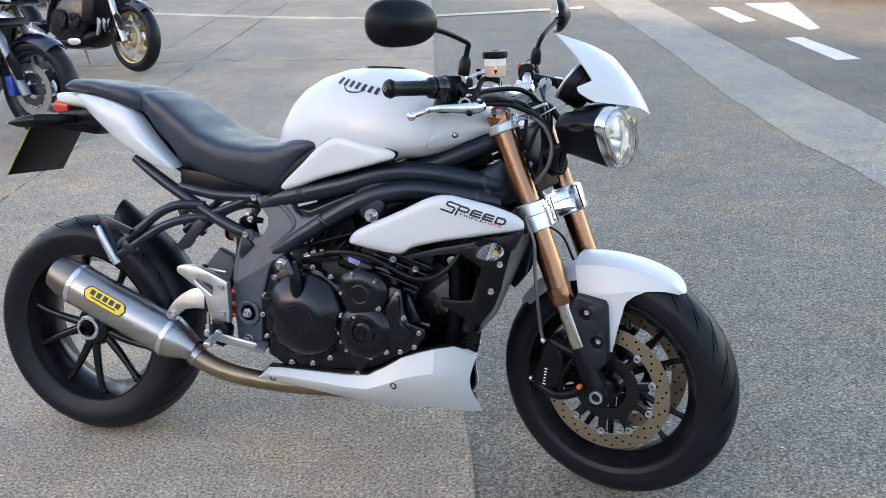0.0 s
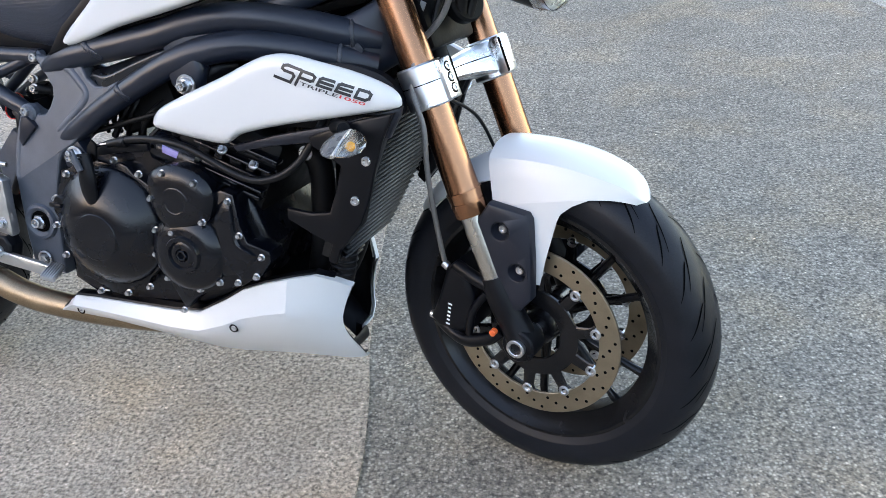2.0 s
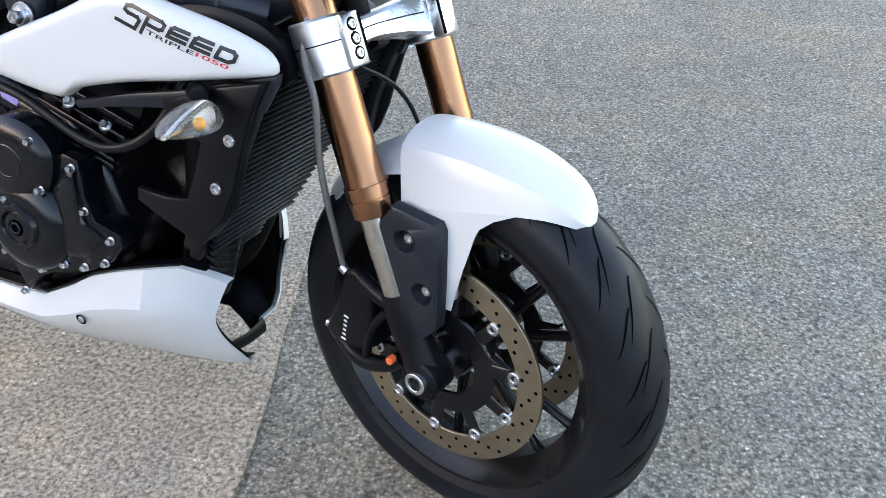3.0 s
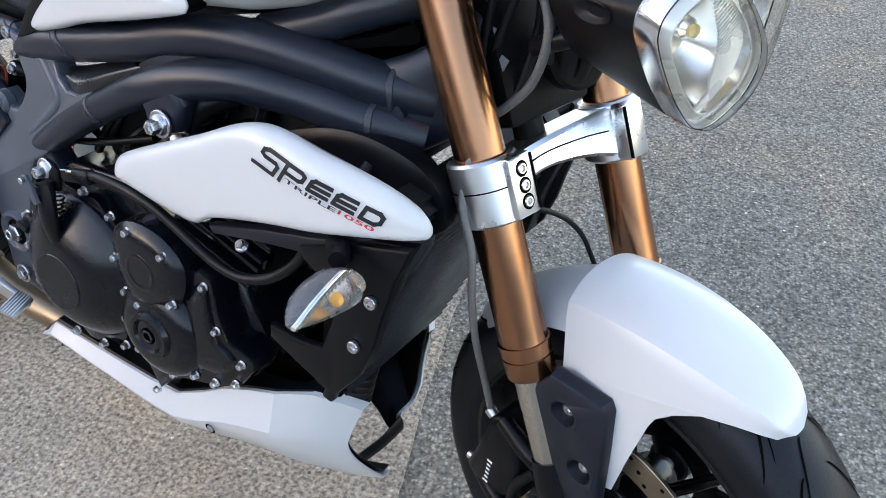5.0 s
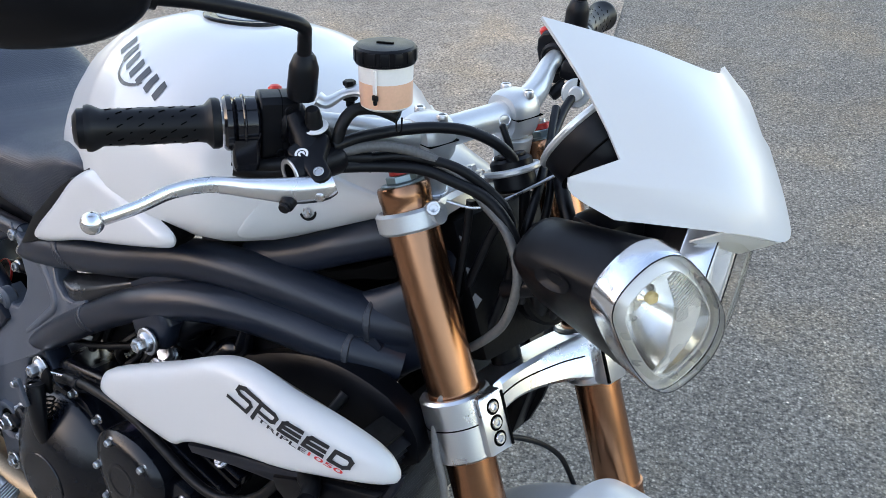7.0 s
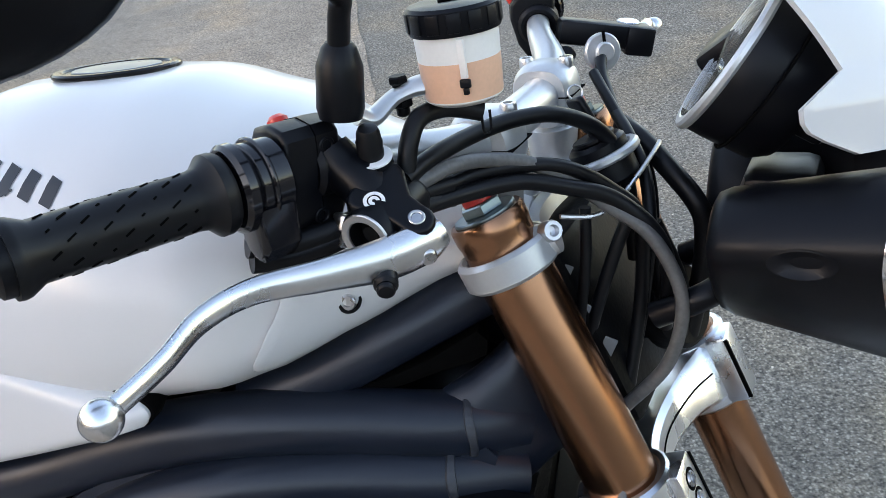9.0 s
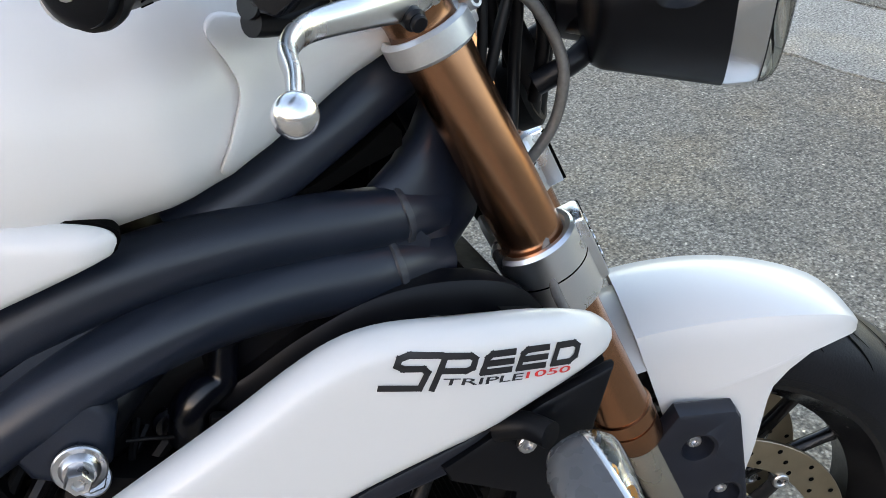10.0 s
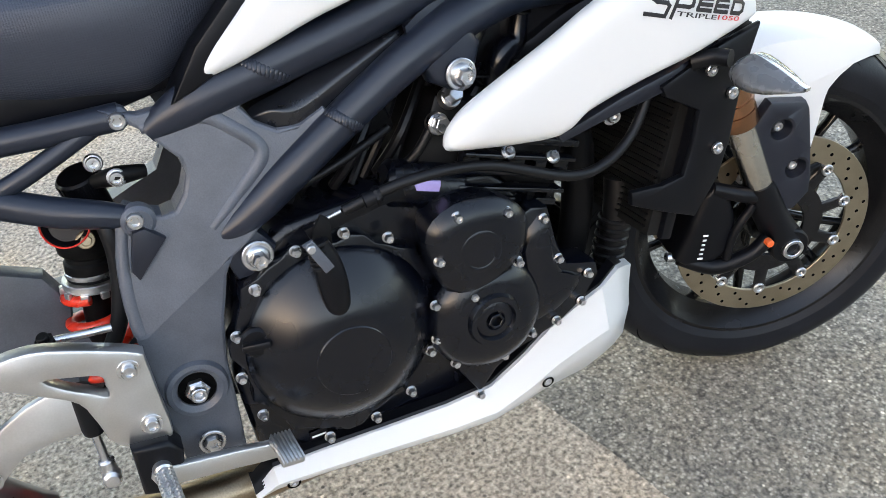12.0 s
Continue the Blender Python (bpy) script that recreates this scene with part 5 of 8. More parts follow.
# link pipe under the engine
part("link_pipe", sweep([(0.372, -0.150, 0.322), (0.42, -0.145, 0.285), (0.50, -0.138, 0.255), (0.62, -0.125, 0.238), (0.76, -0.115, 0.236), (0.90, -0.105, 0.240), (1.02, -0.08, 0.262)], [0.030, 0.027, 0.026, 0.026, 0.026, 0.025, 0.022], 22), BURNT, bike, "heat-stained steel exhaust link pipe")
part("pipe_collar", moved(pipe(0.0305, 0.026, 0.018, 30), along((0.395, -0.148, 0.303), (0.6, 0.05, -0.45))), STEEL, bike)
# badge on the silencer: a yellow oval-ended plate with plain dark bars
def canpoint(z, a, lift=0.0):
    return Vector(((0.054 + lift) * math.cos(a), (0.058 + lift) * math.sin(a), z))
side_a = None
best = 1e9
for k in range(360):
    a = radians(k)
    v = (EX.to_3x3() @ canpoint(0, a)).normalized()
    want = Vector((0.25, -0.90, 0.35)).normalized()
    if (v - want).length < best:
        best, side_a = (v - want).length, a
def badge(z0, z1, a0, a1, lift, material, name, parent, round_ends=True):
    rings = []
    n = 18
    for k in range(n + 1):
        f = k / n
        z = z0 + (z1 - z0) * f
        e = 1.0
        if round_ends:
            d = min(f, 1 - f) * (z1 - z0)
            r = (a1 - a0) / 2 * 0.056
            e = math.sqrt(max(0.0, 1 - (1 - min(1.0, d / r)) ** 2)) if d < r else 1.0
            e = max(e, 0.08)
        mid, hw = (a0 + a1) / 2, (a1 - a0) / 2 * e
        rings.append([canpoint(z, mid - hw + 2 * hw * j / 6, lift) for j in range(7)])
    return part(name, skin(rings, closed=False, caps=False), material, parent, "", EX)
zb = L * 0.56
by = badge(zb - 0.066, zb + 0.066, side_a - 0.34, side_a + 0.34, 0.0012, INK, "badge", can)
badge(zb - 0.062, zb + 0.062, side_a - 0.30, side_a + 0.30, 0.0018, YELLOW, "badge_face", by)
for k in range(5):
    z = zb + 0.040 - 0.020 * k
    badge(z - 0.007, z + 0.007, side_a - 0.04, side_a + 0.20, 0.0024, INK, "badge_bar", by, False)
badge(zb - 0.04, zb + 0.04, side_a - 0.16, side_a - 0.10, 0.0024, INK, "badge_bar", by, False)
# added box, black in place of the shade between the frame tubes
part("dark_gap_box", moved(box(0.17, 0.26, 0.10, 0.02), pose(1.095, 0, 0.715)), BLACK, bike, "black box added to darken the space between the frame rails")


# ---- engine ----
DARKCAST = mat("deep_black_casting", (0.0030, 0.0031, 0.0038), 0.45, 0, 0.3, 40, bump=0.3, bscale=500, dist=0.0005, spec=0.2)
def shell(rows, t, material, name, parent, label="", m=None, sharp=45):
    """A sheet over rows of points, thickened by t."""
    bm = skin(rows, closed=False, caps=False)
    bmesh.ops.recalc_face_normals(bm, faces=bm.faces)
    bmesh.ops.solidify(bm, geom=bm.faces[:], thickness=t)
    return part(name, bm, material, parent, label, m, sharp)


crank = prism([(0.628, 0.420), (0.632, 0.330), (0.70, 0.292), (0.86, 0.285), (0.93, 0.300), (1.03, 0.370), (1.055, 0.440), (1.02, 0.520), (0.965, 0.585), (0.86, 0.600), (0.72, 0.592), (0.655, 0.555)], -0.178, 0.178, 0.012, 3)
engine = part("engine", crank, ENGINE, bike, "black three-cylinder engine")
# gasket flange and clutch cover
C0 = (0.752, 0.452)
fl = []
for k in range(48):
    a = 2 * math.pi * k / 48
    r = 0.119 + 0.006 * math.sin(3 * a + 1.0) + (0.008 if math.sin(11 * a + 0.6) > 0.55 else 0)
    fl.append((C0[0] + r * math.cos(a), C0[1] + r * math.sin(a)))
part("clutch_flange", prism(fl, -0.200, -0.170, 0.003), ENGINE, engine)
dome = []
for k in range(15):
    f = k / 14
    if f < 0.12:
        r, y, off = 0.109, -0.198 - 0.05 * f, 0.0
    else:
        g = (f - 0.12) / 0.88
        r = 0.109 - 0.073 * g
        y = -0.204 - 0.040 * math.sin(g * math.pi / 2) ** 0.9
        off = g
    cx, cz = C0[0] - 0.002 * off, C0[1] - 0.008 * off
    dome.append([(cx + r * math.cos(2 * math.pi * j / 56), y, cz + r * math.sin(2 * math.pi * j / 56)) for j in range(56)])
clutch = part("clutch_cover", skin(dome), ENGINE, engine, "domed satin black clutch cover", sharp=25)
part("cover_face", moved(cyl(0.0425, 0.0030, 56, 0.0012), along((0.750, -0.2425, 0.444), (0, -1, 0))), ENGINE, clutch)
bolts([(0.722, 0.570), (0.776, 0.574), (0.823, 0.553), (0.672, 0.541), (0.641, 0.494), (0.634, 0.443), (0.645, 0.387), (0.711, 0.324), (0.770, 0.327), (0.818, 0.345), (0.850, 0.391)], -0.200, ZINC, 0.0050, 0.008, "hex", 0.0066, engine, "cover_bolt")
# clutch release tower, lever and cable
boot_rows = []
for k in range(9):
    f = k / 8
    boot_rows.append([(0.7445 + 0.004 * f + (0.0115 - 0.003 * f - 0.004 * (2 * f - 1) ** 4 + 0.006 * math.sin(math.pi * f)) * math.cos(a), -0.232 - 0.010 * math.sin(math.pi * min(1.0, f * 1.2) / 2) + 0.012 * f ** 3 + 0.011 * (1 - 0.5 * f) * math.sin(a), 0.588 - 0.100 * f) for a in (2 * math.pi * j / 18 for j in range(18))])
tower = part("release_tower", skin(boot_rows), BLACK, clutch, "black rubber boot of the clutch release arm", None, 60)
for k in range(5):
    part("boot_rib", moved(pipe(0.0125, 0.009, 0.004, 20, 0.001), along((0.7400 + 0.0004 * k, -0.232 - 0.0008 * k, 0.585 - 0.0060 * k), (-0.1, 0.15, 1))), HOSE, tower)
part("release_spring", sweep([(0.7455 + 0.0095 * math.cos(t), -0.222 + 0.0095 * math.sin(t) - 0.0008 * t * 0.4, 0.562 - 0.0009 * t) for t in (k * 0.5 for k in range(60))], 0.0014, 6, 1), DARK, clutch)
part("release_arm", prism([(0.735, 0.572), (0.742, 0.600), (0.752, 0.612), (0.760, 0.604), (0.757, 0.575)], -0.224, -0.219, 0.001), DARK, clutch, "dark clutch release arm")
part("oil_filler_cap", join(cyl(0.017, 0.012, 28, 0.003), moved(box(0.030, 0.008, 0.010, 0.002), pose(0, 0, 0.016))), BLACK, engine, "black oil filler cap", along((0.660, -0.205, 0.486), (-0.2, -1, 0.1)))
# upper cover
up = puff([(0.860, 0.560), (0.895, 0.580), (0.945, 0.574), (0.978, 0.545), (0.972, 0.500), (0.945, 0.476), (0.905, 0.458), (0.872, 0.480), (0.858, 0.520)], -0.226, 0.014, 0.05, 6, 3, 4.0)
upc = part("starter_cover", up, ENGINE, engine, "rounded black engine cover", sharp=30)
part("cover_ring", moved(lathe([(0.018, 0), (0.020, 0.0012), (0.024, 0.0012), (0.026, 0)], 40), along((0.914, -0.2395, 0.521), (0, -1, 0))), ENGINE, upc)
bolts([(0.893, 0.568), (0.952, 0.556), (0.866, 0.523), (0.960, 0.490), (0.900, 0.466)], -0.232, ZINC, 0.0050, 0.008, "hex", 0.0066, engine, "cover_bolt")
# crank end cover
arms = [(0.972, 0.536), (0.990, 0.543), (1.012, 0.537), (1.020, 0.485), (1.032, 0.456), (1.072, 0.444), (1.074, 0.428), (1.054, 0.400), (1.014, 0.376), (0.950, 0.358), (0.925, 0.344), (0.900, 0.318), (0.885, 0.345), (0.868, 0.375), (0.852, 0.400), (0.848, 0.440), (0.862, 0.470), (0.900, 0.470), (0.958, 0.482), (0.964, 0.510)]
loc_ = part("crank_cover", prism(arms, -0.2185, -0.170, 0.004, 2), ENGINE, engine, "black crankshaft end cover", sharp=30)
part("cover_dome", moved(lathe([(0.072, 0.0), (0.069, 0.008), (0.062, 0.015), (0.050, 0.021), (0.044, 0.0225), (0, 0.0225)], 64), along((0.920, -0.2165, 0.428), (0, -1, 0))), ENGINE, loc_, "", None, 50)
part("cover_web", puff([(0.972, 0.500), (0.995, 0.530), (1.008, 0.528), (1.012, 0.480), (1.024, 0.450), (1.050, 0.434), (1.030, 0.405), (0.985, 0.390), (0.960, 0.400), (0.975, 0.440)], -0.2175, 0.009, 0.004, 5, 2, 5.0), ENGINE, loc_, "", None, 30)
part("inspection_cap", join(moved(lathe([(0, 0.002), (0.010, 0.002), (0.012, 0.006), (0.016, 0.007), (0.023, 0.004), (0.025, 0.008), (0.031, 0.008), (0.033, 0.004), (0.034, 0)], 48), pose(0, 0, 0)), moved(pipe(0.010, 0.0065, 0.009, 6, 0.0008), pose(0, 0, 0))), ENGINE, loc_, "round inspection cap", along((0.920, -0.2375, 0.430), (0, -1, 0)))
bolts([(0.858, 0.462), (0.853, 0.418), (0.872, 0.376), (0.898, 0.318), (1.003, 0.526), (1.019, 0.468), (1.058, 0.434), (1.046, 0.398), (1.010, 0.383), (0.975, 0.379), (0.935, 0.362)], -0.219, ZINC, 0.0047, 0.007, "hex", 0.0062, engine, "cover_bolt")
# cylinder block and head, leaning forward
CYL = Matrix.Translation((0.935, 0, 0.555)) @ pose(0, 0, 0, 0, 24, 0)
block = part("cylinder_block", moved(box(0.185, 0.33, 0.16, 0.010), pose(0.02, 0, 0.03)), DARKCAST, engine, "", CYL)
FLANK = Matrix.Translation((1.000, 0, 0.590)) @ pose(0, 0, 0, 0, 18.4, 0)
for k, (z, deep, length) in enumerate(((0.020, 0.010, 0.150), (0.002, 0.016, 0.146), (-0.017, 0.012, 0.142), (-0.036, 0.017, 0.140), (-0.052, 0.010, 0.136))):
    part("side_ledge", moved(box(length, 0.024, 0.0055 if k % 2 else 0.0085, 0.0022), pose(-0.002 * k, -0.163 - deep, z)), ENGINE, block, "", FLANK)
for k in range(5):
    part("side_pad", moved(box(0.016 if k % 2 else 0.022, 0.016, 0.020, 0.003), pose(-0.060 + 0.030 * k, -0.171 - 0.004 * (k % 2), -0.008)), ENGINE, block, "", FLANK)
    part("side_pad", moved(box(0.012, 0.014, 0.016, 0.003), pose(-0.052 + 0.027 * k, -0.170, -0.044)), DARKCAST, block, "", FLANK)
for x, z in ((0.982, 0.598), (1.038, 0.577)):
    part("rib_bolt", join(cyl(0.0085, 0.004, 20, 0.001), moved(bolt(0.0058, 0.006, "hex"), pose(0, 0, 0.004))), ZINC, block, "", along((x, -0.188, z + 0.004), (0.1, -0.7, 0.7)))
head = part("cylinder_head", moved(box(0.20, 0.25, 0.10, 0.012), pose(0.02, 0, 0.16)), DARKCAST, engine, "", CYL)
for k in range(4):
    part("head_boss", moved(cyl(0.014, 0.012, 18, 0.003), along((-0.06 + 0.055 * k, -0.126, 0.125 + 0.01 * (k % 2)), (0, -1, 0))), ENGINE, head, "", CYL)
    part("head_bolt", moved(bolt(0.007, 0.007, "socket"), along((-0.06 + 0.055 * k, -0.138, 0.125 + 0.01 * (k % 2)), (0, -1, 0))), DARK, head, "", CYL)
part("cam_cover", moved(box(0.17, 0.24, 0.05, 0.016), pose(0.015, 0, 0.225)), DARKCAST, engine, "", CYL)
# water outlet standing in front of the head
outlet = part("water_outlet", sweep([(1.037, -0.140, 0.742), (1.033, -0.140, 0.728), (1.028, -0.141, 0.712), (1.014, -0.143, 0.705), (1.002, -0.144, 0.694), (0.995, -0.140, 0.670)], [0.0105, 0.0108, 0.0125, 0.0155, 0.0160, 0.0150], 18, 5), ENGINE, engine)
part("outlet_bead", moved(pipe(0.0125, 0.009, 0.004, 22, 0.001), along((1.037, -0.140, 0.740), (0.15, 0, 1))), ENGINE, outlet)
part("outlet_flange", moved(cyl(0.021, 0.008, 26, 0.003), along((1.016, -0.136, 0.688), (0, -1, 0))), DARKCAST, outlet)
part("hose_clip", moved(box(0.012, 0.010, 0.012, 0.002), pose(1.019, -0.158, 0.688, 0, 15, 0)), DARK, outlet)
for dz in (0.0, 0.011, 0.022):
    part("cover_rib", sweep([(0.962, -0.128, 0.722 - dz), (0.975, -0.130, 0.738 - dz * 0.8), (0.992, -0.130, 0.748 - dz * 0.7), (1.018, -0.128, 0.751 - dz * 0.6)], 0.0032, 8, 5), ENGINE, outlet)
part("sensor_wire", sweep([(0.955, -0.150, 0.688), (0.978, -0.152, 0.684), (1.003, -0.150, 0.676)], 0.0016, 8), HOSE, outlet)
# coil leads and throttle bodies in the dark under the frame
part("throttle_body", moved(box(0.13, 0.28, 0.09, 0.012), pose(0.80, 0, 0.665, 0, -20, 0)), DARK, engine)
part("starter_motor", moved(cyl(0.027, 0.095, 32, 0.006), along((0.838, -0.164, 0.600), (1, 0, -0.34))), ENGINE, engine)
part("starter_band", puff([(0.867, 0.604), (0.897, 0.594), (0.895, 0.581), (0.865, 0.591)], -0.1900, 0.0025, 0.004, 4, 1, 2.0), VIOLET, engine, "violet sticker")
part("clutch_arm", prism([(0.722, 0.598), (0.733, 0.601), (0.749, 0.566), (0.739, 0.561)], -0.2520, -0.2465, 0.0012), CAST, engine, "dark metal clutch arm")
part("arm_pin", moved(cyl(0.0045, 0.008, 16, 0.001), along((0.729, -0.250, 0.594), (0, -1, 0))), ZINC, engine)
part("water_elbow", sweep([(0.985, -0.13, 0.735), (0.960, -0.155, 0.728), (0.940, -0.150, 0.700), (0.945, -0.12, 0.675)], [0.014, 0.016, 0.016, 0.015], 16), BLACK, engine)
part("elbow_clip", moved(pipe(0.0185, 0.015, 0.006, 20), along((0.943, -0.150, 0.705), (0.2, 0, -1))), DARK, engine)
for p, d in (((0.928, -0.160, 0.672), (0.2, -0.8, 0.5)), ((0.909, -0.162, 0.651), (0.1, -1, 0.1))):
    part("banjo_union", join(cyl(0.0125, 0.012, 20, 0.001), moved(cyl(0.0095, 0.012, 6, 0.001), pose(0, 0, 0.012))), ZINC, engine, "", along(p, d))
part("sensor_lead", sweep([(0.905, -0.165, 0.650), (0.885, -0.165, 0.625), (0.868, -0.158, 0.610)], 0.006, 10), HOSE, engine)
rng = random.Random(3)
for k in range(14):
    x0 = 0.70 + 0.018 * k
    part("loom_cable", sweep([(x0, -0.10 - 0.05 * rng.random(), 0.60), (x0 + 0.03, -0.125 - 0.03 * rng.random(), 0.635 + 0.02 * rng.random()), (x0 + 0.05 + 0.04 * rng.random(), -0.11, 0.68 + 0.03 * rng.random())], 0.0035 + 0.003 * rng.random(), 8, 5), HOSE, engine)
part("breather_hose", sweep([(0.69, -0.15, 0.605), (0.78, -0.165, 0.632), (0.86, -0.15, 0.655)], 0.005, 10), HOSE, engine)
# clutch cable over the engine
cable = part("clutch_cable", sweep([(0.778, -0.212, 0.604), (0.850, -0.222, 0.620), (0.935, -0.226, 0.614), (1.035, -0.226, 0.572), (1.090, -0.222, 0.572), (1.135, -0.215, 0.602), (1.165, -0.200, 0.655), (1.19, -0.15, 0.72)], 0.0062, 12, 10), HOSE, bike, "black sheathed clutch cable")
part("cable_end", sweep([(0.745, -0.216, 0.600), (0.775, -0.213, 0.605)], 0.0020, 8, 2), ZINC, cable)
part("cable_adjuster", join(moved(cyl(0.0085, 0.020, 14, 0.001), along((0.800, -0.216, 0.609), (0.85, -0.1, 0.18))), moved(cyl(0.0105, 0.005, 6, 0.001), along((0.812, -0.217, 0.611), (0.85, -0.1, 0.18)))), BLACK, cable)
part("cable_bracket", prism([(0.735, 0.592), (0.80, 0.604), (0.848, 0.608), (0.85, 0.596), (0.80, 0.590), (0.74, 0.578)], -0.206, -0.196, 0.002), BLACK, engine)
# small stickers by the clutch cover
for sx, sz, w, h in ((0.716, 0.300, 0.034, 0.014), (0.702, 0.316, 0.022, 0.012)):
    st = part("sticker", moved(box(w, 0.0012, h, 0.0003), pose(sx, -0.1795, sz)), LABEL if w > 0.03 else BLACK, engine, "small white label with unreadable print")
    part("sticker_print", moved(box(w * 0.8, 0.0006, h * 0.2, 0), pose(sx, -0.1805, sz - 0.001)), INK if w > 0.03 else LABEL, st)

# ---- headers, radiator, shrouds ----
for k, y in enumerate((-0.105, 0.0, 0.105)):
    part("header_pipe", sweep([(1.075, y, 0.610), (1.115, y, 0.575), (1.120, y * 0.98, 0.50), (1.108, y * 0.9, 0.40), (1.07, y * 0.7, 0.30), (0.98, y * 0.5, 0.235), (0.88, y * 0.4, 0.215)], 0.0215, 18), DARK, bike, "dark exhaust header pipe")
part("water_hose", sweep([(1.175, -0.115, 0.49), (1.168, -0.118, 0.44), (1.158, -0.112, 0.38), (1.140, -0.10, 0.335)], 0.0195, 18), HOSE, bike)
for k in range(7):
    part("hose_rib", moved(pipe(0.0235, 0.018, 0.006, 20, 0.002), along((1.166 - 0.0028 * k, -0.1165 + 0.0008 * k, 0.430 - 0.0125 * k), (0.16, -0.05, 1))), HOSE, bike)
RAD = Matrix.Translation((1.213, 0, 0.575)) @ pose(0, 0, 0, 0, 17, 0)
core = bmesh.new()
outline = [(-0.200, 0.142), (0.200, 0.142), (0.200, 0.06), (0.02, -0.142), (-0.200, -0.142)]
face = core.faces.new([core.verts.new((-0.014, y, z)) for y, z in outline])
gr = bmesh.ops.extrude_face_region(core, geom=[face])
bmesh.ops.translate(core, vec=(0.028, 0, 0), verts=[v for v in gr["geom"] if isinstance(v, bmesh.types.BMVert)])
rad = part("radiator", core, FIN, bike, "black finned radiator", RAD)


def rad_width(z):
    """How far the core reaches to the far side at this height."""
    return 0.195 if z > 0.06 else 0.015 + 0.180 * (z + 0.142) / 0.202


for k in range(30):
    z = -0.134 + 0.0092 * k
    w_ = rad_width(z) + 0.193
    part("fin", moved(box(0.014, w_, 0.0024, 0.0005), Matrix.Translation((0.019, -0.193 + w_ / 2, z)) @ pose(0, 0, 0, 0, 18, 0)), BLACK, rad, "", RAD)
for k in range(34):
    z = -0.132 + 0.008 * k
    w_ = rad_width(z) + 0.193
    part("core_tube", moved(box(0.004, w_, 0.0020, 0), pose(-0.0165, -0.193 + w_ / 2, z)), DARK, rad, "", RAD)
part("side_tank", moved(box(0.016, 0.014, 0.29, 0.004), pose(0.010, -0.203, 0)), BLACK, rad, "", RAD)
part("side_tank", moved(box(0.016, 0.014, 0.085, 0.004), pose(0.010, 0.203, 0.10)), BLACK, rad, "", RAD)
oil = part("oil_cooler", box(0.028, 0.10, 0.060, 0.005), BLACK, bike, "black oil cooler", Matrix.Translation((1.130, -0.020, 0.400)) @ pose(0, 0, 0, 0, 24, 0))
for k in range(6):
    part("fin", moved(box(0.034, 0.095, 0.004, 0.001), pose(0, 0, -0.024 + 0.0095 * k)), BLACK, oil, "", Matrix.Translation((1.130, -0.020, 0.400)) @ pose(0, 0, 0, 0, 24, 0))
for m in (Matrix.Identity(4), MIR):
    sh = prism([(1.298, 0.690), (1.280, 0.645), (1.266, 0.592), (1.258, 0.556), (1.242, 0.512), (1.208, 0.467), (1.158, 0.489), (1.116, 0.510), (1.116, 0.528), (1.160, 0.524), (1.190, 0.528), (1.203, 0.565), (1.212, 0.604), (1.165, 0.632), (1.160, 0.646), (1.198, 0.660), (1.240, 0.676)], -0.232, -0.220, 0.004, 2)
    shroud = part("radiator_shroud", sh, BLACK, bike, "matt black radiator side shroud", m)
    fr = prism([(1.296, 0.688), (1.274, 0.640), (1.252, 0.579), (1.235, 0.505), (1.205, 0.466), (1.190, 0.48), (1.215, 0.58), (1.245, 0.68)], -0.222, -0.185, 0.005, 2)
    lip = prism([(1.025, 0.622), (1.111, 0.646), (1.182, 0.661), (1.303, 0.695), (1.301, 0.683), (1.284, 0.647), (1.250, 0.650), (1.218, 0.651), (1.181, 0.639), (1.100, 0.627), (1.032, 0.613)], -0.228, -0.212, 0.003)
    for v in lip.verts:
        v.co.y += 0.18 * max(0.0, v.co.x - 1.19)
    part("shroud_lip", lip, GUARD, shroud, "", m)
    part("shroud_edge", fr, BLACK, shroud, "", m)
    duct = puff([(1.010, 0.690), (1.050, 0.712), (1.090, 0.730), (1.137, 0.744), (1.177, 0.747), (1.216, 0.742), (1.252, 0.730), (1.276, 0.708), (1.284, 0.688), (1.278, 0.666), (1.200, 0.648), (1.10, 0.640), (1.03, 0.640)], -0.146, 0.006, 0.03, 5, 3, 4)
    part("air_duct", duct, BLACK, bike, "matt black plastic duct behind the white cowl", m)
    cw = puff([(0.889, 0.652), (0.894, 0.665), (0.912, 0.681), (0.965, 0.706), (1.025, 0.733), (1.068, 0.7545), (1.100, 0.767), (1.130, 0.7705), (1.165, 0.7655), (1.230, 0.7495), (1.275, 0.733), (1.298, 0.719), (1.306, 0.702), (1.292, 0.693), (1.210, 0.679), (1.130, 0.665), (1.060, 0.648), (1.037, 0.638), (1.016, 0.627), (0.965, 0.632), (0.907, 0.642), (0.892, 0.646)], -0.236, 0.0165, 0.014, 12, 3, 7.0, centre=(1.10, 0.706))
    for v in cw.verts:
        v.co.y += 0.21 * max(0.0, v.co.x - 1.19)
    part("radiator_cowl", cw, WHITE, bike, "pearl white radiator cowl with dark lettering", m, sharp=60)
bolts([(1.256, 0.616), (1.236, 0.552), (1.221, -0.238, 0.653)], -0.233, ZINC, 0.0075, 0.005, "socket", 0.0, bike, "shroud_bolt")
bolts([(1.127, -0.176, 0.606)], 0, ZINC, 0.0085, 0.008, "socket", 0.012, bike, "cowl_bolt")



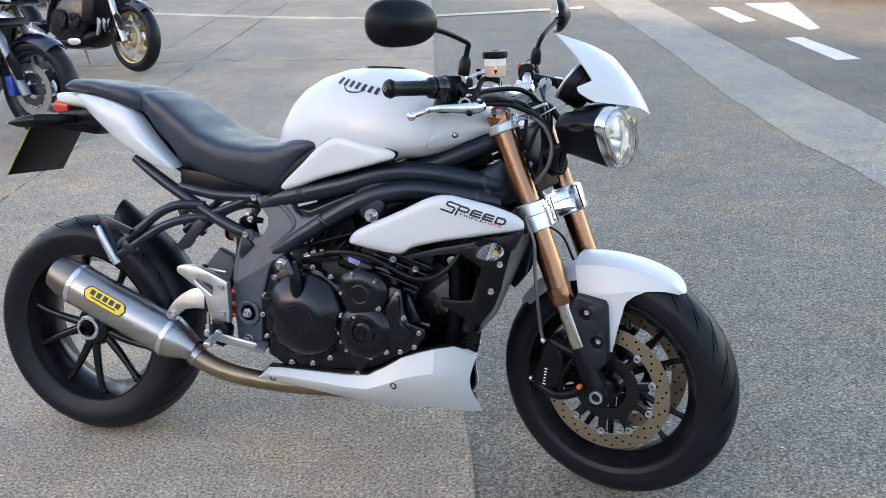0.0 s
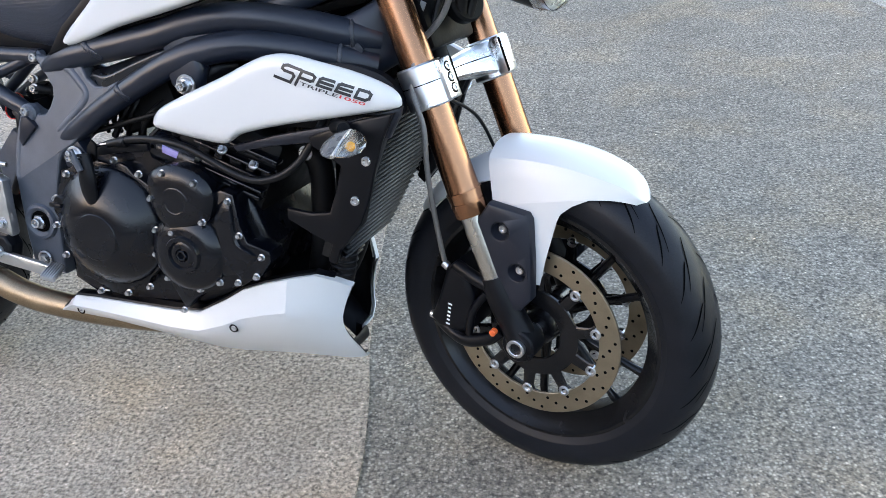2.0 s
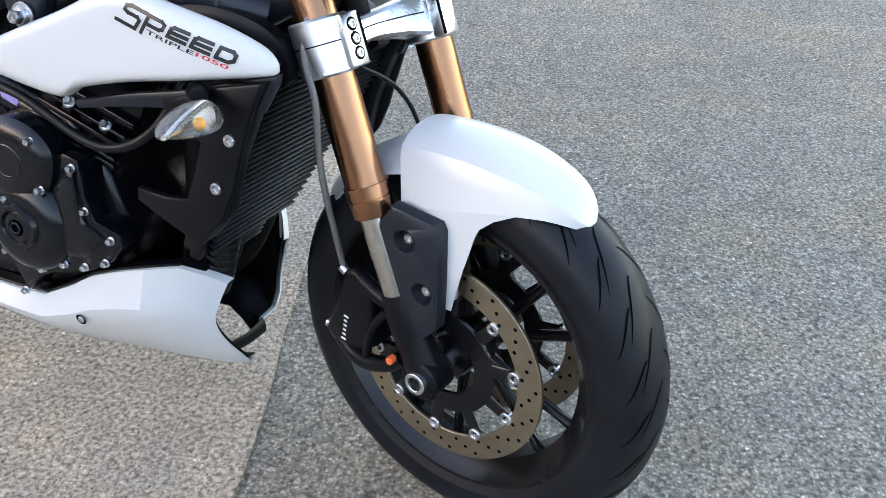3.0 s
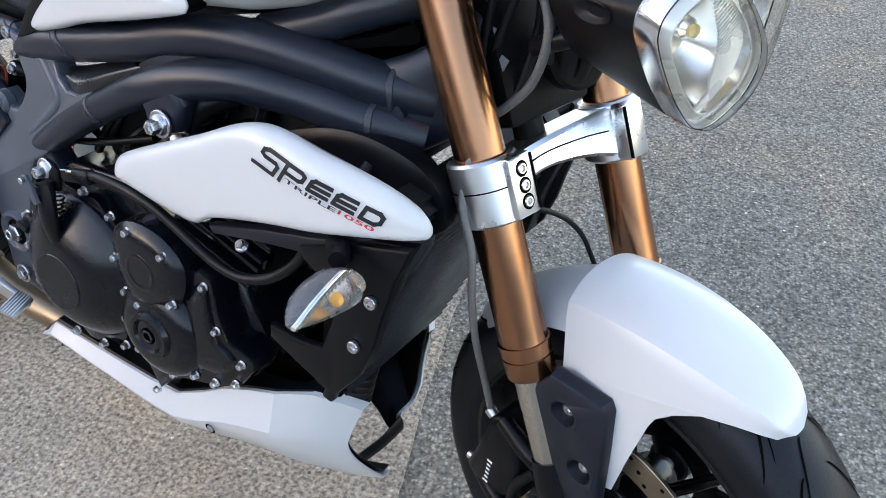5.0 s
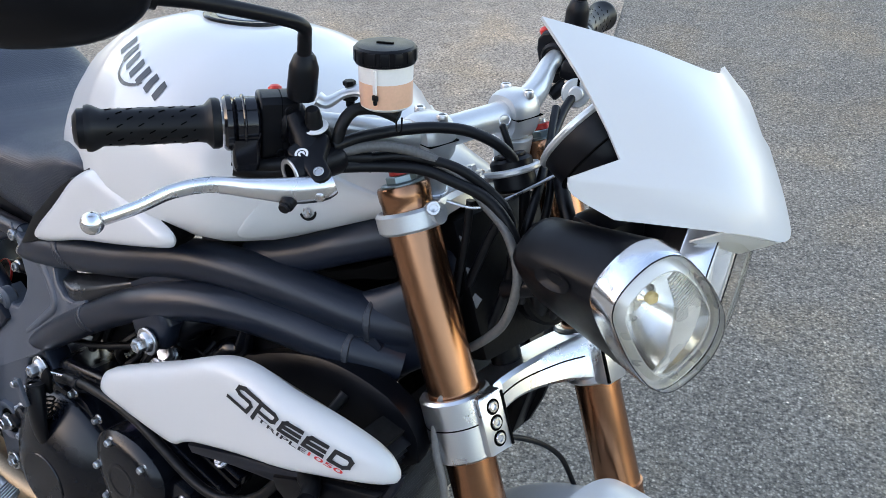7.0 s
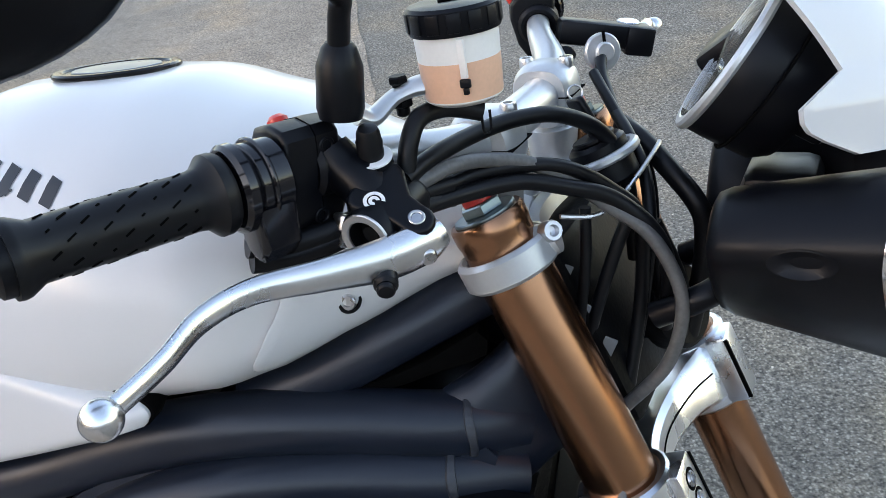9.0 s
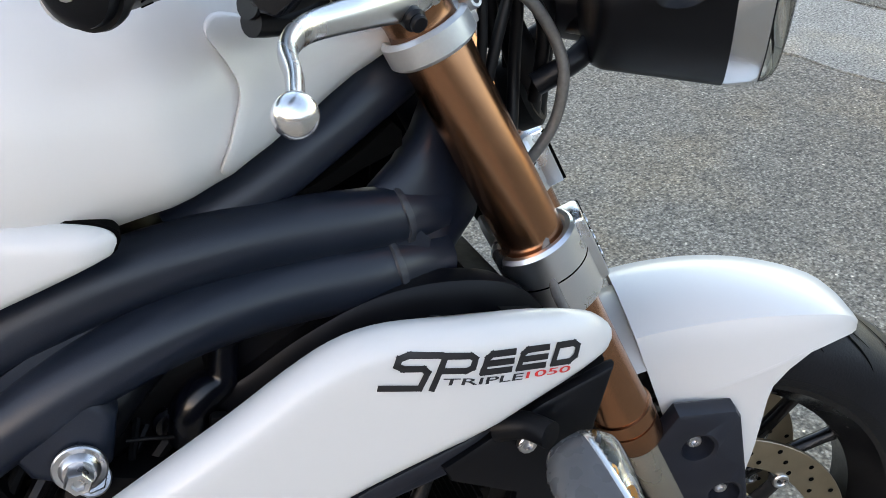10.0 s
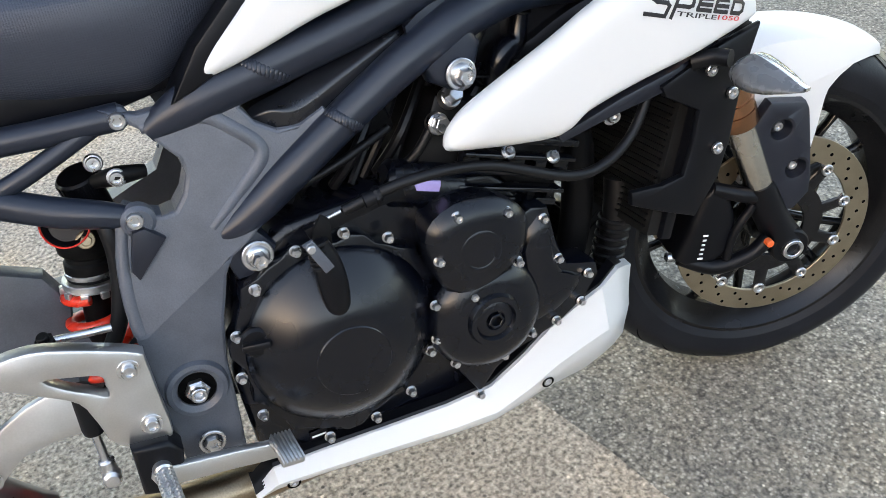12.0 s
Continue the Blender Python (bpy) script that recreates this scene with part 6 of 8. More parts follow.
# ---- belly pan ----
BT = [(0.612, 0.276, 0.262, 0.186, 0.180), (0.640, 0.300, 0.257, 0.190, 0.176), (0.70, 0.304, 0.252, 0.196, 0.172), (0.78, 0.304, 0.240, 0.200, 0.166), (0.86, 0.305, 0.226, 0.204, 0.158), (0.92, 0.311, 0.217, 0.207, 0.152), (0.97, 0.338, 0.216, 0.207, 0.148),
      (1.008, 0.363, 0.218, 0.206, 0.144), (1.048, 0.378, 0.220, 0.203, 0.140), (1.09, 0.390, 0.221, 0.199, 0.136), (1.134, 0.393, 0.214, 0.176, 0.114), (1.162, 0.380, 0.208, 0.156, 0.096), (1.190, 0.362, 0.210, 0.132, 0.082)]
for m in (Matrix.Identity(4), MIR):
    rows, lining = [], []
    far = m is MIR
    for x, zt, zb, yt, yb in BT:
        nose = max(0.0, (x - 1.10) / 0.10)
        x -= 0.012 * nose
        zb -= 0.007 * nose
        if far and x > 1.0:
            x = 1.0 + (x - 1.0) * 0.70
            zt -= 0.05 * (x - 1.0) / 0.14
        row = [(x, -yt + 0.016, zt + 0.002)]
        for k in range(13):
            f = k / 12
            dx = nose * (-0.016 * math.sin(math.pi * min(1.0, f / 0.85)) + 0.004 * f ** 3)
            out = yt + 0.013 * f / 0.33 if f < 0.33 else yt + 0.013 + (yb - yt - 0.013) * ((f - 0.33) / 0.67) ** 1.5
            row.append((x + dx, -out, zt + (zb - zt) * f))
        row.append((x, -yb * (0.75 if not far else 0.60), zb - 0.006))
        if far:
            row.append((x + 0.012 * nose, -yb * 0.36, zb - 0.016 - 0.012 * nose))
        rows.append(row)
        lining.append([(px - 0.006 * nose, py + 0.006, pz + 0.004) for px, py, pz in row])
    pan = shell(rows, 0.003, WHITE, "belly_pan", bike, "pearl white belly pan", m, 24)
    shell(lining, 0.002, BLACK, "pan_lining", pan, "black inner face of the belly pan", m, 30)
for x, z, y in ((0.657, 0.277, -0.200), (0.992, 0.295, -0.2185)):
    part("pan_recess", lathe([(0.0045, -0.0005), (0.0062, 0.0008), (0.0085, 0.001)], 24), GROOVE, bike, "", along((x, y, z), (0, -1, -0.2)))
    part("pan_fastener", bolt(0.0055, 0.003, "socket"), ZINC, bike, "", along((x, y + 0.001, z), (0, -1, -0.2)))
part("pan_strut", sweep([(1.150, -0.100, 0.228), (1.140, -0.080, 0.214), (1.138, -0.02, 0.200), (1.134, 0.035, 0.196)], [0.007, 0.009, 0.010, 0.013], 10, 5, squash=0.35), BLACK, bike, "black strut between the belly pans")

# ---- front mudguard ----
WC = Vector((0.010, 0, -0.500))
def mud_row(a, n=29):
    """One cross-section of the mudguard at the angle a (degrees) round the axle: a domed crown, a crease and steep flanks."""
    f = (a - 34.5) / 102
    w = 0.086 * math.sqrt(max(0.004, 1 - (1 - min(1.0, 0.002 + f * 2.25)) ** 2.2))
    edge = 0.004 + 0.076 * math.sin(min(1.0, f * 2.1) * math.pi / 2)
    rise = max(0.0, min(1.0, (a - 44) / 40)) ** 2.2
    row = []
    for j in range(n):
        q = -1 + 2 * j / (n - 1)
        u = abs(q)
        g = 0.15 * (u / 0.75) ** 2.2 if u < 0.75 else 0.15 + 0.85 * ((u - 0.75) / 0.25) ** 1.02
        r = 0.3145 + rise * (0.019 - 0.011 * min(1.0, u / 0.75) ** 2) - edge * g
        r -= 0.016 * max(0.0, 1 - f / 0.10) ** 2
        row.append((WC.x + r * math.cos(radians(a)), math.copysign(w * u ** 0.90, q), WC.z + r * math.sin(radians(a))))
    return row


def mud_tail(a, n=17):
    """One cross-section of the lower, narrower rear half, which slips in under the front half."""
    f = max(0.0, (a - 92) / 32)
    w = 0.074 - 0.030 * f ** 2
    return [(WC.x + r * math.cos(radians(a)), w * q, WC.z + r * math.sin(radians(a)))
            for q, r in ((q, 0.3135 - 0.004 * f - 0.034 * abs(q) ** 2.4) for q in (-1 + 2 * j / (n - 1) for j in range(n)))]


mud = shell([mud_row(34.5 + 50 * k / 22) for k in range(23)], 0.003, WHITE, "front_mudguard", bike, "pearl white front mudguard", STEER, 26)
shell([mud_tail(80 + 44 * k / 14) for k in range(15)], 0.003, WHITE, "mudguard_tail", mud, "", STEER, 40)
for s in (1, -1):
    # the flank runs down beside the fork foot to a point
    skirt = []
    for k in range(13):
        f = k / 12
        row = []
        for j in range(9):
            g = j / 8
            front = 57 - 9 * max(0.0, 1 - f * 4.5) ** 2
            a = front + (84.5 - front) * g
            top = mud_row(a)[0]
            rt = math.hypot(top[0] - WC.x, top[2] - WC.z)
            r = rt + 0.003 + (0.104 - rt) * f
            row.append((WC.x + r * math.cos(radians(a)), top[1] + 0.0008 - 0.013 * min(1.0, f * 1.6), WC.z + r * math.sin(radians(a))))
        skirt.append(row)
    shell(skirt, 0.0028, WHITE, "mudguard_flank", mud, "", STEER @ Matrix.Diagonal((1, s, 1, 1)), 60)
    mg_ = STEER @ Matrix.Diagonal((1, s, 1, 1))
    spots = ((0.049, -0.299), (0.053, -0.373))
    guard = plate_with_windows([(-0.004, -0.284), (0.008, -0.276), (0.046, -0.249), (0.098, -0.284), (0.100, -0.297), (0.086, -0.350), (0.072, -0.398), (0.062, -0.424), (0.034, -0.440), (-0.002, -0.436), (0.000, -0.394), (-0.004, -0.334)], [[(x + 0.0150 * math.cos(a), z + 0.0145 * math.sin(a)) for a in (2 * math.pi * k / 10 for k in range(10))] for x, z in spots], -0.096, -0.119, 0.005, False)
    for v in guard.verts:
        v.co.y += 0.45 * max(0.0, v.co.x - 0.070)
    fg = part("fork_guard", guard, GUARD, bike, "matt black fork guard with two sunken bolts", mg_, 25)
    for x, z in spots:
        part("guard_recess", lathe([(0.0, -0.016), (0.0110, -0.016), (0.0135, -0.012), (0.0152, -0.003), (0.0156, -0.002)], 26), GUARD, fg, "", mg_ @ along((x, -0.119, z), (0, -1, 0)))
        part("guard_bolt", bolt(0.0072, 0.005, "socket"), ZINC, fg, "", mg_ @ along((x, -0.104, z), (0, -1, 0)))
    # caliper
    ms = STEER @ Matrix.Diagonal((1, s, 1, 1))
    cal = part("brake_caliper", prism([(-0.086, -0.346), (-0.060, -0.336), (-0.046, -0.362), (-0.050, -0.415), (-0.072, -0.462), (-0.105, -0.470), (-0.150, -0.452), (-0.158, -0.430), (-0.122, -0.392)], -0.118, -0.036, 0.012, 3), BLACK, bike, "black four-piston brake caliper", ms)
    part("caliper_bridge", sweep([(-0.066, -0.108, -0.345), (-0.030, -0.114, -0.375), (-0.005, -0.112, -0.395)], [0.011, 0.012, 0.012], 14), BLACK, cal, "", ms)
    part("caliper_arm", sweep([(-0.150, -0.104, -0.440), (-0.105, -0.114, -0.478), (-0.050, -0.120, -0.482), (-0.015, -0.118, -0.470)], [0.010, 0.013, 0.012, 0.012], 14), BLACK, cal, "", ms)
    part("caliper_web", sweep([(-0.085, -0.118, -0.470), (-0.060, -0.118, -0.430), (-0.020, -0.116, -0.400)], 0.007, 12), BLACK, cal, "", ms)
    part("caliper_bolt", cyl(0.0075, 0.016, 16, 0.001), ZINC, cal, "", ms @ along((-0.166, -0.100, -0.430), (0.8, 0, -0.4)))
    part("caliper_bolt", cyl(0.0075, 0.012, 16, 0.001), ZINC, cal, "", ms @ along((-0.094, -0.104, -0.338), (0.6, 0, -0.8)))
    for k in range(6):
        d = Vector((0.5, 0, 0.866))
        p = Vector((-0.122, -0.1190, -0.446)) + d * (0.0082 * k)
        part("caliper_mark", box(0.0085 if k in (0, 5) else 0.0060, 0.0008, 0.0034, 0.0003), LABEL, cal, "plain white mark", ms @ Matrix.Translation(p) @ pose(0, 0, 0, 0, 30, 0))
    part("pinch_cap", cyl(0.0060, 0.012, 14, 0.001), ORANGE, cal, "orange plug", ms @ along((-0.021, -0.128, -0.465), (0, -1, 0)))
part("brake_hose", sweep([(0.020, -0.110, 0.03), (0.0, -0.140, -0.04), (0.0, -0.147, -0.10), (-0.022, -0.145, -0.16), (-0.042, -0.138, -0.215), (-0.075, -0.115, -0.29), (-0.090, -0.105, -0.335)], 0.0045, 10), mat("braided_hose", (0.16, 0.15, 0.14), 0.5, 0.2, 0.2, 300, bump=0.4, bscale=1500), bike, "grey braided brake hose", STEER)
part("brake_hose", sweep([(0.020, -0.075, -0.070), (0.008, -0.060, -0.081), (0.006, -0.030, -0.099), (0.002, 0.0, -0.122), (-0.008, 0.028, -0.153), (-0.012, 0.040, -0.184), (-0.010, 0.05, -0.24)], 0.0032, 10), HOSE, bike, "thin black brake hose", STEER)

# ---- headlights ----
LAMP = [(-0.1065, 0.178), (-0.103, 0.189), (-0.090, 0.203), (-0.073, 0.2135), (-0.056, 0.2165), (-0.042, 0.2125), (-0.026, 0.199), (-0.008, 0.178), (0.007, 0.154), (0.0125, 0.136), (0.011, 0.119), (0.002, 0.101), (-0.016, 0.085), (-0.036, 0.0765), (-0.051, 0.080), (-0.066, 0.096), (-0.082, 0.119), (-0.097, 0.147), (-0.1055, 0.167)]
LAMP = smooth2(LAMP, 3)
LYC, LZC = -0.043, 0.146


def lamp_ring(f, d, s=-1, tuck=0.0):
    """The lamp's five-cornered outline, scaled by f, d ahead of the rim along the lamp's own axis."""
    out = []
    for y, z in LAMP:
        v = (y - LYC) * f
        out.append((0.205 + tuck + 0.26 * v + d * 0.968, -s * (LYC + v - d * 0.252), LZC + (z - LZC) * f))
    return out


def lamp_span(z, f):
    """Where a level line, z above the lamp's middle, meets the outline scaled by f."""
    cut = []
    for (y0, z0), (y1, z1) in zip(LAMP, LAMP[1:] + LAMP[:1]):
        a, b = (z0 - LZC) * f - z, (z1 - LZC) * f - z
        if a * b < 0:
            cut.append(((y0 + (y1 - y0) * a / (a - b)) - LYC) * f)
    return (min(cut), max(cut)) if len(cut) > 1 else None


def shell_ring(b, f, s=-1, tuck=0.0):
    """A ring of the lamp's black shell, b of the way from the rim to its upright back."""
    out = []
    for (x, y, z), (y0, z0) in zip(lamp_ring(1.022, -0.024, s, tuck), LAMP):
        q = (0.064 + tuck, -s * (-0.046 + (y0 - LYC) * 0.78), 0.154 + (z0 - LZC) * 0.66)
        c = (0.064 + tuck, -s * -0.046, 0.154)
        q = [c[i] + (q[i] - c[i]) * f for i in range(3)]
        out.append((x + (q[0] - x) * b, y + (q[1] - y) * b, z + (q[2] - z) * b))
    return out


BEZEL = mat("brushed_bezel", (0.80, 0.82, 0.85), 0.20, 1.0, 0.05, 20, rvar=0.05, bump=0.05, bscale=600, dist=0.0003)
FLUTE = mat("moulded_lamp_flute", (0.80, 0.79, 0.76), 0.3, 0.4, 0.04, 30)
# slightly warm metal: the sun's glow is put into its tint
REFLECT = mat("lamp_reflector", (0.96, 0.94, 0.90), 0.24, 1.0, 0.02, 30, rvar=0.05)
for s in (-1, 1):
    tk = 0.0 if s < 0 else -0.022
    LV = LEVEL if s < 0 else LEVEL @ Matrix.Translation((0, 0.019, 0))
    bowl = [shell_ring(1.0, 0.3, s, tk), shell_ring(1.0, 0.80, s, tk), shell_ring(0.97, 0.94, s, tk), shell_ring(0.90, 1.0, s, tk), shell_ring(0.6, 1.0, s, tk), shell_ring(0.3, 1.0, s, tk), shell_ring(0.0, 1.0, s, tk), lamp_ring(0.93, -0.034, s, tk), lamp_ring(0.90, -0.045, s, tk), lamp_ring(0.3, -0.068, s, tk)]
    body = part("headlight", skin(bowl, caps=True), BLACK, bike, "black-shelled headlight with a brushed bezel", LV, 50)
    part("bezel", skin([lamp_ring(0.990, -0.026, s, tk), lamp_ring(1.020, -0.026, s, tk), lamp_ring(1.030, -0.022, s, tk), lamp_ring(1.015, -0.006, s, tk), lamp_ring(1.003, 0.001, s, tk), lamp_ring(0.990, 0.0025, s, tk), lamp_ring(0.980, 0.001, s, tk), lamp_ring(0.975, -0.012, s, tk)], caps=False), BEZEL, body, "brushed aluminium lamp bezel", LV, 30)
    part("bezel_seal", skin([lamp_ring(0.992, 0.0024, s, tk), lamp_ring(0.985, 0.0036, s, tk), lamp_ring(0.976, 0.0024, s, tk)], caps=False), BLACK, body, "", LV, 30)
    # pale diffuse collar: the brightness of clear lens plastic put into its colour
    part("reflector_collar", skin([lamp_ring(0.975, 0.001, s, tk), lamp_ring(0.960, -0.003, s, tk), lamp_ring(0.90, -0.0045, s, tk), lamp_ring(0.78, 0.003, s, tk), lamp_ring(0.765, 0.003, s, tk), lamp_ring(0.755, 0.000, s, tk)], caps=False), FLUTE, body, "pale collar in place of bright clear plastic round the reflector", LV, 20)
    part("reflector", skin([lamp_ring(0.757, 0.001, s, tk), lamp_ring(0.735, -0.010, s, tk), lamp_ring(0.66, -0.024, s, tk), lamp_ring(0.50, -0.040, s, tk), lamp_ring(0.28, -0.051, s, tk), lamp_ring(0.01, -0.055, s, tk)], caps=False), REFLECT, body, "aluminised lamp reflector tinted for a warm glow", LV, 20)
    mid = Vector((0.205 + tk, -s * LYC, LZC))
    FACE = LV @ Matrix.Translation(mid) @ pose(0, 0, 0, 0, 0, 14.6 * s)
    part("bulb_shield", moved(cyl(0.010, 0.022, 24, 0.004), along((-0.050, 0, 0.012), (1, 0, 0))), REFLECT, body, "", FACE)
    # the bulb's amber colour stands in for a warm sun glint
    part("bulb", moved(cyl(0.0060, 0.010, 16, 0.003), along((-0.030, 0, 0.012), (1, 0, 0))), mat("bulb_glint_amber", (0.95, 0.72, 0.35), 0.2, 0, 0.05, 30), body, "small bulb coloured amber for a warm glint", FACE)
    # ribs moulded across the inner half of the window and along its foot
    for k in range(36):
        z = 0.046 - 0.0030 * k
        span = lamp_span(z, 0.745)
        if span is None:
            continue
        v0, v1 = span
        if z > -0.036:
            v0 = max(v0, 0.002 + 0.010 * math.sin(z * 90) * 0.4 - 0.12 * z)
        if v1 - v0 > 0.006:
            part("reflector_flute", moved(box(0.0030, v1 - v0, 0.0021, 0.0003), pose(-0.003, -s * (v0 + v1) / 2, z, 45, 0, 0)), FLUTE, body, "", FACE)
    lens = part("lens", skin([lamp_ring(0.982, 0.002, s, tk), lamp_ring(0.972, 0.008, s, tk), lamp_ring(0.92, 0.0135, s, tk), lamp_ring(0.82, 0.0175, s, tk), lamp_ring(0.62, 0.0210, s, tk), lamp_ring(0.40, 0.0228, s, tk), lamp_ring(0.2, 0.0236, s, tk), lamp_ring(0.01, 0.0238, s, tk)], caps=False), sheer("headlight_lens", (1, 0.98, 0.95), 1.36), body, "clear domed headlight lens", LV, 60)
    lens.visible_shadow = False
    part("lamp_dimple", lathe([(0.0, -0.004), (0.010, -0.0025), (0.018, 0.0004), (0.020, 0.0002)], 28), BLACK, body, "", LV @ Matrix.Translation((0.122 + tk, -s * -0.1020, 0.174)) @ along((0, 0, 0), (0, s, 0.10)) @ pose(0, 0, 0, 0, 0, 90) @ Matrix.Diagonal((0.5, 1.0, 1, 1)))
part("lamp_bracket", sweep([(0.02, -0.05, 0.10), (0.06, -0.045, 0.12), (0.08, 0, 0.125), (0.06, 0.045, 0.12), (0.02, 0.05, 0.10)], 0.010, 12), BLACK, bike, "black lamp bracket", LEVEL)
part("lamp_mask", moved(box(0.05, 0.06, 0.08, 0.01), pose(0.10, 0, 0.16)), BLACK, bike, "", LEVEL)

# ---- fly screen ----
# rows from the horns down to the lower lip: near edge, crown, far shoulder, far edge
FS = [((0.055, -0.060, 0.381), (0.100, 0.020, 0.353), (0.129, 0.094, 0.322), (0.112, 0.140, 0.316)),
      ((0.090, -0.054, 0.343), (0.137, 0.026, 0.323), (0.152, 0.098, 0.297), (0.124, 0.148, 0.300)),
      ((0.118, -0.048, 0.306), (0.166, 0.031, 0.291), (0.176, 0.102, 0.267), (0.135, 0.156, 0.285)),
      ((0.137, -0.044, 0.275), (0.186, 0.034, 0.262), (0.196, 0.106, 0.238), (0.152, 0.162, 0.252)),
      ((0.120, -0.088, 0.265), (0.194, 0.024, 0.246), (0.205, 0.108, 0.221), (0.157, 0.172, 0.238)),
      ((0.124, -0.086, 0.250), (0.203, 0.028, 0.228), (0.214, 0.111, 0.203), (0.163, 0.176, 0.220)),
      ((0.149, -0.059, 0.228), (0.212, 0.036, 0.208), (0.222, 0.113, 0.182), (0.176, 0.170, 0.204))]
edge_rows = [spline(r, 9) for r in FS[:4]]
rows = [[Vector(q) for q in r] for r in zip(*[spline([r[k] for r in edge_rows], 4) for k in range(len(edge_rows[0]))])]
low_rows = [spline(r, 9) for r in FS[4:]]
rows += [[Vector(q) for q in r] for r in zip(*[spline([r[k] for r in low_rows], 3) for k in range(len(low_rows[0]))])]
screen = shell(rows, 0.0035, WHITE, "fly_screen", bike, "pearl white fly screen", LEVEL, 70)
lip = []
for k in range(4):
    lip.append([Vector((q.x - 0.010 * k - 0.004, q.y * (1 - 0.04 * k), q.z - 0.0065 * k)) for q in rows[-1][8:24]])
shell(lip, 0.002, INNER_WHITE, "screen_lip", screen, "", LEVEL, 70)
part("screen_mount", moved(box(0.04, 0.07, 0.02, 0.006), pose(0.112, 0.010, 0.236, 0, 30, 0)), BLACK, bike, "", LEVEL)

# ---- instruments ----
GA = LEVEL @ along((0.068, 0.004, 0.272), (-0.79, -0.10, 0.60))
gauge = part("rev_counter", moved(lathe([(0.0, -0.055), (0.042, -0.055), (0.050, -0.045), (0.054, -0.012), (0.0545, 0.0), (0.052, 0.004)], 48), pose(0, 0, 0)), BLACK, bike, "round rev counter with a white rim", GA)
part("gauge_seam", moved(pipe(0.0552, 0.050, 0.0016, 48, 0.0004), pose(0, 0, -0.026)), GROOVE, gauge, "", GA)
part("gauge_rim", pipe(0.0570, 0.0485, 0.007, 56, 0.002), SILVER, gauge, "white gauge rim", GA)
part("dial", moved(cyl(0.049, 0.002, 48), pose(0, 0, 0.0)), INK, gauge, "", GA)
for k in range(11):
    a = radians(220 - 26 * k)
    part("tick", moved(box(0.008, 0.0016, 0.001, 0), Matrix.Translation((0.040 * math.cos(a), 0.040 * math.sin(a), 0.0028)) @ pose(0, 0, 0, 0, 0, math.degrees(a))), RED if k > 8 else LABEL, gauge, "", GA)
part("needle", moved(box(0.034, 0.002, 0.0012, 0), Matrix.Translation((-0.012, -0.010, 0.0036)) @ pose(0, 0, 0, 0, 0, 220)), RED, gauge, "", GA)
gl = part("gauge_glass", moved(cyl(0.0488, 0.0015, 48), pose(0, 0, 0.0055)), DIALGLASS, gauge, "", GA)
gl.visible_shadow = False
lcd = part("display", moved(box(0.05, 0.075, 0.03, 0.006), LEVEL @ Matrix.Translation((0.060, 0.085, 0.262)) @ pose(0, 0, 0, 0, -35, 0)), BLACK, bike, "black digital display housing")


# ---- handlebar and controls ----
SWAP = Matrix(((1, 0, 0, 0), (0, 0, 1, 0), (0, 1, 0, 0), (0, 0, 0, 1)))     # trades y for z
GLOSSBLACK = mat("gloss_black_plastic", (0.005, 0.005, 0.007), 0.16, 0, 0.1, 20, spec=0.5)
BAR = [(-0.088, 0.0, 0.236), (-0.089, -0.055, 0.237), (-0.099, -0.105, 0.246), (-0.130, -0.165, 0.263), (-0.150, -0.22, 0.271), (-0.177, -0.283, 0.275), (-0.219, -0.358, 0.275)]
full = [(x, -y, z) for x, y, z in BAR[:0:-1]] + BAR
bar = part("handlebar", sweep(full, [0.0111] * 4 + [0.0150, 0.0160, 0.0160, 0.0160, 0.0150] + [0.0111] * 4, 20, 8), SILVER, bike, "silver tapered handlebar", LEVEL)
for s in (-1, 1):
    at = LEVEL @ Matrix.Translation((-0.088, s * 0.062, 0.0))
    hump = []
    for k in range(9):
        f = -1 + k / 4
        w = 0.021 * (1 - 0.16 * abs(f) ** 3)
        hump.append([(0.026 * w / 0.021 * math.copysign(abs(math.cos(a)) ** 0.7, math.cos(a)), f * 0.019, 0.236 + (0.026 if math.sin(a) > 0 else 0.030) * w / 0.021 * math.copysign(abs(math.sin(a)) ** 0.8, math.sin(a))) for a in (2 * math.pi * q / 32 for q in range(32))])
    riser = part("bar_clamp", join(skin(hump), moved(cyl(0.019, 0.035, 28, 0.003, 0.023), pose(0, 0, 0.176))), SILVER, bike, "silver handlebar clamp", at, 50)
    part("riser_ring", moved(pipe(0.0215, 0.015, 0.008, 28, 0.001), pose(0, 0, 0.172)), ALU, riser, "", at)
    for q in (-1, 1):
        part("clamp_bolt", bolt(0.0062, 0.008, "socket"), ZINC, riser, "", at @ along((0.017 * q, 0.004, 0.2555), (0, 0, 1)))
    part("clamp_joint", prism([(-0.0262, 0.2362), (0.0262, 0.2362), (0.0262, 0.2350), (-0.0262, 0.2350)], -0.0192, 0.0192), GROOVE, riser, "", at)


def on_bar(y, lift=0.0):
    """The pose on the bar at y: z along the bar, outwards."""
    pts = [Vector(p) for p in (BAR if y < 0 else [(a, -b, c) for a, b, c in BAR])]
    for a, b in zip(pts, pts[1:]):
        if min(a.y, b.y) <= y <= max(a.y, b.y):
            f = (y - a.y) / (b.y - a.y)
            return LEVEL @ along(a.lerp(b, f), b - a)
    return LEVEL @ along(pts[-1], pts[-1] - pts[-2])


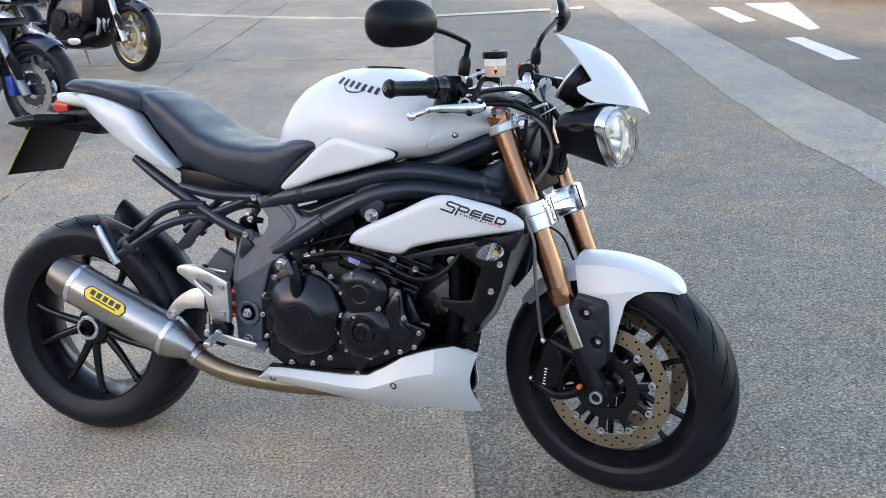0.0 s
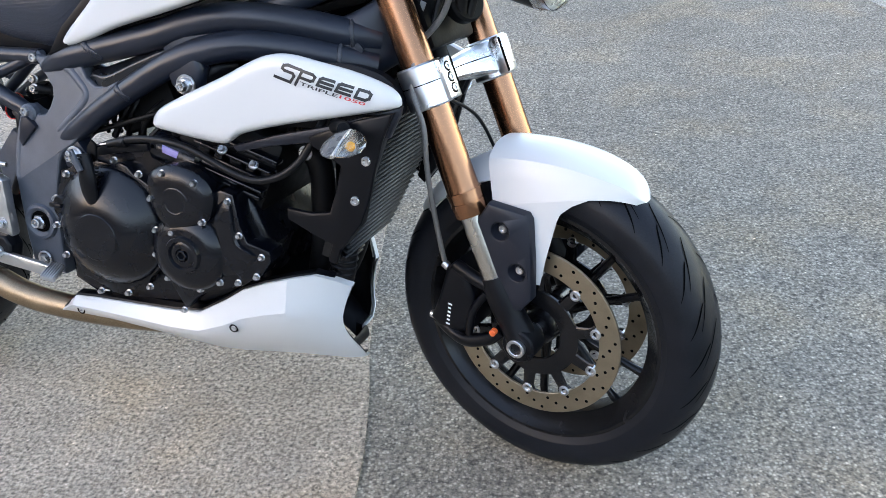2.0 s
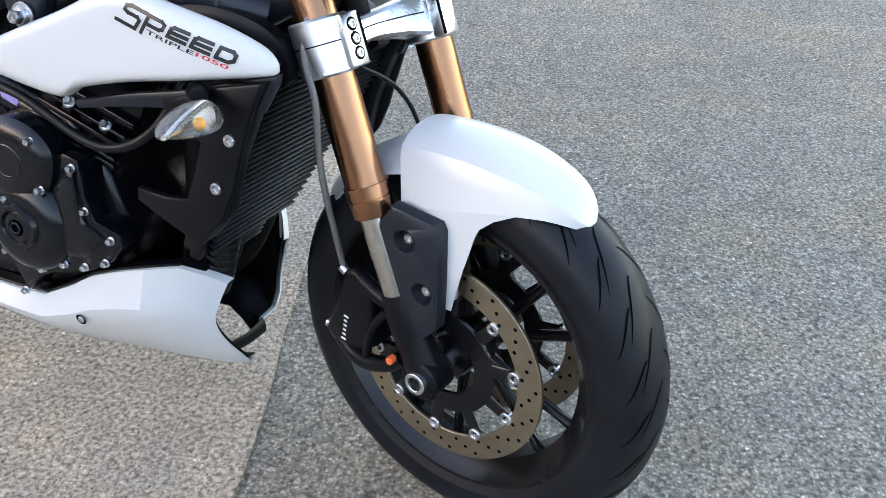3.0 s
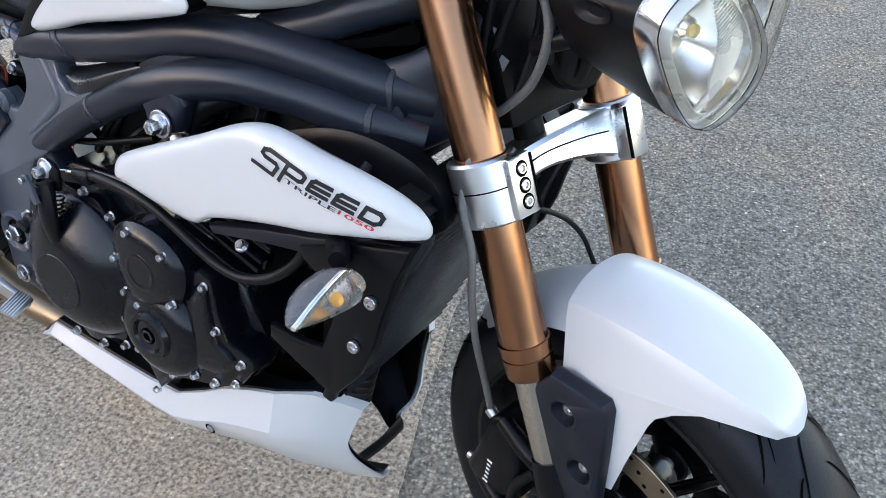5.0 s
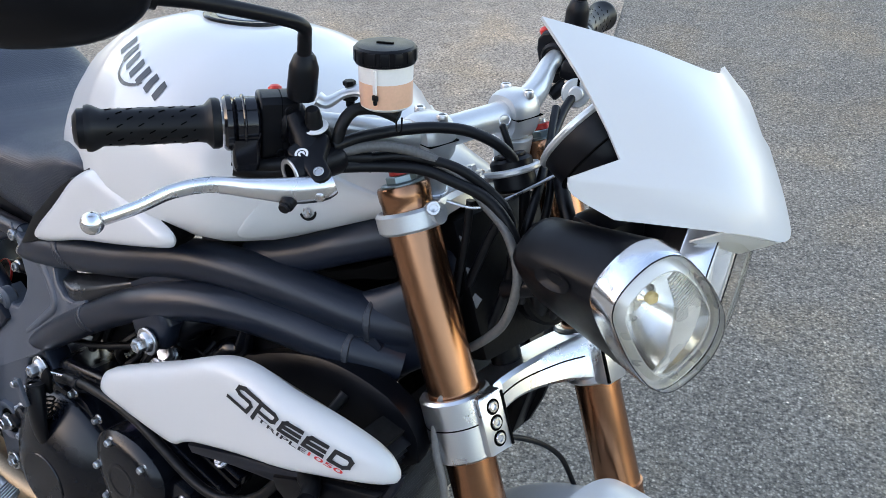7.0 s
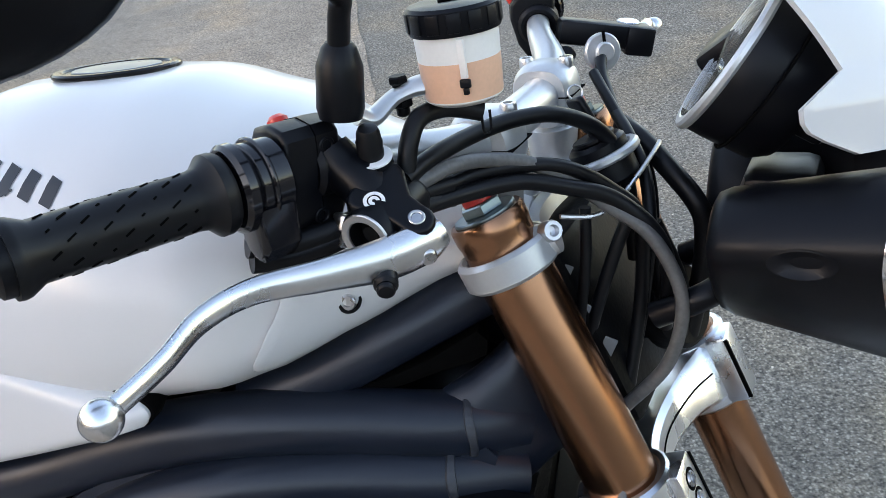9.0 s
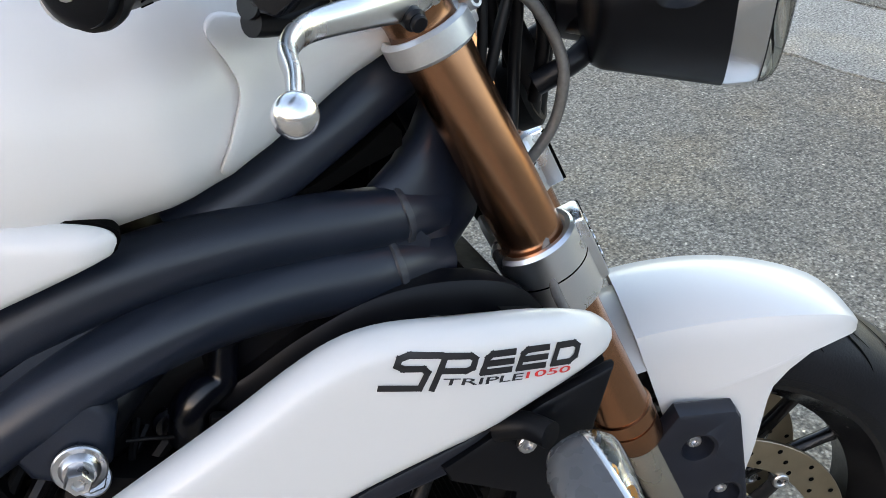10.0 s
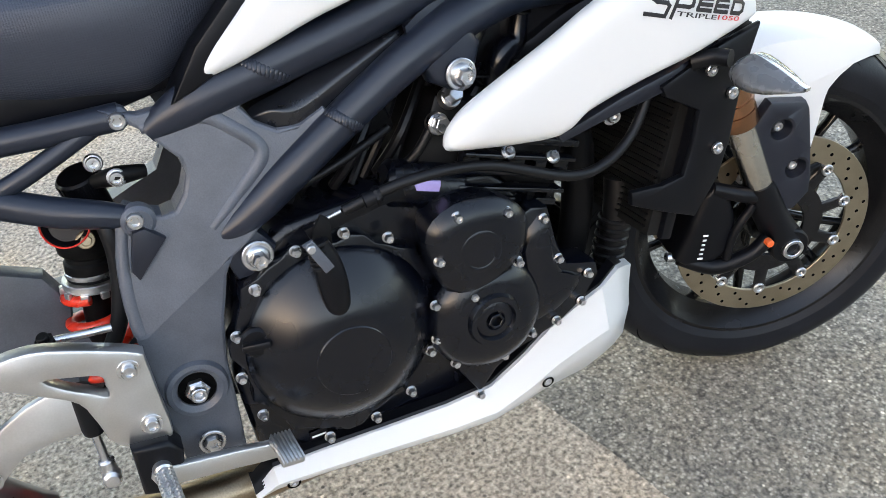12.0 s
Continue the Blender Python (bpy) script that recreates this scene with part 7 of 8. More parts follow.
for s in (-1, 1):
    g0 = on_bar(s * 0.250)
    grip = part("grip", lathe([(0.0112, 0), (0.022, 0.0), (0.0235, 0.003), (0.0235, 0.008), (0.0175, 0.014), (0.0165, 0.020), (0.0168, 0.060), (0.0165, 0.102), (0.0205, 0.110), (0.0210, 0.113), (0.0205, 0.116), (0.0112, 0.116)], 40), HOSE, bike, "black rubber handlebar grip", g0)
    for row in range(8):
        for k in range(9):
            a = 2 * math.pi * row / 8 + (0.39 if k % 2 else 0)
            z = 0.024 + 0.009 * k
            mk = box(0.0010, 0.0011, 0.0058 if (row + k) % 3 else 0.0022, 0)
            part("grip_notch", moved(mk, Matrix.Translation((0.0166 * math.cos(a), 0.0166 * math.sin(a), z)) @ pose(0, 0, 0, 0, 0, math.degrees(a)) @ pose(0, 0, 0, 28, 0, 0)), GROOVE, grip, "", g0)
    part("bar_end", lathe([(0, 0.126), (0.012, 0.126), (0.0178, 0.122), (0.0182, 0.117), (0.0182, 0.114), (0.014, 0.113), (0, 0.113)], 32), BLACK, grip, "", g0)
    part("bar_end_ring", moved(pipe(0.006, 0.0035, 0.001, 16, 0.0002), pose(0, 0, 0.126)), ZINC, grip, "", g0)
    fwd = 1 if s < 0 else -1          # the local x that points ahead
    ring = join(moved(cyl(0.0258, 0.010, 44, 0.0025), pose(0, 0, -0.012)), moved(cyl(0.0238, 0.022, 44, 0.002), pose(0, 0, -0.034)))
    sump = [(-0.008, -0.010), (-0.006, -0.032), (0.000, -0.042), (0.012, -0.044), (0.022, -0.034), (0.023, -0.010)]
    ring = join(ring, moved(prism([(fwd * a, b) for a, b in sump], -0.033, -0.008, 0.004, 3), SWAP))
    th = part("throttle_housing" if s < 0 else "switch_collar", ring, GLOSSBLACK, bike, "glossy black throttle housing" if s < 0 else "glossy black switch collar", g0)
    part("housing_rib", moved(pipe(0.0262, 0.0225, 0.003, 44, 0.001), pose(0, 0, -0.0220)), GLOSSBLACK, th, "", g0)
    body = [(-0.028, 0.004), (-0.027, 0.017), (-0.021, 0.025), (-0.004, 0.0285), (0.010, 0.026), (0.0145, 0.020), (0.0135, 0.0), (0.010, -0.028), (0.005, -0.036), (-0.013, -0.036), (-0.023, -0.020)]
    sw = part("switch_block", moved(prism([(fwd * a, b) for a, b in body], -0.0720, -0.0345, 0.0035, 3), SWAP), BLACK, bike, "black handlebar switch block", g0)
    part("switch_seam", moved(prism([(fwd * a * 1.012, b * 1.012) for a, b in body], -0.0555, -0.0548), SWAP), GROOVE, sw, "", g0)
    part("kill_switch", lathe([(0, 0.006), (0.004, 0.0055), (0.0066, 0.003), (0.007, -0.004)], 22), RED, sw, "red switch button", g0 @ along((fwd * -0.0235, 0.0225, -0.054), (fwd * -0.55, 1, 0)))
    for b, z in ((0.013, -0.062), (-0.029, -0.054)):
        part("switch_screw", join(pipe(0.0052, 0.003, 0.0024, 20, 0.0006), cyl(0.003, 0.0008, 6)), BLACK, sw, "", g0 @ along((fwd * (0.0125 if b > 0 else 0.0085), b, z), (fwd, -0.08, 0)))
for dz in (0.0, 0.010):
    part("throttle_cable", sweep([(-0.165, -0.240, 0.236 - dz), (-0.150, -0.222, 0.229 - dz * 0.8), (-0.126, -0.200, 0.231 - dz * 0.6), (-0.098, -0.172, 0.238 - dz * 0.4), (-0.080, -0.140, 0.236 - dz)], [0.0085, 0.0085, 0.0075, 0.0062, 0.0055], 14), HOSE, bike, "black throttle cable in a rubber elbow", LEVEL)

# brake master cylinder, lever, reservoir
BARREL = along((-0.0960, -0.2190, 0.2340), (0.06, 0.97, 0.10))
shell_ = lathe([(0.0110, 0.0), (0.0120, -0.001), (0.0160, -0.001), (0.0172, 0.001), (0.0172, 0.018), (0.0150, 0.026), (0.0145, 0.048), (0.011, 0.054), (0, 0.054)], 36)
neck = sweep([(-0.101, -0.196, 0.243), (-0.108, -0.192, 0.254), (-0.121, -0.190, 0.264), (-0.130, -0.190, 0.276)], [0.0150, 0.0155, 0.0150, 0.0130], 18)
mc = join(moved(shell_, BARREL), neck)
master = part("brake_master_cylinder", mc, BLACK, bike, "black brake master cylinder", LEVEL)
part("master_clamp", moved(pipe(0.0200, 0.0112, 0.024, 32, 0.003), pose(0, 0, -0.012)), BLACK, master, "", on_bar(-0.190))
part("barrel_bore", lathe([(0.0112, -0.0005), (0.0108, 0.010), (0.006, 0.011), (0.005, 0.004), (0, 0.004)], 28), DARK, master, "dark bore with a rubber boot", LEVEL @ BARREL)
part("barrel_lip", pipe(0.0162, 0.0112, 0.0022, 36, 0.0006), CASTALU, master, "worn bare metal lip", LEVEL @ BARREL @ pose(0, 0, -0.0022))
# the flat top plate, its ear and ring mark
PN = Vector((0.34, -0.42, 0.84)).normalized()
PX = (Vector((0.87, 0.08, -0.49)) - PN * PN.dot(Vector((0.87, 0.08, -0.49)))).normalized()
PY = PN.cross(PX)
PLATE = Matrix(((PX.x, PY.x, PN.x, -0.093), (PX.y, PY.y, PN.y, -0.209), (PX.z, PY.z, PN.z, 0.253), (0, 0, 0, 1)))
ear = [(-0.016, -0.004), (-0.016, 0.014), (-0.008, 0.030), (0.004, 0.028), (0.016, 0.014), (0.032, 0.0100), (0.0375, 0.003), (0.0365, -0.005), (0.0300, -0.0095), (0.022, -0.0090), (0.012, -0.0070), (0.000, -0.0085), (-0.010, -0.0095)]
plate = part("lever_bracket", moved(prism(ear, -0.0125, 0.0, 0.0030, 3, 2), PLATE @ SWAP), BLACK, master, "flat black bracket", LEVEL)
part("maker_ring", lathe([(0.0042, 0), (0.0043, 0.0004), (0.0062, 0.0004), (0.0064, 0)], 30, arc=300, start=20), LABEL, master, "plain white ring mark", LEVEL @ PLATE)
part("maker_dot", lathe([(0.0012, 0), (0.0013, 0.0004), (0.0031, 0.0004), (0.0033, 0)], 22, arc=280, start=30), LABEL, master, "", LEVEL @ PLATE)
part("pivot_screw", join(pipe(0.0050, 0.0032, 0.0012, 22, 0.0004), cyl(0.0033, 0.0004, 6)), ZINC, master, "", LEVEL @ PLATE @ pose(0.0270, 0.0005, 0))
NIP = along((-0.1085, -0.1820, 0.2580), (0.22, -0.22, 0.93))
part("nipple_boss", lathe([(0.0165, -0.012), (0.0140, 0.004), (0.0125, 0.0125), (0, 0.0125)], 28), BLACK, master, "", LEVEL @ NIP)
part("nipple_seat", moved(pipe(0.0128, 0.0070, 0.0016, 30, 0.0004), pose(0, 0, 0.0125)), LABEL, master, "pale washer", LEVEL @ NIP)
part("bleed_nipple", lathe([(0.0078, 0.0125), (0.0082, 0.018), (0.0076, 0.019), (0.0080, 0.024), (0.0074, 0.025), (0.0070, 0.030), (0.0056, 0.033), (0, 0.034)], 22), HOSE, master, "black rubber nipple cap", LEVEL @ NIP)
part("banjo_bolt", join(cyl(0.0088, 0.010, 20, 0.001), moved(cyl(0.0075, 0.010, 6, 0.001), pose(0, 0, 0.010))), ZINC, master, "", LEVEL @ along((-0.122, -0.196, 0.238), (-0.1, -0.35, -0.9)))
LEV = [(-0.060, -0.196, 0.2300), (-0.066, -0.206, 0.2275), (-0.080, -0.228, 0.2265), (-0.103, -0.256, 0.2290), (-0.130, -0.283, 0.2310), (-0.138, -0.315, 0.2310), (-0.133, -0.350, 0.228), (-0.130, -0.386, 0.227)]
lever = part("brake_lever", sweep(LEV, [0.0085, 0.0125, 0.0128, 0.0096, 0.0078, 0.0070, 0.0062, 0.0056], 18, 8, squash=0.70), CHROME, bike, "polished aluminium brake lever", LEVEL)
ball = bmesh.new()
bmesh.ops.create_uvsphere(ball, u_segments=28, v_segments=18, radius=0.0098)
part("lever_ball", moved(ball, pose(-0.130, -0.391, 0.2265)), CHROME, lever, "", LEVEL)
part("span_adjuster", join(cyl(0.0070, 0.012, 20, 0.002), moved(cyl(0.0052, 0.004, 20, 0.001), pose(0, 0, 0.012))), BLACK, lever, "black span adjuster", LEVEL @ along((-0.080, -0.231, 0.2190), (0.45, -0.85, -0.25)))
part("lever_pin", cyl(0.0052, 0.003, 18, 0.0008), ZINC, lever, "", LEVEL @ along((-0.0625, -0.2120, 0.2220), (0.6, -0.7, -0.3)))
RES = LEVEL @ Matrix.Translation((-0.066, -0.131, 0.0))
res_ = part("fluid_reservoir", lathe([(0, 0.2885), (0.020, 0.2885), (0.0238, 0.2912), (0.0254, 0.329), (0.0254, 0.332)], 48), RESERVOIR, bike, "milky brake fluid reservoir with pink fluid and black lid", RES)
part("fluid_level", lathe([(0.0238, 0.2918), (0.02402, 0.293), (0.02492, 0.3145), (0.0246, 0.3148)], 48), PINK, res_, "pink brake fluid", RES)
lid = lathe([(0, 0.3465), (0.020, 0.3470), (0.0262, 0.3460), (0.0280, 0.344), (0.0280, 0.332), (0.0272, 0.3302), (0, 0.3302)], 48)
lid_o = part("reservoir_lid", lid, BLACK, res_, "black ribbed lid", RES)
for k in range(14):
    a = 2 * math.pi * (k + 0.5) / 14
    part("lid_rib", moved(box(0.0016, 0.0082, 0.0110, 0.0006), Matrix.Translation((0.0277 * math.cos(a), 0.0279 * math.sin(a), 0.338)) @ pose(0, 0, 0, 0, 0, math.degrees(a))), BLACK, res_, "", RES)
part("lid_slot", moved(box(0.016, 0.0035, 0.0012, 0.0004), pose(0, 0, 0.3472, 0, 0, 30)), GROOVE, res_, "", RES)
part("level_mark", join(moved(box(0.0065, 0.003, 0.0050, 0.0008), pose(0.013, -0.0228, 0.3035)), moved(box(0.0030, 0.003, 0.004, 0.0006), pose(0.013, -0.0228, 0.2990))), BLACK, res_, "", RES)
part("window_rib", moved(box(0.0045, 0.002, 0.022, 0.0006), pose(0.013, -0.0228, 0.3175)), RESERVOIR, res_, "", RES)
part("reservoir_bracket", sweep([(-0.118, -0.172, 0.292), (-0.112, -0.165, 0.288), (-0.103, -0.152, 0.296), (-0.092, -0.143, 0.300), (-0.082, -0.138, 0.300)], [0.0065, 0.0055, 0.0045, 0.0055, 0.0060], 14, squash=1.7), SILVER, bike, "silver reservoir bracket", LEVEL)
part("bracket_bolt", join(cyl(0.0042, 0.022, 14, 0.001), moved(cyl(0.0075, 0.005, 6, 0.001), pose(0, 0, 0.006)), moved(cyl(0.0062, 0.005, 6, 0.001), pose(0, 0, 0.020))), DARK, bike, "dark bracket bolt", LEVEL @ along((-0.101, -0.147, 0.283), (0, 0, 1)))
hose = part("reservoir_hose", sweep([(-0.060, -0.122, 0.2775), (-0.068, -0.127, 0.2810), (-0.079, -0.137, 0.2845), (-0.087, -0.153, 0.2835), (-0.090, -0.164, 0.273), (-0.092, -0.170, 0.256), (-0.092, -0.172, 0.240)], [0.0066, 0.0066, 0.0062, 0.0060, 0.0060, 0.0060, 0.0066], 14), HOSE, bike, "black reservoir hose", LEVEL)
for z in (0.244, 0.247):
    part("hose_clip", moved(pipe(0.0072, 0.006, 0.0014, 20, 0.0004), along((-0.092, -0.1715, z), (0, -0.1, 1))), DARK, hose, "", LEVEL)
part("clip_loop", sweep([(-0.0555, -0.1215, 0.278), (-0.0555, -0.1225, 0.266), (-0.0575, -0.1240, 0.2635), (-0.0595, -0.1250, 0.266), (-0.0595, -0.1250, 0.278)], 0.0009, 8), DARK, hose, "", LEVEL)

# clutch side controls
perch = part("clutch_perch", join(moved(pipe(0.0195, 0.0112, 0.026, 24, 0.003), pose(0, 0, -0.013))), BLACK, bike, "black clutch lever perch", on_bar(0.190))
part("perch_body", moved(box(0.076, 0.026, 0.022, 0.004, 2), pose(-0.080, 0.185, 0.254, 0, 14, 28)), BLACK, perch, "", LEVEL)
part("perch_block", moved(box(0.026, 0.034, 0.026, 0.003, 2), pose(-0.050, 0.203, 0.243, 0, 14, 28)), BLACK, perch, "", LEVEL)
part("perch_switch", moved(cyl(0.008, 0.022, 16, 0.002), along((-0.100, 0.160, 0.246), (-0.3, -0.6, -0.5))), BLACK, perch, "", LEVEL)
part("perch_cap", moved(cyl(0.0105, 0.003, 24, 0.001), along((-0.058, 0.206, 0.257), (0.2, 0, 1))), ZINC, perch, "", LEVEL)
cl = part("clutch_lever", sweep([(-0.052, 0.212, 0.244), (-0.048, 0.235, 0.246), (-0.060, 0.275, 0.240), (-0.068, 0.305, 0.232), (-0.068, 0.333, 0.226)], [0.009, 0.0085, 0.0070, 0.0065, 0.0060], 16, squash=0.75), CHROME, bike, "polished aluminium clutch lever", LEVEL)
ball = bmesh.new()
bmesh.ops.create_uvsphere(ball, u_segments=24, v_segments=16, radius=0.0098)
part("lever_ball", moved(ball, pose(-0.068, 0.340, 0.2245)), CHROME, cl, "", LEVEL)
WHEEL = LEVEL @ along((-0.064, 0.137, 0.2485), (0.62, -0.75, 0.15))
cw_ = part("cable_wheel", join(cyl(0.0165, 0.006, 32, 0.0015), moved(cyl(0.0085, 0.006, 22, 0.0015), pose(0, 0, 0.006)), moved(cyl(0.013, 0.006, 28, 0.001), pose(0, 0, -0.006))), SILVER, bike, "pale slotted clutch adjuster wheel", WHEEL)
part("wheel_slot", moved(box(0.0026, 0.018, 0.0010, 0), pose(0.002, 0.0085, 0.0060)), GROOVE, cw_, "", WHEEL)

# mirrors
for s in (-1, 1):
    ml = LEVEL @ Matrix.Diagonal((1, -s, 1, 1)) if s > 0 else LEVEL
    boot = part("mirror", lathe([(0.0, 0.0), (0.0125, 0.0), (0.0140, 0.006), (0.0135, 0.030), (0.0100, 0.040), (0.0075, 0.043), (0, 0.043)], 28), BLACK, bike, "black handlebar mirror", ml @ along((-0.117, -0.190, 0.296), (0.15, 0.08, 1)))
    part("mirror_stalk", sweep([(-0.112, -0.188, 0.330), (-0.105, -0.190, 0.352), (-0.099, -0.196, 0.366), (-0.101, -0.225, 0.378), (-0.108, -0.285, 0.396), (-0.114, -0.330, 0.406)], [0.0068, 0.0064, 0.0064, 0.0064, 0.0066, 0.0075], 14), BLACK, boot, "", ml)
    part("stalk_joint", sweep([(-0.112, -0.318, 0.403), (-0.116, -0.345, 0.409)], [0.0098, 0.0098], 16, 2), BLACK, boot, "", ml)
    head_rings = []
    MH = Matrix.Translation((-0.142, -0.402, 0.418)) @ pose(0, 0, 0, 0, 0, -32)
    for k in range(9):
        f = k / 8
        x = 0.030 - 0.045 * f
        e = math.sin(min(1.0, 0.12 + f * 1.1) * math.pi / 2)
        ring = []
        for j in range(36):
            a = 2 * math.pi * j / 36
            c, q = math.cos(a), math.sin(a)
            ring.append((x, 0.080 * e * math.copysign(abs(c) ** 0.8, c) * (1 + 0.12 * c), 0.049 * e * math.copysign(abs(q) ** 0.85, q)))
        head_rings.append(ring)
    hd = part("mirror_shell", skin(head_rings), BLACK, boot, "", ml @ MH, 50)
    mg = skin([[(-0.0155, 0.93 * p[1], 0.93 * p[2]) for p in head_rings[-1]], [(-0.0170, 0.92 * p[1], 0.92 * p[2]) for p in head_rings[-1]]])
    part("mirror_glass", mg, mat("mirror_glass", (0.9, 0.9, 0.9), 0.02, 1.0, 0.0, 5, rvar=0.0), boot, "silvered mirror glass", ml @ MH)

# ignition and key
LOCK = STEER @ pose(0.0486, 0.0, 0)
part("lock_plate", join(moved(pipe(0.0300, 0.0225, 0.007, 40, 0.002), pose(0, 0, 0.196)), moved(box(0.030, 0.040, 0.006, 0.002), pose(-0.030, 0, 0.194))), SILVER, bike, "pale lock ring of the top yoke", LOCK)
ig = part("ignition_lock", join(moved(cyl(0.0222, 0.034, 36, 0.003), pose(0, 0, 0.178)), moved(cyl(0.0165, 0.004, 30, 0.001), pose(0, 0, 0.212))), BLACK, bike, "black ignition lock", LOCK)
part("key", join(moved(box(0.007, 0.020, 0.030, 0.003, 3), pose(0.001, 0.0, 0.233, 0, -6, 50)), moved(box(0.002, 0.008, 0.012, 0.0004), pose(0.0, 0, 0.216, 0, 0, 50))), BLACK, bike, "black ignition key", LOCK)
part("key_ring", moved(pipe(0.0062, 0.0048, 0.0014, 22, 0.0005), along((0.001, 0.003, 0.250), (0.7, -0.7, 0.2))), ZINC, bike, "small wire key ring", LOCK)

# cables from the bar to the head
rng = random.Random(11)
CAB = [
    ([(-0.092, -0.175, 0.252), (-0.086, -0.145, 0.2565), (-0.074, -0.100, 0.257), (-0.058, -0.070, 0.256), (-0.041, -0.045, 0.250), (-0.024, -0.020, 0.233), (-0.014, -0.005, 0.210), (-0.008, 0.0, 0.182), (-0.006, 0.0, 0.12)], 0.0058),
    ([(-0.095, -0.175, 0.236), (-0.084, -0.140, 0.234), (-0.071, -0.115, 0.234), (-0.046, -0.090, 0.230), (-0.026, -0.070, 0.220), (-0.006, -0.050, 0.198), (0.010, -0.040, 0.173), (0.006, -0.03, 0.11), (-0.003, -0.050, 0.035)], 0.0052),
    ([(-0.092, -0.168, 0.230), (-0.074, -0.130, 0.226), (-0.051, -0.100, 0.222), (-0.027, -0.080, 0.211), (-0.003, -0.060, 0.196), (0.020, -0.050, 0.171), (0.030, -0.045, 0.14), (0.022, -0.03, 0.08)], 0.0058),
    ([(-0.063, 0.137, 0.250), (-0.056, 0.110, 0.237), (-0.036, 0.070, 0.219), (-0.017, 0.040, 0.208), (0.002, 0.010, 0.189), (0.010, -0.010, 0.166), (0.011, -0.020, 0.143), (0.005, -0.030, 0.09), (-0.003, -0.05, 0.04)], 0.0050),
    ([(-0.030, 0.070, 0.205), (-0.010, 0.050, 0.200), (0.018, 0.030, 0.180), (0.037, 0.020, 0.161), (0.043, 0.020, 0.141), (0.040, 0.020, 0.10), (0.03, 0.01, 0.05)], 0.0082),
    ([(0.007, -0.040, 0.182), (-0.007, -0.050, 0.147), (-0.028, -0.060, 0.080), (-0.035, -0.06, 0.03)], 0.0050),
    ([(-0.020, -0.065, 0.190), (-0.022, -0.068, 0.150), (-0.030, -0.070, 0.100), (-0.038, -0.068, 0.050)], 0.0042),
    ([(-0.060, 0.10, 0.240), (-0.030, 0.06, 0.215), (0.0, 0.03, 0.180), (0.006, 0.01, 0.12), (0.0, 0.0, 0.05)], 0.0045),
]
for path, r in CAB:
    part("control_cable", sweep(path, r, 12), HOSE, bike, "black control cable", LEVEL)
part("wiring_sleeve", sweep([(0.006, 0.0, 0.150), (0.014, 0.0, 0.118), (0.021, 0.0, 0.090), (0.020, 0.0, 0.055)], [0.010, 0.014, 0.014, 0.012], 16), HOSE, bike, "black rubber wiring sleeve", LEVEL)
part("printed_brake_line", sweep([(-0.094, -0.175, 0.244), (-0.077, -0.140, 0.248), (-0.064, -0.110, 0.241), (-0.046, -0.090, 0.231), (-0.027, -0.070, 0.211), (-0.004, -0.060, 0.189), (0.020, -0.055, 0.168), (0.037, -0.055, 0.137), (0.042, -0.060, 0.108), (0.031, -0.065, 0.069), (0.003, -0.070, 0.035), (-0.015, -0.08, 0.02)], 0.0050, 14), mat("grey_brake_line", (0.10, 0.097, 0.092), 0.42, 0, 0.2, 200), bike, "grey printed rubber brake line", LEVEL)
part("wire_hook", sweep([(-0.030, -0.088, 0.1925), (-0.013, -0.070, 0.186), (-0.003, -0.050, 0.187), (0.003, -0.010, 0.193), (0.007, 0.020, 0.199), (0.008, 0.037, 0.202)], 0.0018, 8), ZINC, bike, "bent bare wire", LEVEL)
GREYTAG = mat("grey_tag", (0.20, 0.20, 0.20), 0.5, 0, 0.1, 30)
# the dark bracketry behind the fork
part("head_bracket", moved(box(0.05, 0.13, 0.16, 0.010), pose(-0.010, 0, 0.085)), DARK, bike, "black bracketry between the fork tubes", STEER)
part("horn", moved(cyl(0.035, 0.025, 30, 0.004), STEER @ along((0.03, 0.02, 0.06), (1, -0.3, 0))), DARK, bike, "black horn")
for x, z in ((-0.044, 0.131), (-0.028, 0.098), (-0.015, 0.072)):
    part("cable_tag", moved(box(0.010, 0.002, 0.022, 0.0005), pose(x, -0.060, z, 0, 25, 10)), GREYTAG, bike, "grey tag on a cable", LEVEL)

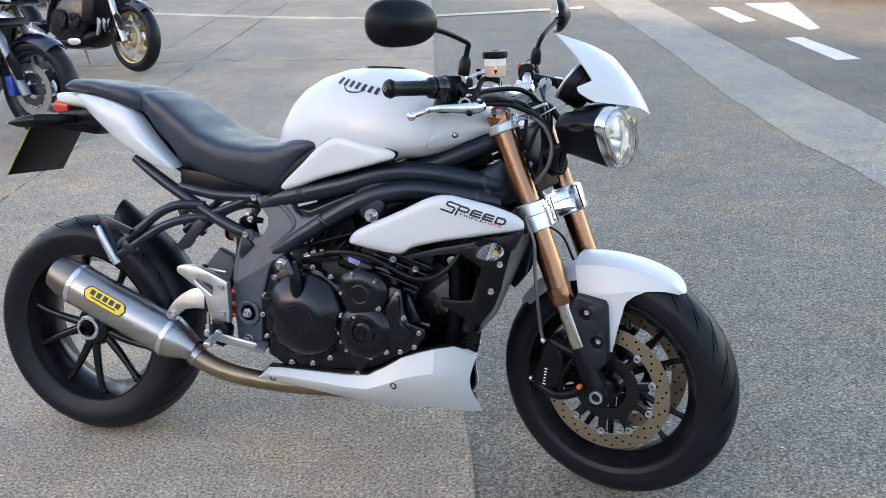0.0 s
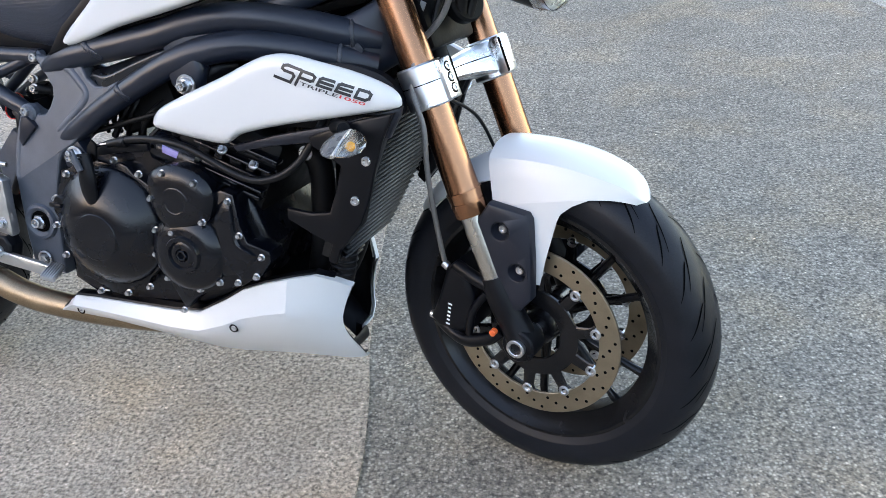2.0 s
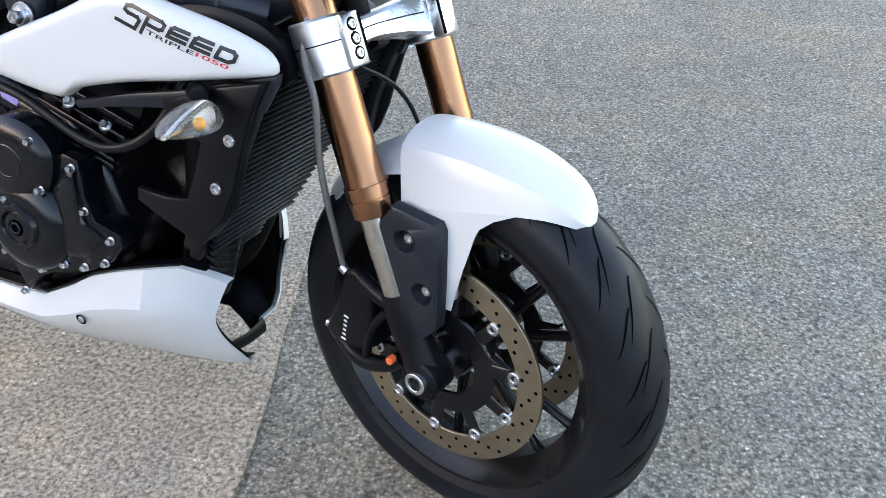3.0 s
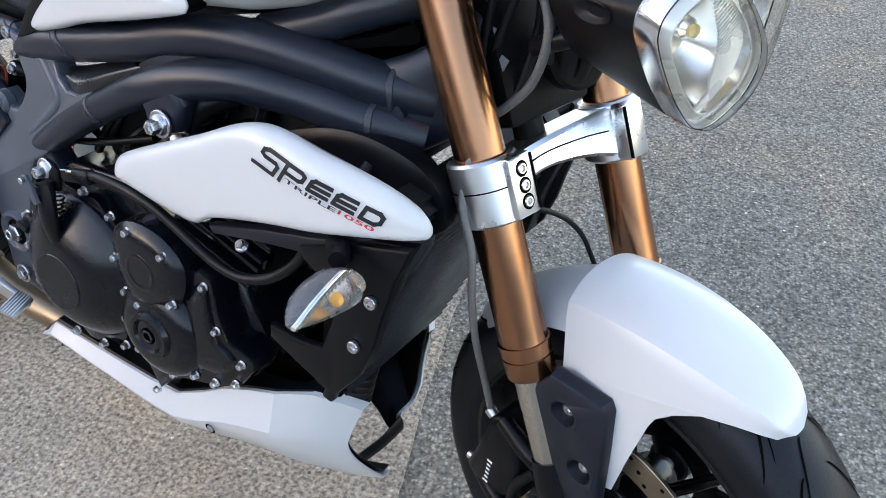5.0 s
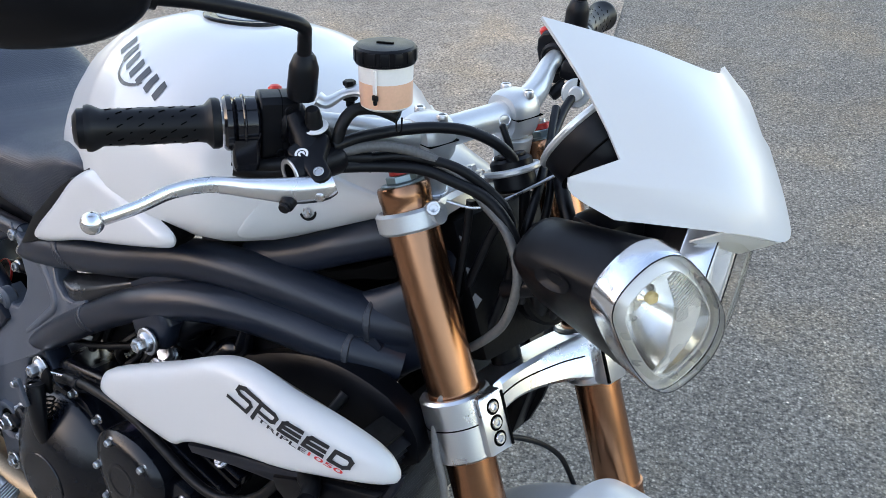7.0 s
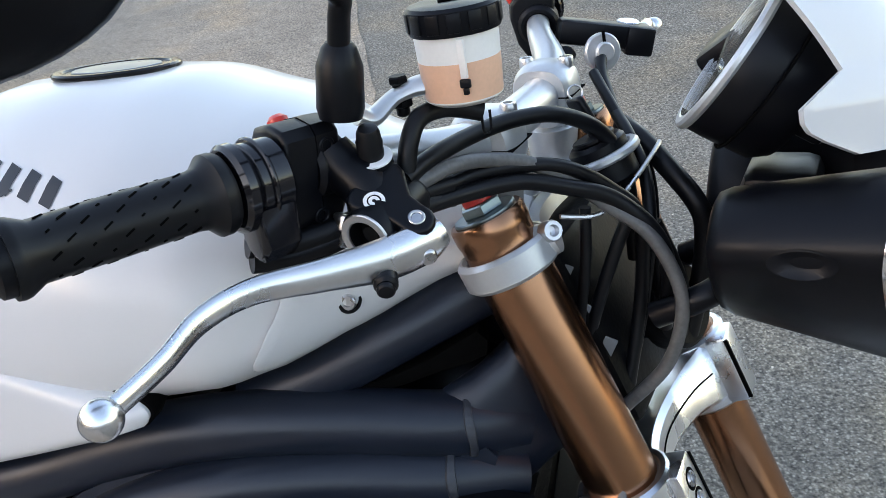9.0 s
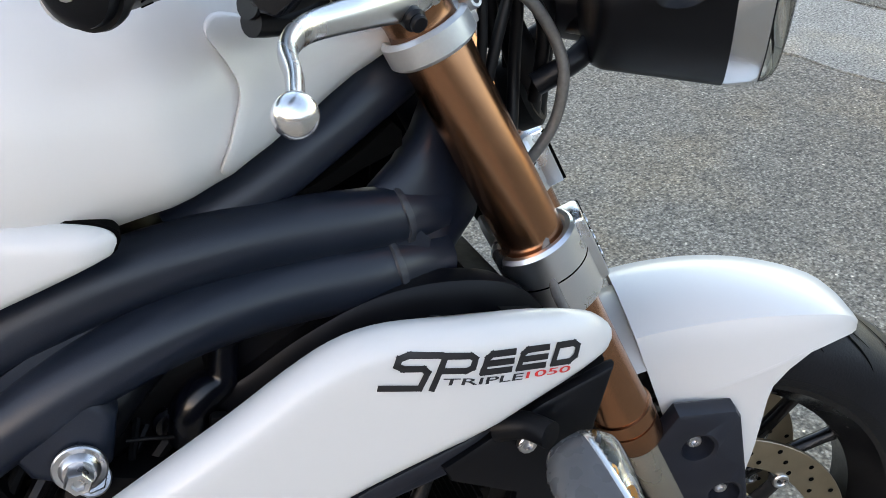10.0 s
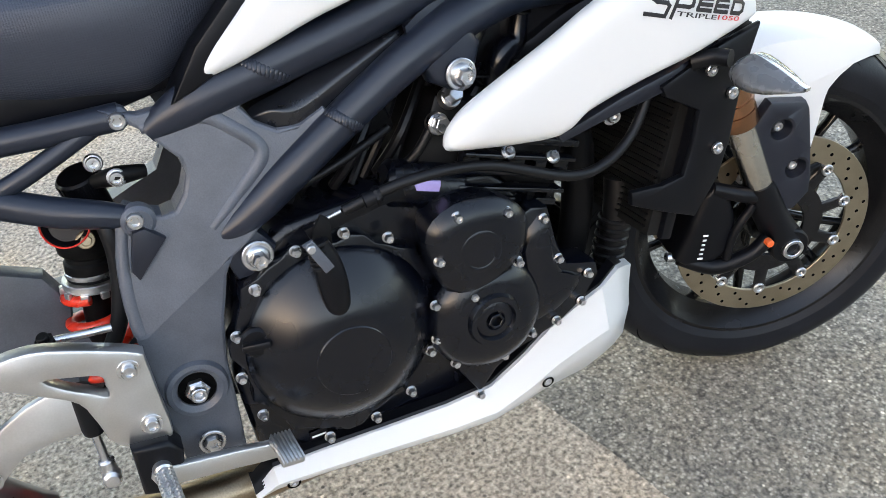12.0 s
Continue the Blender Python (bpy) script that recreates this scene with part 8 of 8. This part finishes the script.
# front indicators
INDIGREY = mat("grey_indicator_shell", (0.075, 0.077, 0.08), 0.28, 0.0, 0.05, 60)
for s in (-1, 1):
    mi = Matrix.Identity(4) if s < 0 else MIR
    IN = mi @ Matrix.Translation((1.236, -0.238, 0.668))
    stem = part("front_indicator", sweep([(1.205, -0.225, 0.664), (1.222, -0.240, 0.668), (1.232, -0.258, 0.668)], [0.012, 0.010, 0.010], 16), BLACK, bike, "clear front indicator on a black stem", mi)
    IH = mi @ Matrix.Translation((1.252, -0.262, 0.655)) @ pose(0, 0, 0, 0, -6, 0)
    rr, rl, rb = [], [], []
    for k in range(15):
        f = k / 14
        e = min(1.0, 0.62 + 2.4 * f) * max(0.07, 1 - f ** 1.5) ** 0.9
        d = math.sin(math.pi * min(1.0, 0.22 + 0.74 * f)) ** 0.8
        y, zc = -0.088 * f, -0.006 * f
        ang = [2 * math.pi * j / 28 for j in range(28)]
        rr.append([((-0.036 * d if math.cos(a) > 0 else -0.002) * abs(math.cos(a)) - 0.001, y, 0.0205 * e * math.sin(a) + zc) for a in ang])
        rl.append([((0.021 * e + 0.003 if math.cos(a) > 0 else 0.001) * abs(math.cos(a)) + 0.001, y, 0.0200 * e * math.sin(a) + zc) for a in ang])
        rb.append([((0.0045 if math.cos(a) > 0 else -0.0015) * abs(math.cos(a)) ** 0.3, y * 1.01, 0.0212 * e * math.sin(a) + zc) for a in ang])
    part("indicator_shell", skin(rr), INDIGREY, stem, "smoked grey indicator shell", IH, 50)
    part("indicator_rim", skin(rb), REFLECT, stem, "bright indicator rim", IH, 50)
    le = part("indicator_lens", skin(rl), SHEER, stem, "clear indicator lens", IH, 50)
    le.visible_shadow = False
    part("bulb", moved(lathe([(0, 0.0), (0.006, 0.0), (0.0058, 0.003), (0.0035, 0.0065), (0, 0.0075)], 20), IH @ along((0.004, -0.030, -0.004), (1, 0, 0)) @ Matrix.Diagonal((1, 1.25, 1, 1))), AMBERM, stem, "amber bulb")
    for k in range(12):
        part("rim_tooth", moved(box(0.0012, 0.0022, 0.004, 0.0003), pose(0.0050, -0.008 - 0.0055 * k, 0.0140 - 0.0010 * k - 0.00004 * k * k)), REFLECT, stem, "", IH)
# side stand on the far side
part("side_stand", sweep([(0.66, 0.16, 0.33), (0.62, 0.25, 0.14), (0.60, 0.300, 0.058)], [0.012, 0.011, 0.010], 14), DARK, bike, "black side stand")


# ---- decals ----
from mathutils.bvhtree import BVHTree


def surface(ob):
    me = ob.data
    return BVHTree.FromPolygons([v.co.copy() for v in me.vertices], [tuple(p.vertices) for p in me.polygons])


def strip(tree, a, b, width, material, parent, name, lift=0.0007, n=10):
    """A slim bar from a to b in the xz plane, laid on the right flank of a surface."""
    a, b = Vector((a[0], 0, a[1])), Vector((b[0], 0, b[1]))
    d = (b - a).normalized()
    up = Vector((-d.z, 0, d.x)) * width / 2
    bm = bmesh.new()
    cols = []
    for k in range(n + 1):
        c = a.lerp(b, k / n)
        col = []
        for f in (-1, 0, 1):
            q = c + up * f
            hit = tree.ray_cast(Vector((q.x, -1.0, q.z)), Vector((0, 1, 0)))
            if hit[0] is None:
                continue
            nr = hit[1] if hit[1].y < 0 else -hit[1]
            col.append(bm.verts.new(hit[0] + nr * lift))
        cols.append(col)
    for p, q in zip(cols, cols[1:]):
        if len(p) == 3 and len(q) == 3:
            for j in (0, 1):
                bm.faces.new((p[j], p[j + 1], q[j + 1], q[j]))
    return part(name, bm, material, parent)


def lettering(tree, words, corners, material, parent, name, label, lift=0.0009):
    """Words set in the built-in font, stretched between four corners (top left, top right, bottom left, bottom right) in
    the xz plane and laid on the right flank of a surface."""
    cu = bpy.data.curves.new(name, "FONT")
    cu.body = words
    cu.resolution_u = 4
    cu.offset = 0.012
    tmp = bpy.data.objects.new(name, cu)
    me = tmp.to_mesh()
    bm = bmesh.new()
    bm.from_mesh(me)
    tmp.to_mesh_clear()
    bpy.data.objects.remove(tmp)
    bmesh.ops.triangulate(bm, faces=bm.faces[:])
    bmesh.ops.subdivide_edges(bm, edges=[e for e in bm.edges if e.calc_length() > 0.25], cuts=1)
    xs = [v.co.x for v in bm.verts]
    ys = [v.co.y for v in bm.verts]
    tl, tr, bl, br = (Vector(c) for c in corners)
    for v in bm.verts:
        u = (v.co.x - min(xs)) / (max(xs) - min(xs))
        w = (v.co.y - min(ys)) / (max(ys) - min(ys))
        q = bl.lerp(br, u).lerp(tl.lerp(tr, u), w)
        hit = tree.ray_cast(Vector((q.x, -1.0, q.y)), Vector((0, 1, 0)))
        if hit[0] is None:
            hit = tree.find_nearest(Vector((q.x, -0.2, q.y)))
        nr = hit[1] if hit[1].y < 0 else -hit[1]
        v.co = hit[0] + nr * lift
    return part(name, bm, material, parent, label)


cowl_ob = [o for o in bike.children if o.name.startswith("radiator_cowl")][0]
tree = surface(cowl_ob)


def strokes(tree, lines, corners, width, material, parent, name, label, lift=0.0009):
    """Square-cut letters drawn as strokes in a unit box, set between four corners in the xz plane and laid on a surface."""
    tl, tr, bl, br = (Vector(c) for c in corners)
    bm = bmesh.new()
    for line in lines:
        pts = [tl.lerp(tr, u).lerp(bl.lerp(br, u), w) for u, w in line]
        for p, q in zip(pts, pts[1:]):
            d = (q - p).normalized()
            side = Vector((-d.y, d.x)) * width / 2
            cols = []
            for k in range(5):
                c = (p - d * width * 0.42).lerp(q + d * width * 0.42, k / 4)
                col = []
                for f in (-1, 0, 1):
                    o = c + side * f
                    hit = tree.ray_cast(Vector((o.x, -1.0, o.y)), Vector((0, 1, 0)))
                    if hit[0] is None:
                        hit = tree.find_nearest(Vector((o.x, -0.2, o.y)))
                    nr = hit[1] if hit[1].y < 0 else -hit[1]
                    col.append(bm.verts.new(hit[0] + nr * lift))
                cols.append(col)
            for m0, m1 in zip(cols, cols[1:]):
                for j in (0, 1):
                    bm.faces.new((m0[j], m0[j + 1], m1[j + 1], m1[j]))
    return part(name, bm, material, parent, label)


def letter_e(o):
    return [[(o + 0.168, 0.07), (o + 0.055, 0.07), (o + 0.030, 0.16), (o + 0.008, 0.52), (o + 0.150, 0.52)], [(o + 0.022, 0.30), (o + 0.160, 0.30)]]


SPEED = [[(0.262, 0.05), (0.12, 0.05), (0.075, 0.14), (0.065, 0.32), (0.095, 0.40), (0.185, 0.40), (0.205, 0.50), (0.175, 0.94), (0.00, 0.94)],
         [(0.232, 0.96), (0.282, 0.07), (0.400, 0.07), (0.424, 0.16), (0.412, 0.38), (0.382, 0.46), (0.268, 0.46)],
         *letter_e(0.452), *letter_e(0.640),
         [(0.842, 0.52), (0.870, 0.07), (0.965, 0.07), (0.990, 0.16), (0.978, 0.40), (0.940, 0.52), (0.842, 0.52)]]
strokes(tree, SPEED, ((1.1275, 0.7625), (1.2693, 0.7205), (1.1218, 0.7385), (1.2645, 0.6925)), 0.0044, INK, cowl_ob, "lettering", "black square-cut slanted model lettering")
lettering(tree, "TRIPLE", ((1.1635, 0.7340), (1.2210, 0.7162), (1.1613, 0.7295), (1.2188, 0.7117)), INK, cowl_ob, "lettering", "small black model lettering")
lettering(tree, "1050", ((1.2234, 0.7158), (1.2598, 0.7047), (1.2213, 0.7113), (1.2577, 0.7002)), REDINK, cowl_ob, "lettering", "small red engine size number")

tank_tree = surface(tank)
TA, TB = Vector((0.818, 0, 1.030)), Vector((0.948, 0, 1.000))
for k in range(7):
    c = TA.lerp(TB, (k + 0.5) / 7)
    strip(tank_tree, (c.x - 0.0045, c.z - 0.0075), (c.x + 0.0015, c.z + 0.0075), 0.0105, INK, tank, "tank_decal_block", n=6)
arc = [(0.838, 1.020), (0.850, 1.006), (0.868, 1.000), (0.888, 1.000), (0.906, 1.005)]
fine_arc = [(q[0], q[1]) for q in spline([(a, b, 0) for a, b in arc], 4)]
for k, (a, b) in enumerate(zip(fine_arc, fine_arc[1:])):
    strip(tank_tree, a, b, 0.0030 * math.sin(math.pi * (k + 1.5) / (len(fine_arc) + 1)) + 0.0008, INK, tank, "tank_decal_bar", n=2)


# ---- parked motorcycles and cars beyond ----
DISCGREY = mat("bare_disc_steel", (0.52, 0.52, 0.51), 0.4, 1.0, 0.1, 40)
FORKGREY = mat("grey_fork_metal", (0.24, 0.26, 0.28), 0.4, 0.8, 0.1, 20)


def parked_motorcycle(label, m, paint, rim_mat, steer, fairing, gloss_pipe, size=1.0):
    """A parked machine, rear axle at the origin and x ahead, with all its main parts."""
    top = new("motorcycle")
    top.matrix_world = m @ Matrix.Diagonal((size, size, size, 1))
    tagged(top, label, "motorcycle", "motorcycles parked in the yard")
    st = Matrix.Translation((1.26, 0, 0.74)) @ pose(0, 0, 0, 0, -24, 0) @ pose(0, 0, 0, 0, 0, steer)
    hubs = (("rear_wheel", Matrix.Translation((0, 0, 0.315)), 0.315, 0.085), ("front_wheel", st @ Matrix.Translation((0.03, 0, -0.475)), 0.300, 0.060))
    for nm, hm, R, half in hubs:
        w = part(nm, lathe([(0.196, -0.02), (0.216, -0.045), (0.231, -0.048), (0.219, -0.036), (0.205, 0), (0.219, 0.036), (0.231, 0.048), (0.216, 0.045), (0.196, 0.02)], 56, closed=True), rim_mat, top, "", hm @ SIDE)
        part("tyre", lathe(tyre_profile(R, half, 0.222, 0.048), 64, closed=True), TYRE, w, "", hm @ SIDE, sharp=50)
        part("hub", lathe([(0, -0.06), (0.034, -0.06), (0.040, 0), (0.034, 0.06), (0, 0.06)], 24), rim_mat, w, "", hm @ SIDE)
        for k in range(5):
            part("spoke", spoke(0.03, 0.20, 72 * k + 10, 0.017, 0.010, 0.010), rim_mat, w, "", hm @ SIDE)
        for y in ((0.062, -0.068) if nm == "front_wheel" else (-0.06,)):
            part("brake_disc", moved(pipe(0.155, 0.112, 0.005, 48, 0.0006), pose(0, 0, y)), DISCGREY, w, "", hm @ SIDE)
            part("disc_carrier", moved(pipe(0.098, 0.055, 0.006, 32), pose(0, 0, y)), rim_mat, w, "", hm @ SIDE)
            for k in range(8):
                a = 2 * math.pi * k / 8
                part("bobbin", moved(cyl(0.010, 0.010, 12, 0.001), pose(0.106 * math.cos(a), 0.106 * math.sin(a), y - 0.002)), ZINC, w, "", hm @ SIDE)
    for s in (-1, 1):
        part("fork_leg", lathe([(0, -0.50), (0.030, -0.50), (0.031, -0.33), (0.027, -0.30), (0.027, -0.12), (0.021, -0.11), (0.021, 0.16), (0, 0.16)], 24), SILVER if not fairing else FORKGREY, top, "", st @ Matrix.Translation((0, s * 0.098, 0)))
        part("brake_caliper", moved(box(0.06, 0.06, 0.12, 0.012), pose(-0.085, s * 0.085, -0.40, 0, 20, 0)), mat("blue_caliper", (0.02, 0.06, 0.35), 0.35) if fairing else BLACK, top, "", st)
        part("fork_guard", prism([(0.0, -0.26), (0.07, -0.24), (0.09, -0.33), (0.06, -0.42), (0.01, -0.40)], s * 0.122 - 0.006, s * 0.122 + 0.006, 0.003), paint if not fairing else BLACK, top, "", st)
    rows = []
    for k in range(15):
        a = radians(28 + 120 * k / 14)
        rows.append([(0.03 + (0.328 - 0.05 * abs(q) ** 2.5) * math.cos(a), q * 0.078, -0.475 + (0.328 - 0.05 * abs(q) ** 2.5) * math.sin(a)) for q in (-1 + 2 * j / 10 for j in range(11))])
    shell(rows, 0.003, paint, "front_mudguard", top, "", st, 60)
    part("fork_yoke", moved(box(0.05, 0.27, 0.05, 0.010), pose(0, 0, -0.04)), BLACK, top, "", st)
    part("engine", prism([(0.58, 0.34), (0.70, 0.27), (0.98, 0.28), (1.06, 0.42), (1.04, 0.62), (0.86, 0.66), (0.64, 0.58)], -0.17, 0.17, 0.02, 2), ENGINE, top)
    for x, z, r in ((0.74, 0.44, 0.10), (0.93, 0.44, 0.07)):
        part("engine_cover", moved(cyl(r, 0.03, 32, 0.010), along((x, -0.165, z), (0, -1, 0))), ENGINE, top)
    for s in (-1, 1):
        part("frame_beam", sweep([(0.58, s * 0.15, 0.42), (0.72, s * 0.17, 0.66), (1.0, s * 0.14, 0.76), (1.20, s * 0.06, 0.82)], [0.03, 0.032, 0.032, 0.03], 14), BLACK, top)
        part("radiator_cover", prism([(1.06, 0.72), (1.20, 0.70), (1.16, 0.46), (1.02, 0.42)], s * 0.175 - 0.01, s * 0.175 + 0.01, 0.006), BLACK, top)
        part("foot_rest", sweep([(0.50, s * 0.18, 0.40), (0.50, s * 0.28, 0.40)], 0.012, 10, 2), CASTALU, top)
        part("indicator", skin([superring(0.016, 0.016, 0.016, 16, 2, x=1.19, y0=s * 0.19, z0=0.70), superring(0.024, 0.022, 0.022, 16, 2, x=1.22, y0=s * 0.23, z0=0.70), superring(0.006, 0.006, 0.006, 16, 2, x=1.25, y0=s * 0.24, z0=0.70)]), LABEL, top)
    part("radiator", moved(box(0.04, 0.32, 0.28, 0.005), pose(1.13, 0, 0.56, 0, 15, 0)), FIN, top)
    pan = part("belly_pan", skin([superring(0.13, 0.05, 0.05, 20, 3, x=0.55, z0=0.24), superring(0.16, 0.07, 0.06, 20, 3, x=0.85, z0=0.25), superring(0.14, 0.09, 0.07, 20, 3, x=1.05, z0=0.29), superring(0.08, 0.05, 0.04, 20, 3, x=1.14, z0=0.34)]), BLACK if not fairing else paint, top)
    oval_b = lathe([(0, 0.002), (0.05, 0.002), (0.055, 0)], 28)
    part("pan_badge", moved(oval_b, along((0.90, -0.163, 0.26), (0, -1, 0)) @ Matrix.Diagonal((1.5, 0.6, 1, 1))), SILVER, pan)
    part("fuel_tank", skin([superring(0.08, 0.06, 0.04, 24, 2.4, x=0.62, z0=0.80), superring(0.15, 0.13, 0.06, 24, 2.4, x=0.75, z0=0.84), superring(0.18, 0.16, 0.06, 24, 2.4, x=0.92, z0=0.86), superring(0.13, 0.12, 0.05, 24, 2.4, x=1.10, z0=0.86), superring(0.06, 0.06, 0.03, 24, 2.4, x=1.20, z0=0.86)]), paint, top)
    part("seat", skin([superring(0.10, 0.03, 0.03, 20, 3, x=0.0, z0=0.90), superring(0.13, 0.04, 0.04, 20, 3, x=0.25, z0=0.86), superring(0.14, 0.04, 0.05, 20, 3, x=0.48, z0=0.80), superring(0.08, 0.04, 0.04, 20, 3, x=0.66, z0=0.82)]), SEAT, top)
    part("tail_cowl", skin([superring(0.05, 0.03, 0.03, 20, 3, x=-0.18, z0=0.92), superring(0.11, 0.05, 0.05, 20, 3, x=0.1, z0=0.84), superring(0.12, 0.05, 0.05, 20, 3, x=0.42, z0=0.75)]), paint, top)
    part("swingarm", sweep([(0.58, 0, 0.42), (0.3, -0.11, 0.38), (0.0, -0.12, 0.315)], [0.05, 0.04, 0.03], 14), BLACK, top)
    part("swingarm_leg", sweep([(0.58, 0, 0.42), (0.3, 0.11, 0.38), (0.0, 0.12, 0.315)], [0.05, 0.04, 0.03], 14), BLACK, top)
    part("silencer", sweep([(0.55, -0.17, 0.30), (0.35, -0.19, 0.36), (0.0, -0.20, 0.46)], [0.03, 0.055, 0.055], 20), STEEL, top)
    for y in (-0.09, -0.03, 0.03, 0.09):
        part("header_pipe", sweep([(1.05, y, 0.52), (1.13, y, 0.44), (1.10, y * 0.9, 0.32), (0.95, y * 0.7, 0.22), (0.60, -0.10 + y * 0.3, 0.22), (0.50, -0.16, 0.28)], 0.019, 14), CASTALU if gloss_pipe else BURNT, top)
    part("handlebar", sweep([(-0.10, -0.36, 0.30), (-0.03, -0.18, 0.28), (0.0, 0, 0.20), (-0.03, 0.18, 0.28), (-0.10, 0.36, 0.30)], 0.012, 12), BLACK, top, "", st)
    if fairing:
        part("fairing", skin([superring(0.03, 0.05, 0.05, 24, 2.4, x=1.52, z0=0.86), superring(0.16, 0.14, 0.10, 24, 2.4, x=1.42, z0=0.90), superring(0.22, 0.22, 0.14, 24, 2.4, x=1.25, z0=0.95), superring(0.22, 0.20, 0.20, 24, 2.4, x=1.10, z0=0.94)]), paint, top)
        for s in (-1, 1):
            part("headlight", moved(lathe([(0, 0.018), (0.05, 0.014), (0.075, 0.0)], 28), along((1.455, s * 0.085, 0.885), (0.85, s * 0.35, -0.2))), SHEER, top)
            part("lamp_reflector", moved(lathe([(0, -0.01), (0.05, -0.004), (0.074, 0.001)], 28), along((1.452, s * 0.085, 0.885), (0.85, s * 0.35, -0.2))), REFLECT, top)
            part("fairing_stripe", moved(box(0.30, 0.006, 0.03, 0.002), pose(1.30, s * 0.205, 0.84, 0, 8, -s * 18)), SILVER, top)
    else:
        part("headlight", moved(lathe([(0, 0.0), (0.06, 0.0), (0.09, 0.06), (0.092, 0.12), (0, 0.12)], 32), along((1.30, 0, 0.92), (1, 0, -0.1))), BLACK, top)
    part("side_stand", sweep([(0.66, 0.13, 0.32), (0.63, 0.22, 0.15), (0.61, 0.285, 0.052)], 0.012, 10), CASTALU, top)
    part("stand_foot", moved(box(0.06, 0.03, 0.008, 0.003), pose(0.61, 0.287, 0.054)), CASTALU, top)
    return top


NAVY = mat("navy_metallic_paint", (0.010, 0.014, 0.035), 0.22, 0.3, 0.1, 10, coat=0.8)
BLACKGLOSS = mat("gloss_black_paint", (0.008, 0.008, 0.010), 0.2, 0, 0.1, 10, coat=0.7)
GOLDRIM = mat("pale_gold_rim", (0.62, 0.50, 0.28), 0.35, 1.0, 0.08, 20)
PALERIM = mat("silver_lipped_rim", (0.10, 0.10, 0.11), 0.3, 0.8, 0.2, 10)
parked_motorcycle("dark blue faired motorcycle with black rims parked on concrete", pose(-4.50, 6.29, rise(6.29), 0, 0, -12) @ pose(0, 0, 0, -9, 0.7, 0), NAVY, PALERIM, -14, True, False, 1.15)
parked_motorcycle("black naked motorcycle with pale gold rims parked on concrete", pose(-4.41, 8.90, rise(8.90), 0, 0, -25) @ pose(0, 0, 0, -9, 1.4, 0), BLACKGLOSS, GOLDRIM, -8, False, True, 1.06)


def parked_car(label, m, paint):
    car = new("car")
    car.matrix_world = m
    tagged(car, label, "car", "cars parked beyond the yard")
    rows = [superring(0.70, 0.22, 0.16, 28, 3.5, x=-2.10, z0=0.52), superring(0.84, 0.36, 0.24, 28, 3.5, x=-1.85, z0=0.54), superring(0.88, 0.40, 0.28, 28, 4, x=-0.9, z0=0.54), superring(0.88, 0.40, 0.28, 28, 4, x=0.7, z0=0.54), superring(0.86, 0.34, 0.28, 28, 3.5, x=1.5, z0=0.54), superring(0.80, 0.26, 0.26, 28, 3.5, x=1.95, z0=0.52), superring(0.64, 0.14, 0.16, 28, 3, x=2.12, z0=0.50)]
    part("body", skin(rows), paint, car, "", None, 50)
    part("cabin", skin([superring(0.62, 0.10, 0.10, 28, 4, x=-1.75, z0=0.95), superring(0.70, 0.42, 0.10, 28, 4, x=-1.2, z0=1.0), superring(0.68, 0.46, 0.10, 28, 4, x=0.0, z0=1.0), superring(0.70, 0.38, 0.10, 28, 4, x=0.35, z0=1.0), superring(0.64, 0.02, 0.10, 28, 4, x=1.05, z0=0.94)]), RIM, car, "dark car glass", None, 50)
    part("roof", skin([superring(0.60, 0.03, 0.02, 24, 4, x=-1.2, z0=1.42), superring(0.62, 0.03, 0.02, 24, 4, x=-0.4, z0=1.46), superring(0.58, 0.03, 0.02, 24, 4, x=0.15, z0=1.43)]), paint, car)
    for x in (-1.32, 1.32):
        for s in (-1, 1):
            at = Matrix.Translation((x, s * 0.80, 0.31))
            w = part("wheel", join(lathe([(0.0, -0.04), (0.10, -0.05), (0.19, -0.085), (0.205, -0.09), (0.205, 0.09), (0, 0.09)], 32)), CASTALU, car, "", at @ (SIDE if s > 0 else SIDE @ pose(0, 0, 0, 180)))
            part("tyre", lathe([(0.20, -0.09), (0.24, -0.10), (0.29, -0.10), (0.31, -0.08), (0.31, 0.08), (0.29, 0.10), (0.24, 0.10), (0.20, 0.09)], 48, closed=True), TYRE, w, "", at @ SIDE)
    for s in (-1, 1):
        part("headlight", moved(box(0.14, 0.30, 0.12, 0.03), pose(1.95, s * 0.56, 0.62)), SILVER, car)
        part("sill", moved(box(2.2, 0.06, 0.10, 0.02), pose(0, s * 0.86, 0.26)), BLACK, car)
    part("bumper", moved(box(0.12, 1.40, 0.14, 0.04), pose(2.06, 0, 0.34)), BLACK, car)
    return car


parked_car("dark blue parked car in the sunlit distance", pose(-7.4, 14.6, rise(14.6), 0, 0, 8), NAVY)
parked_car("white parked car beside the road markings", pose(6.4, 11.6, rise(11.6), 3.4, 0, 200), mat("white_car_paint", (0.66, 0.66, 0.66), 0.25, 0, 0.02, 4, coat=0.8))
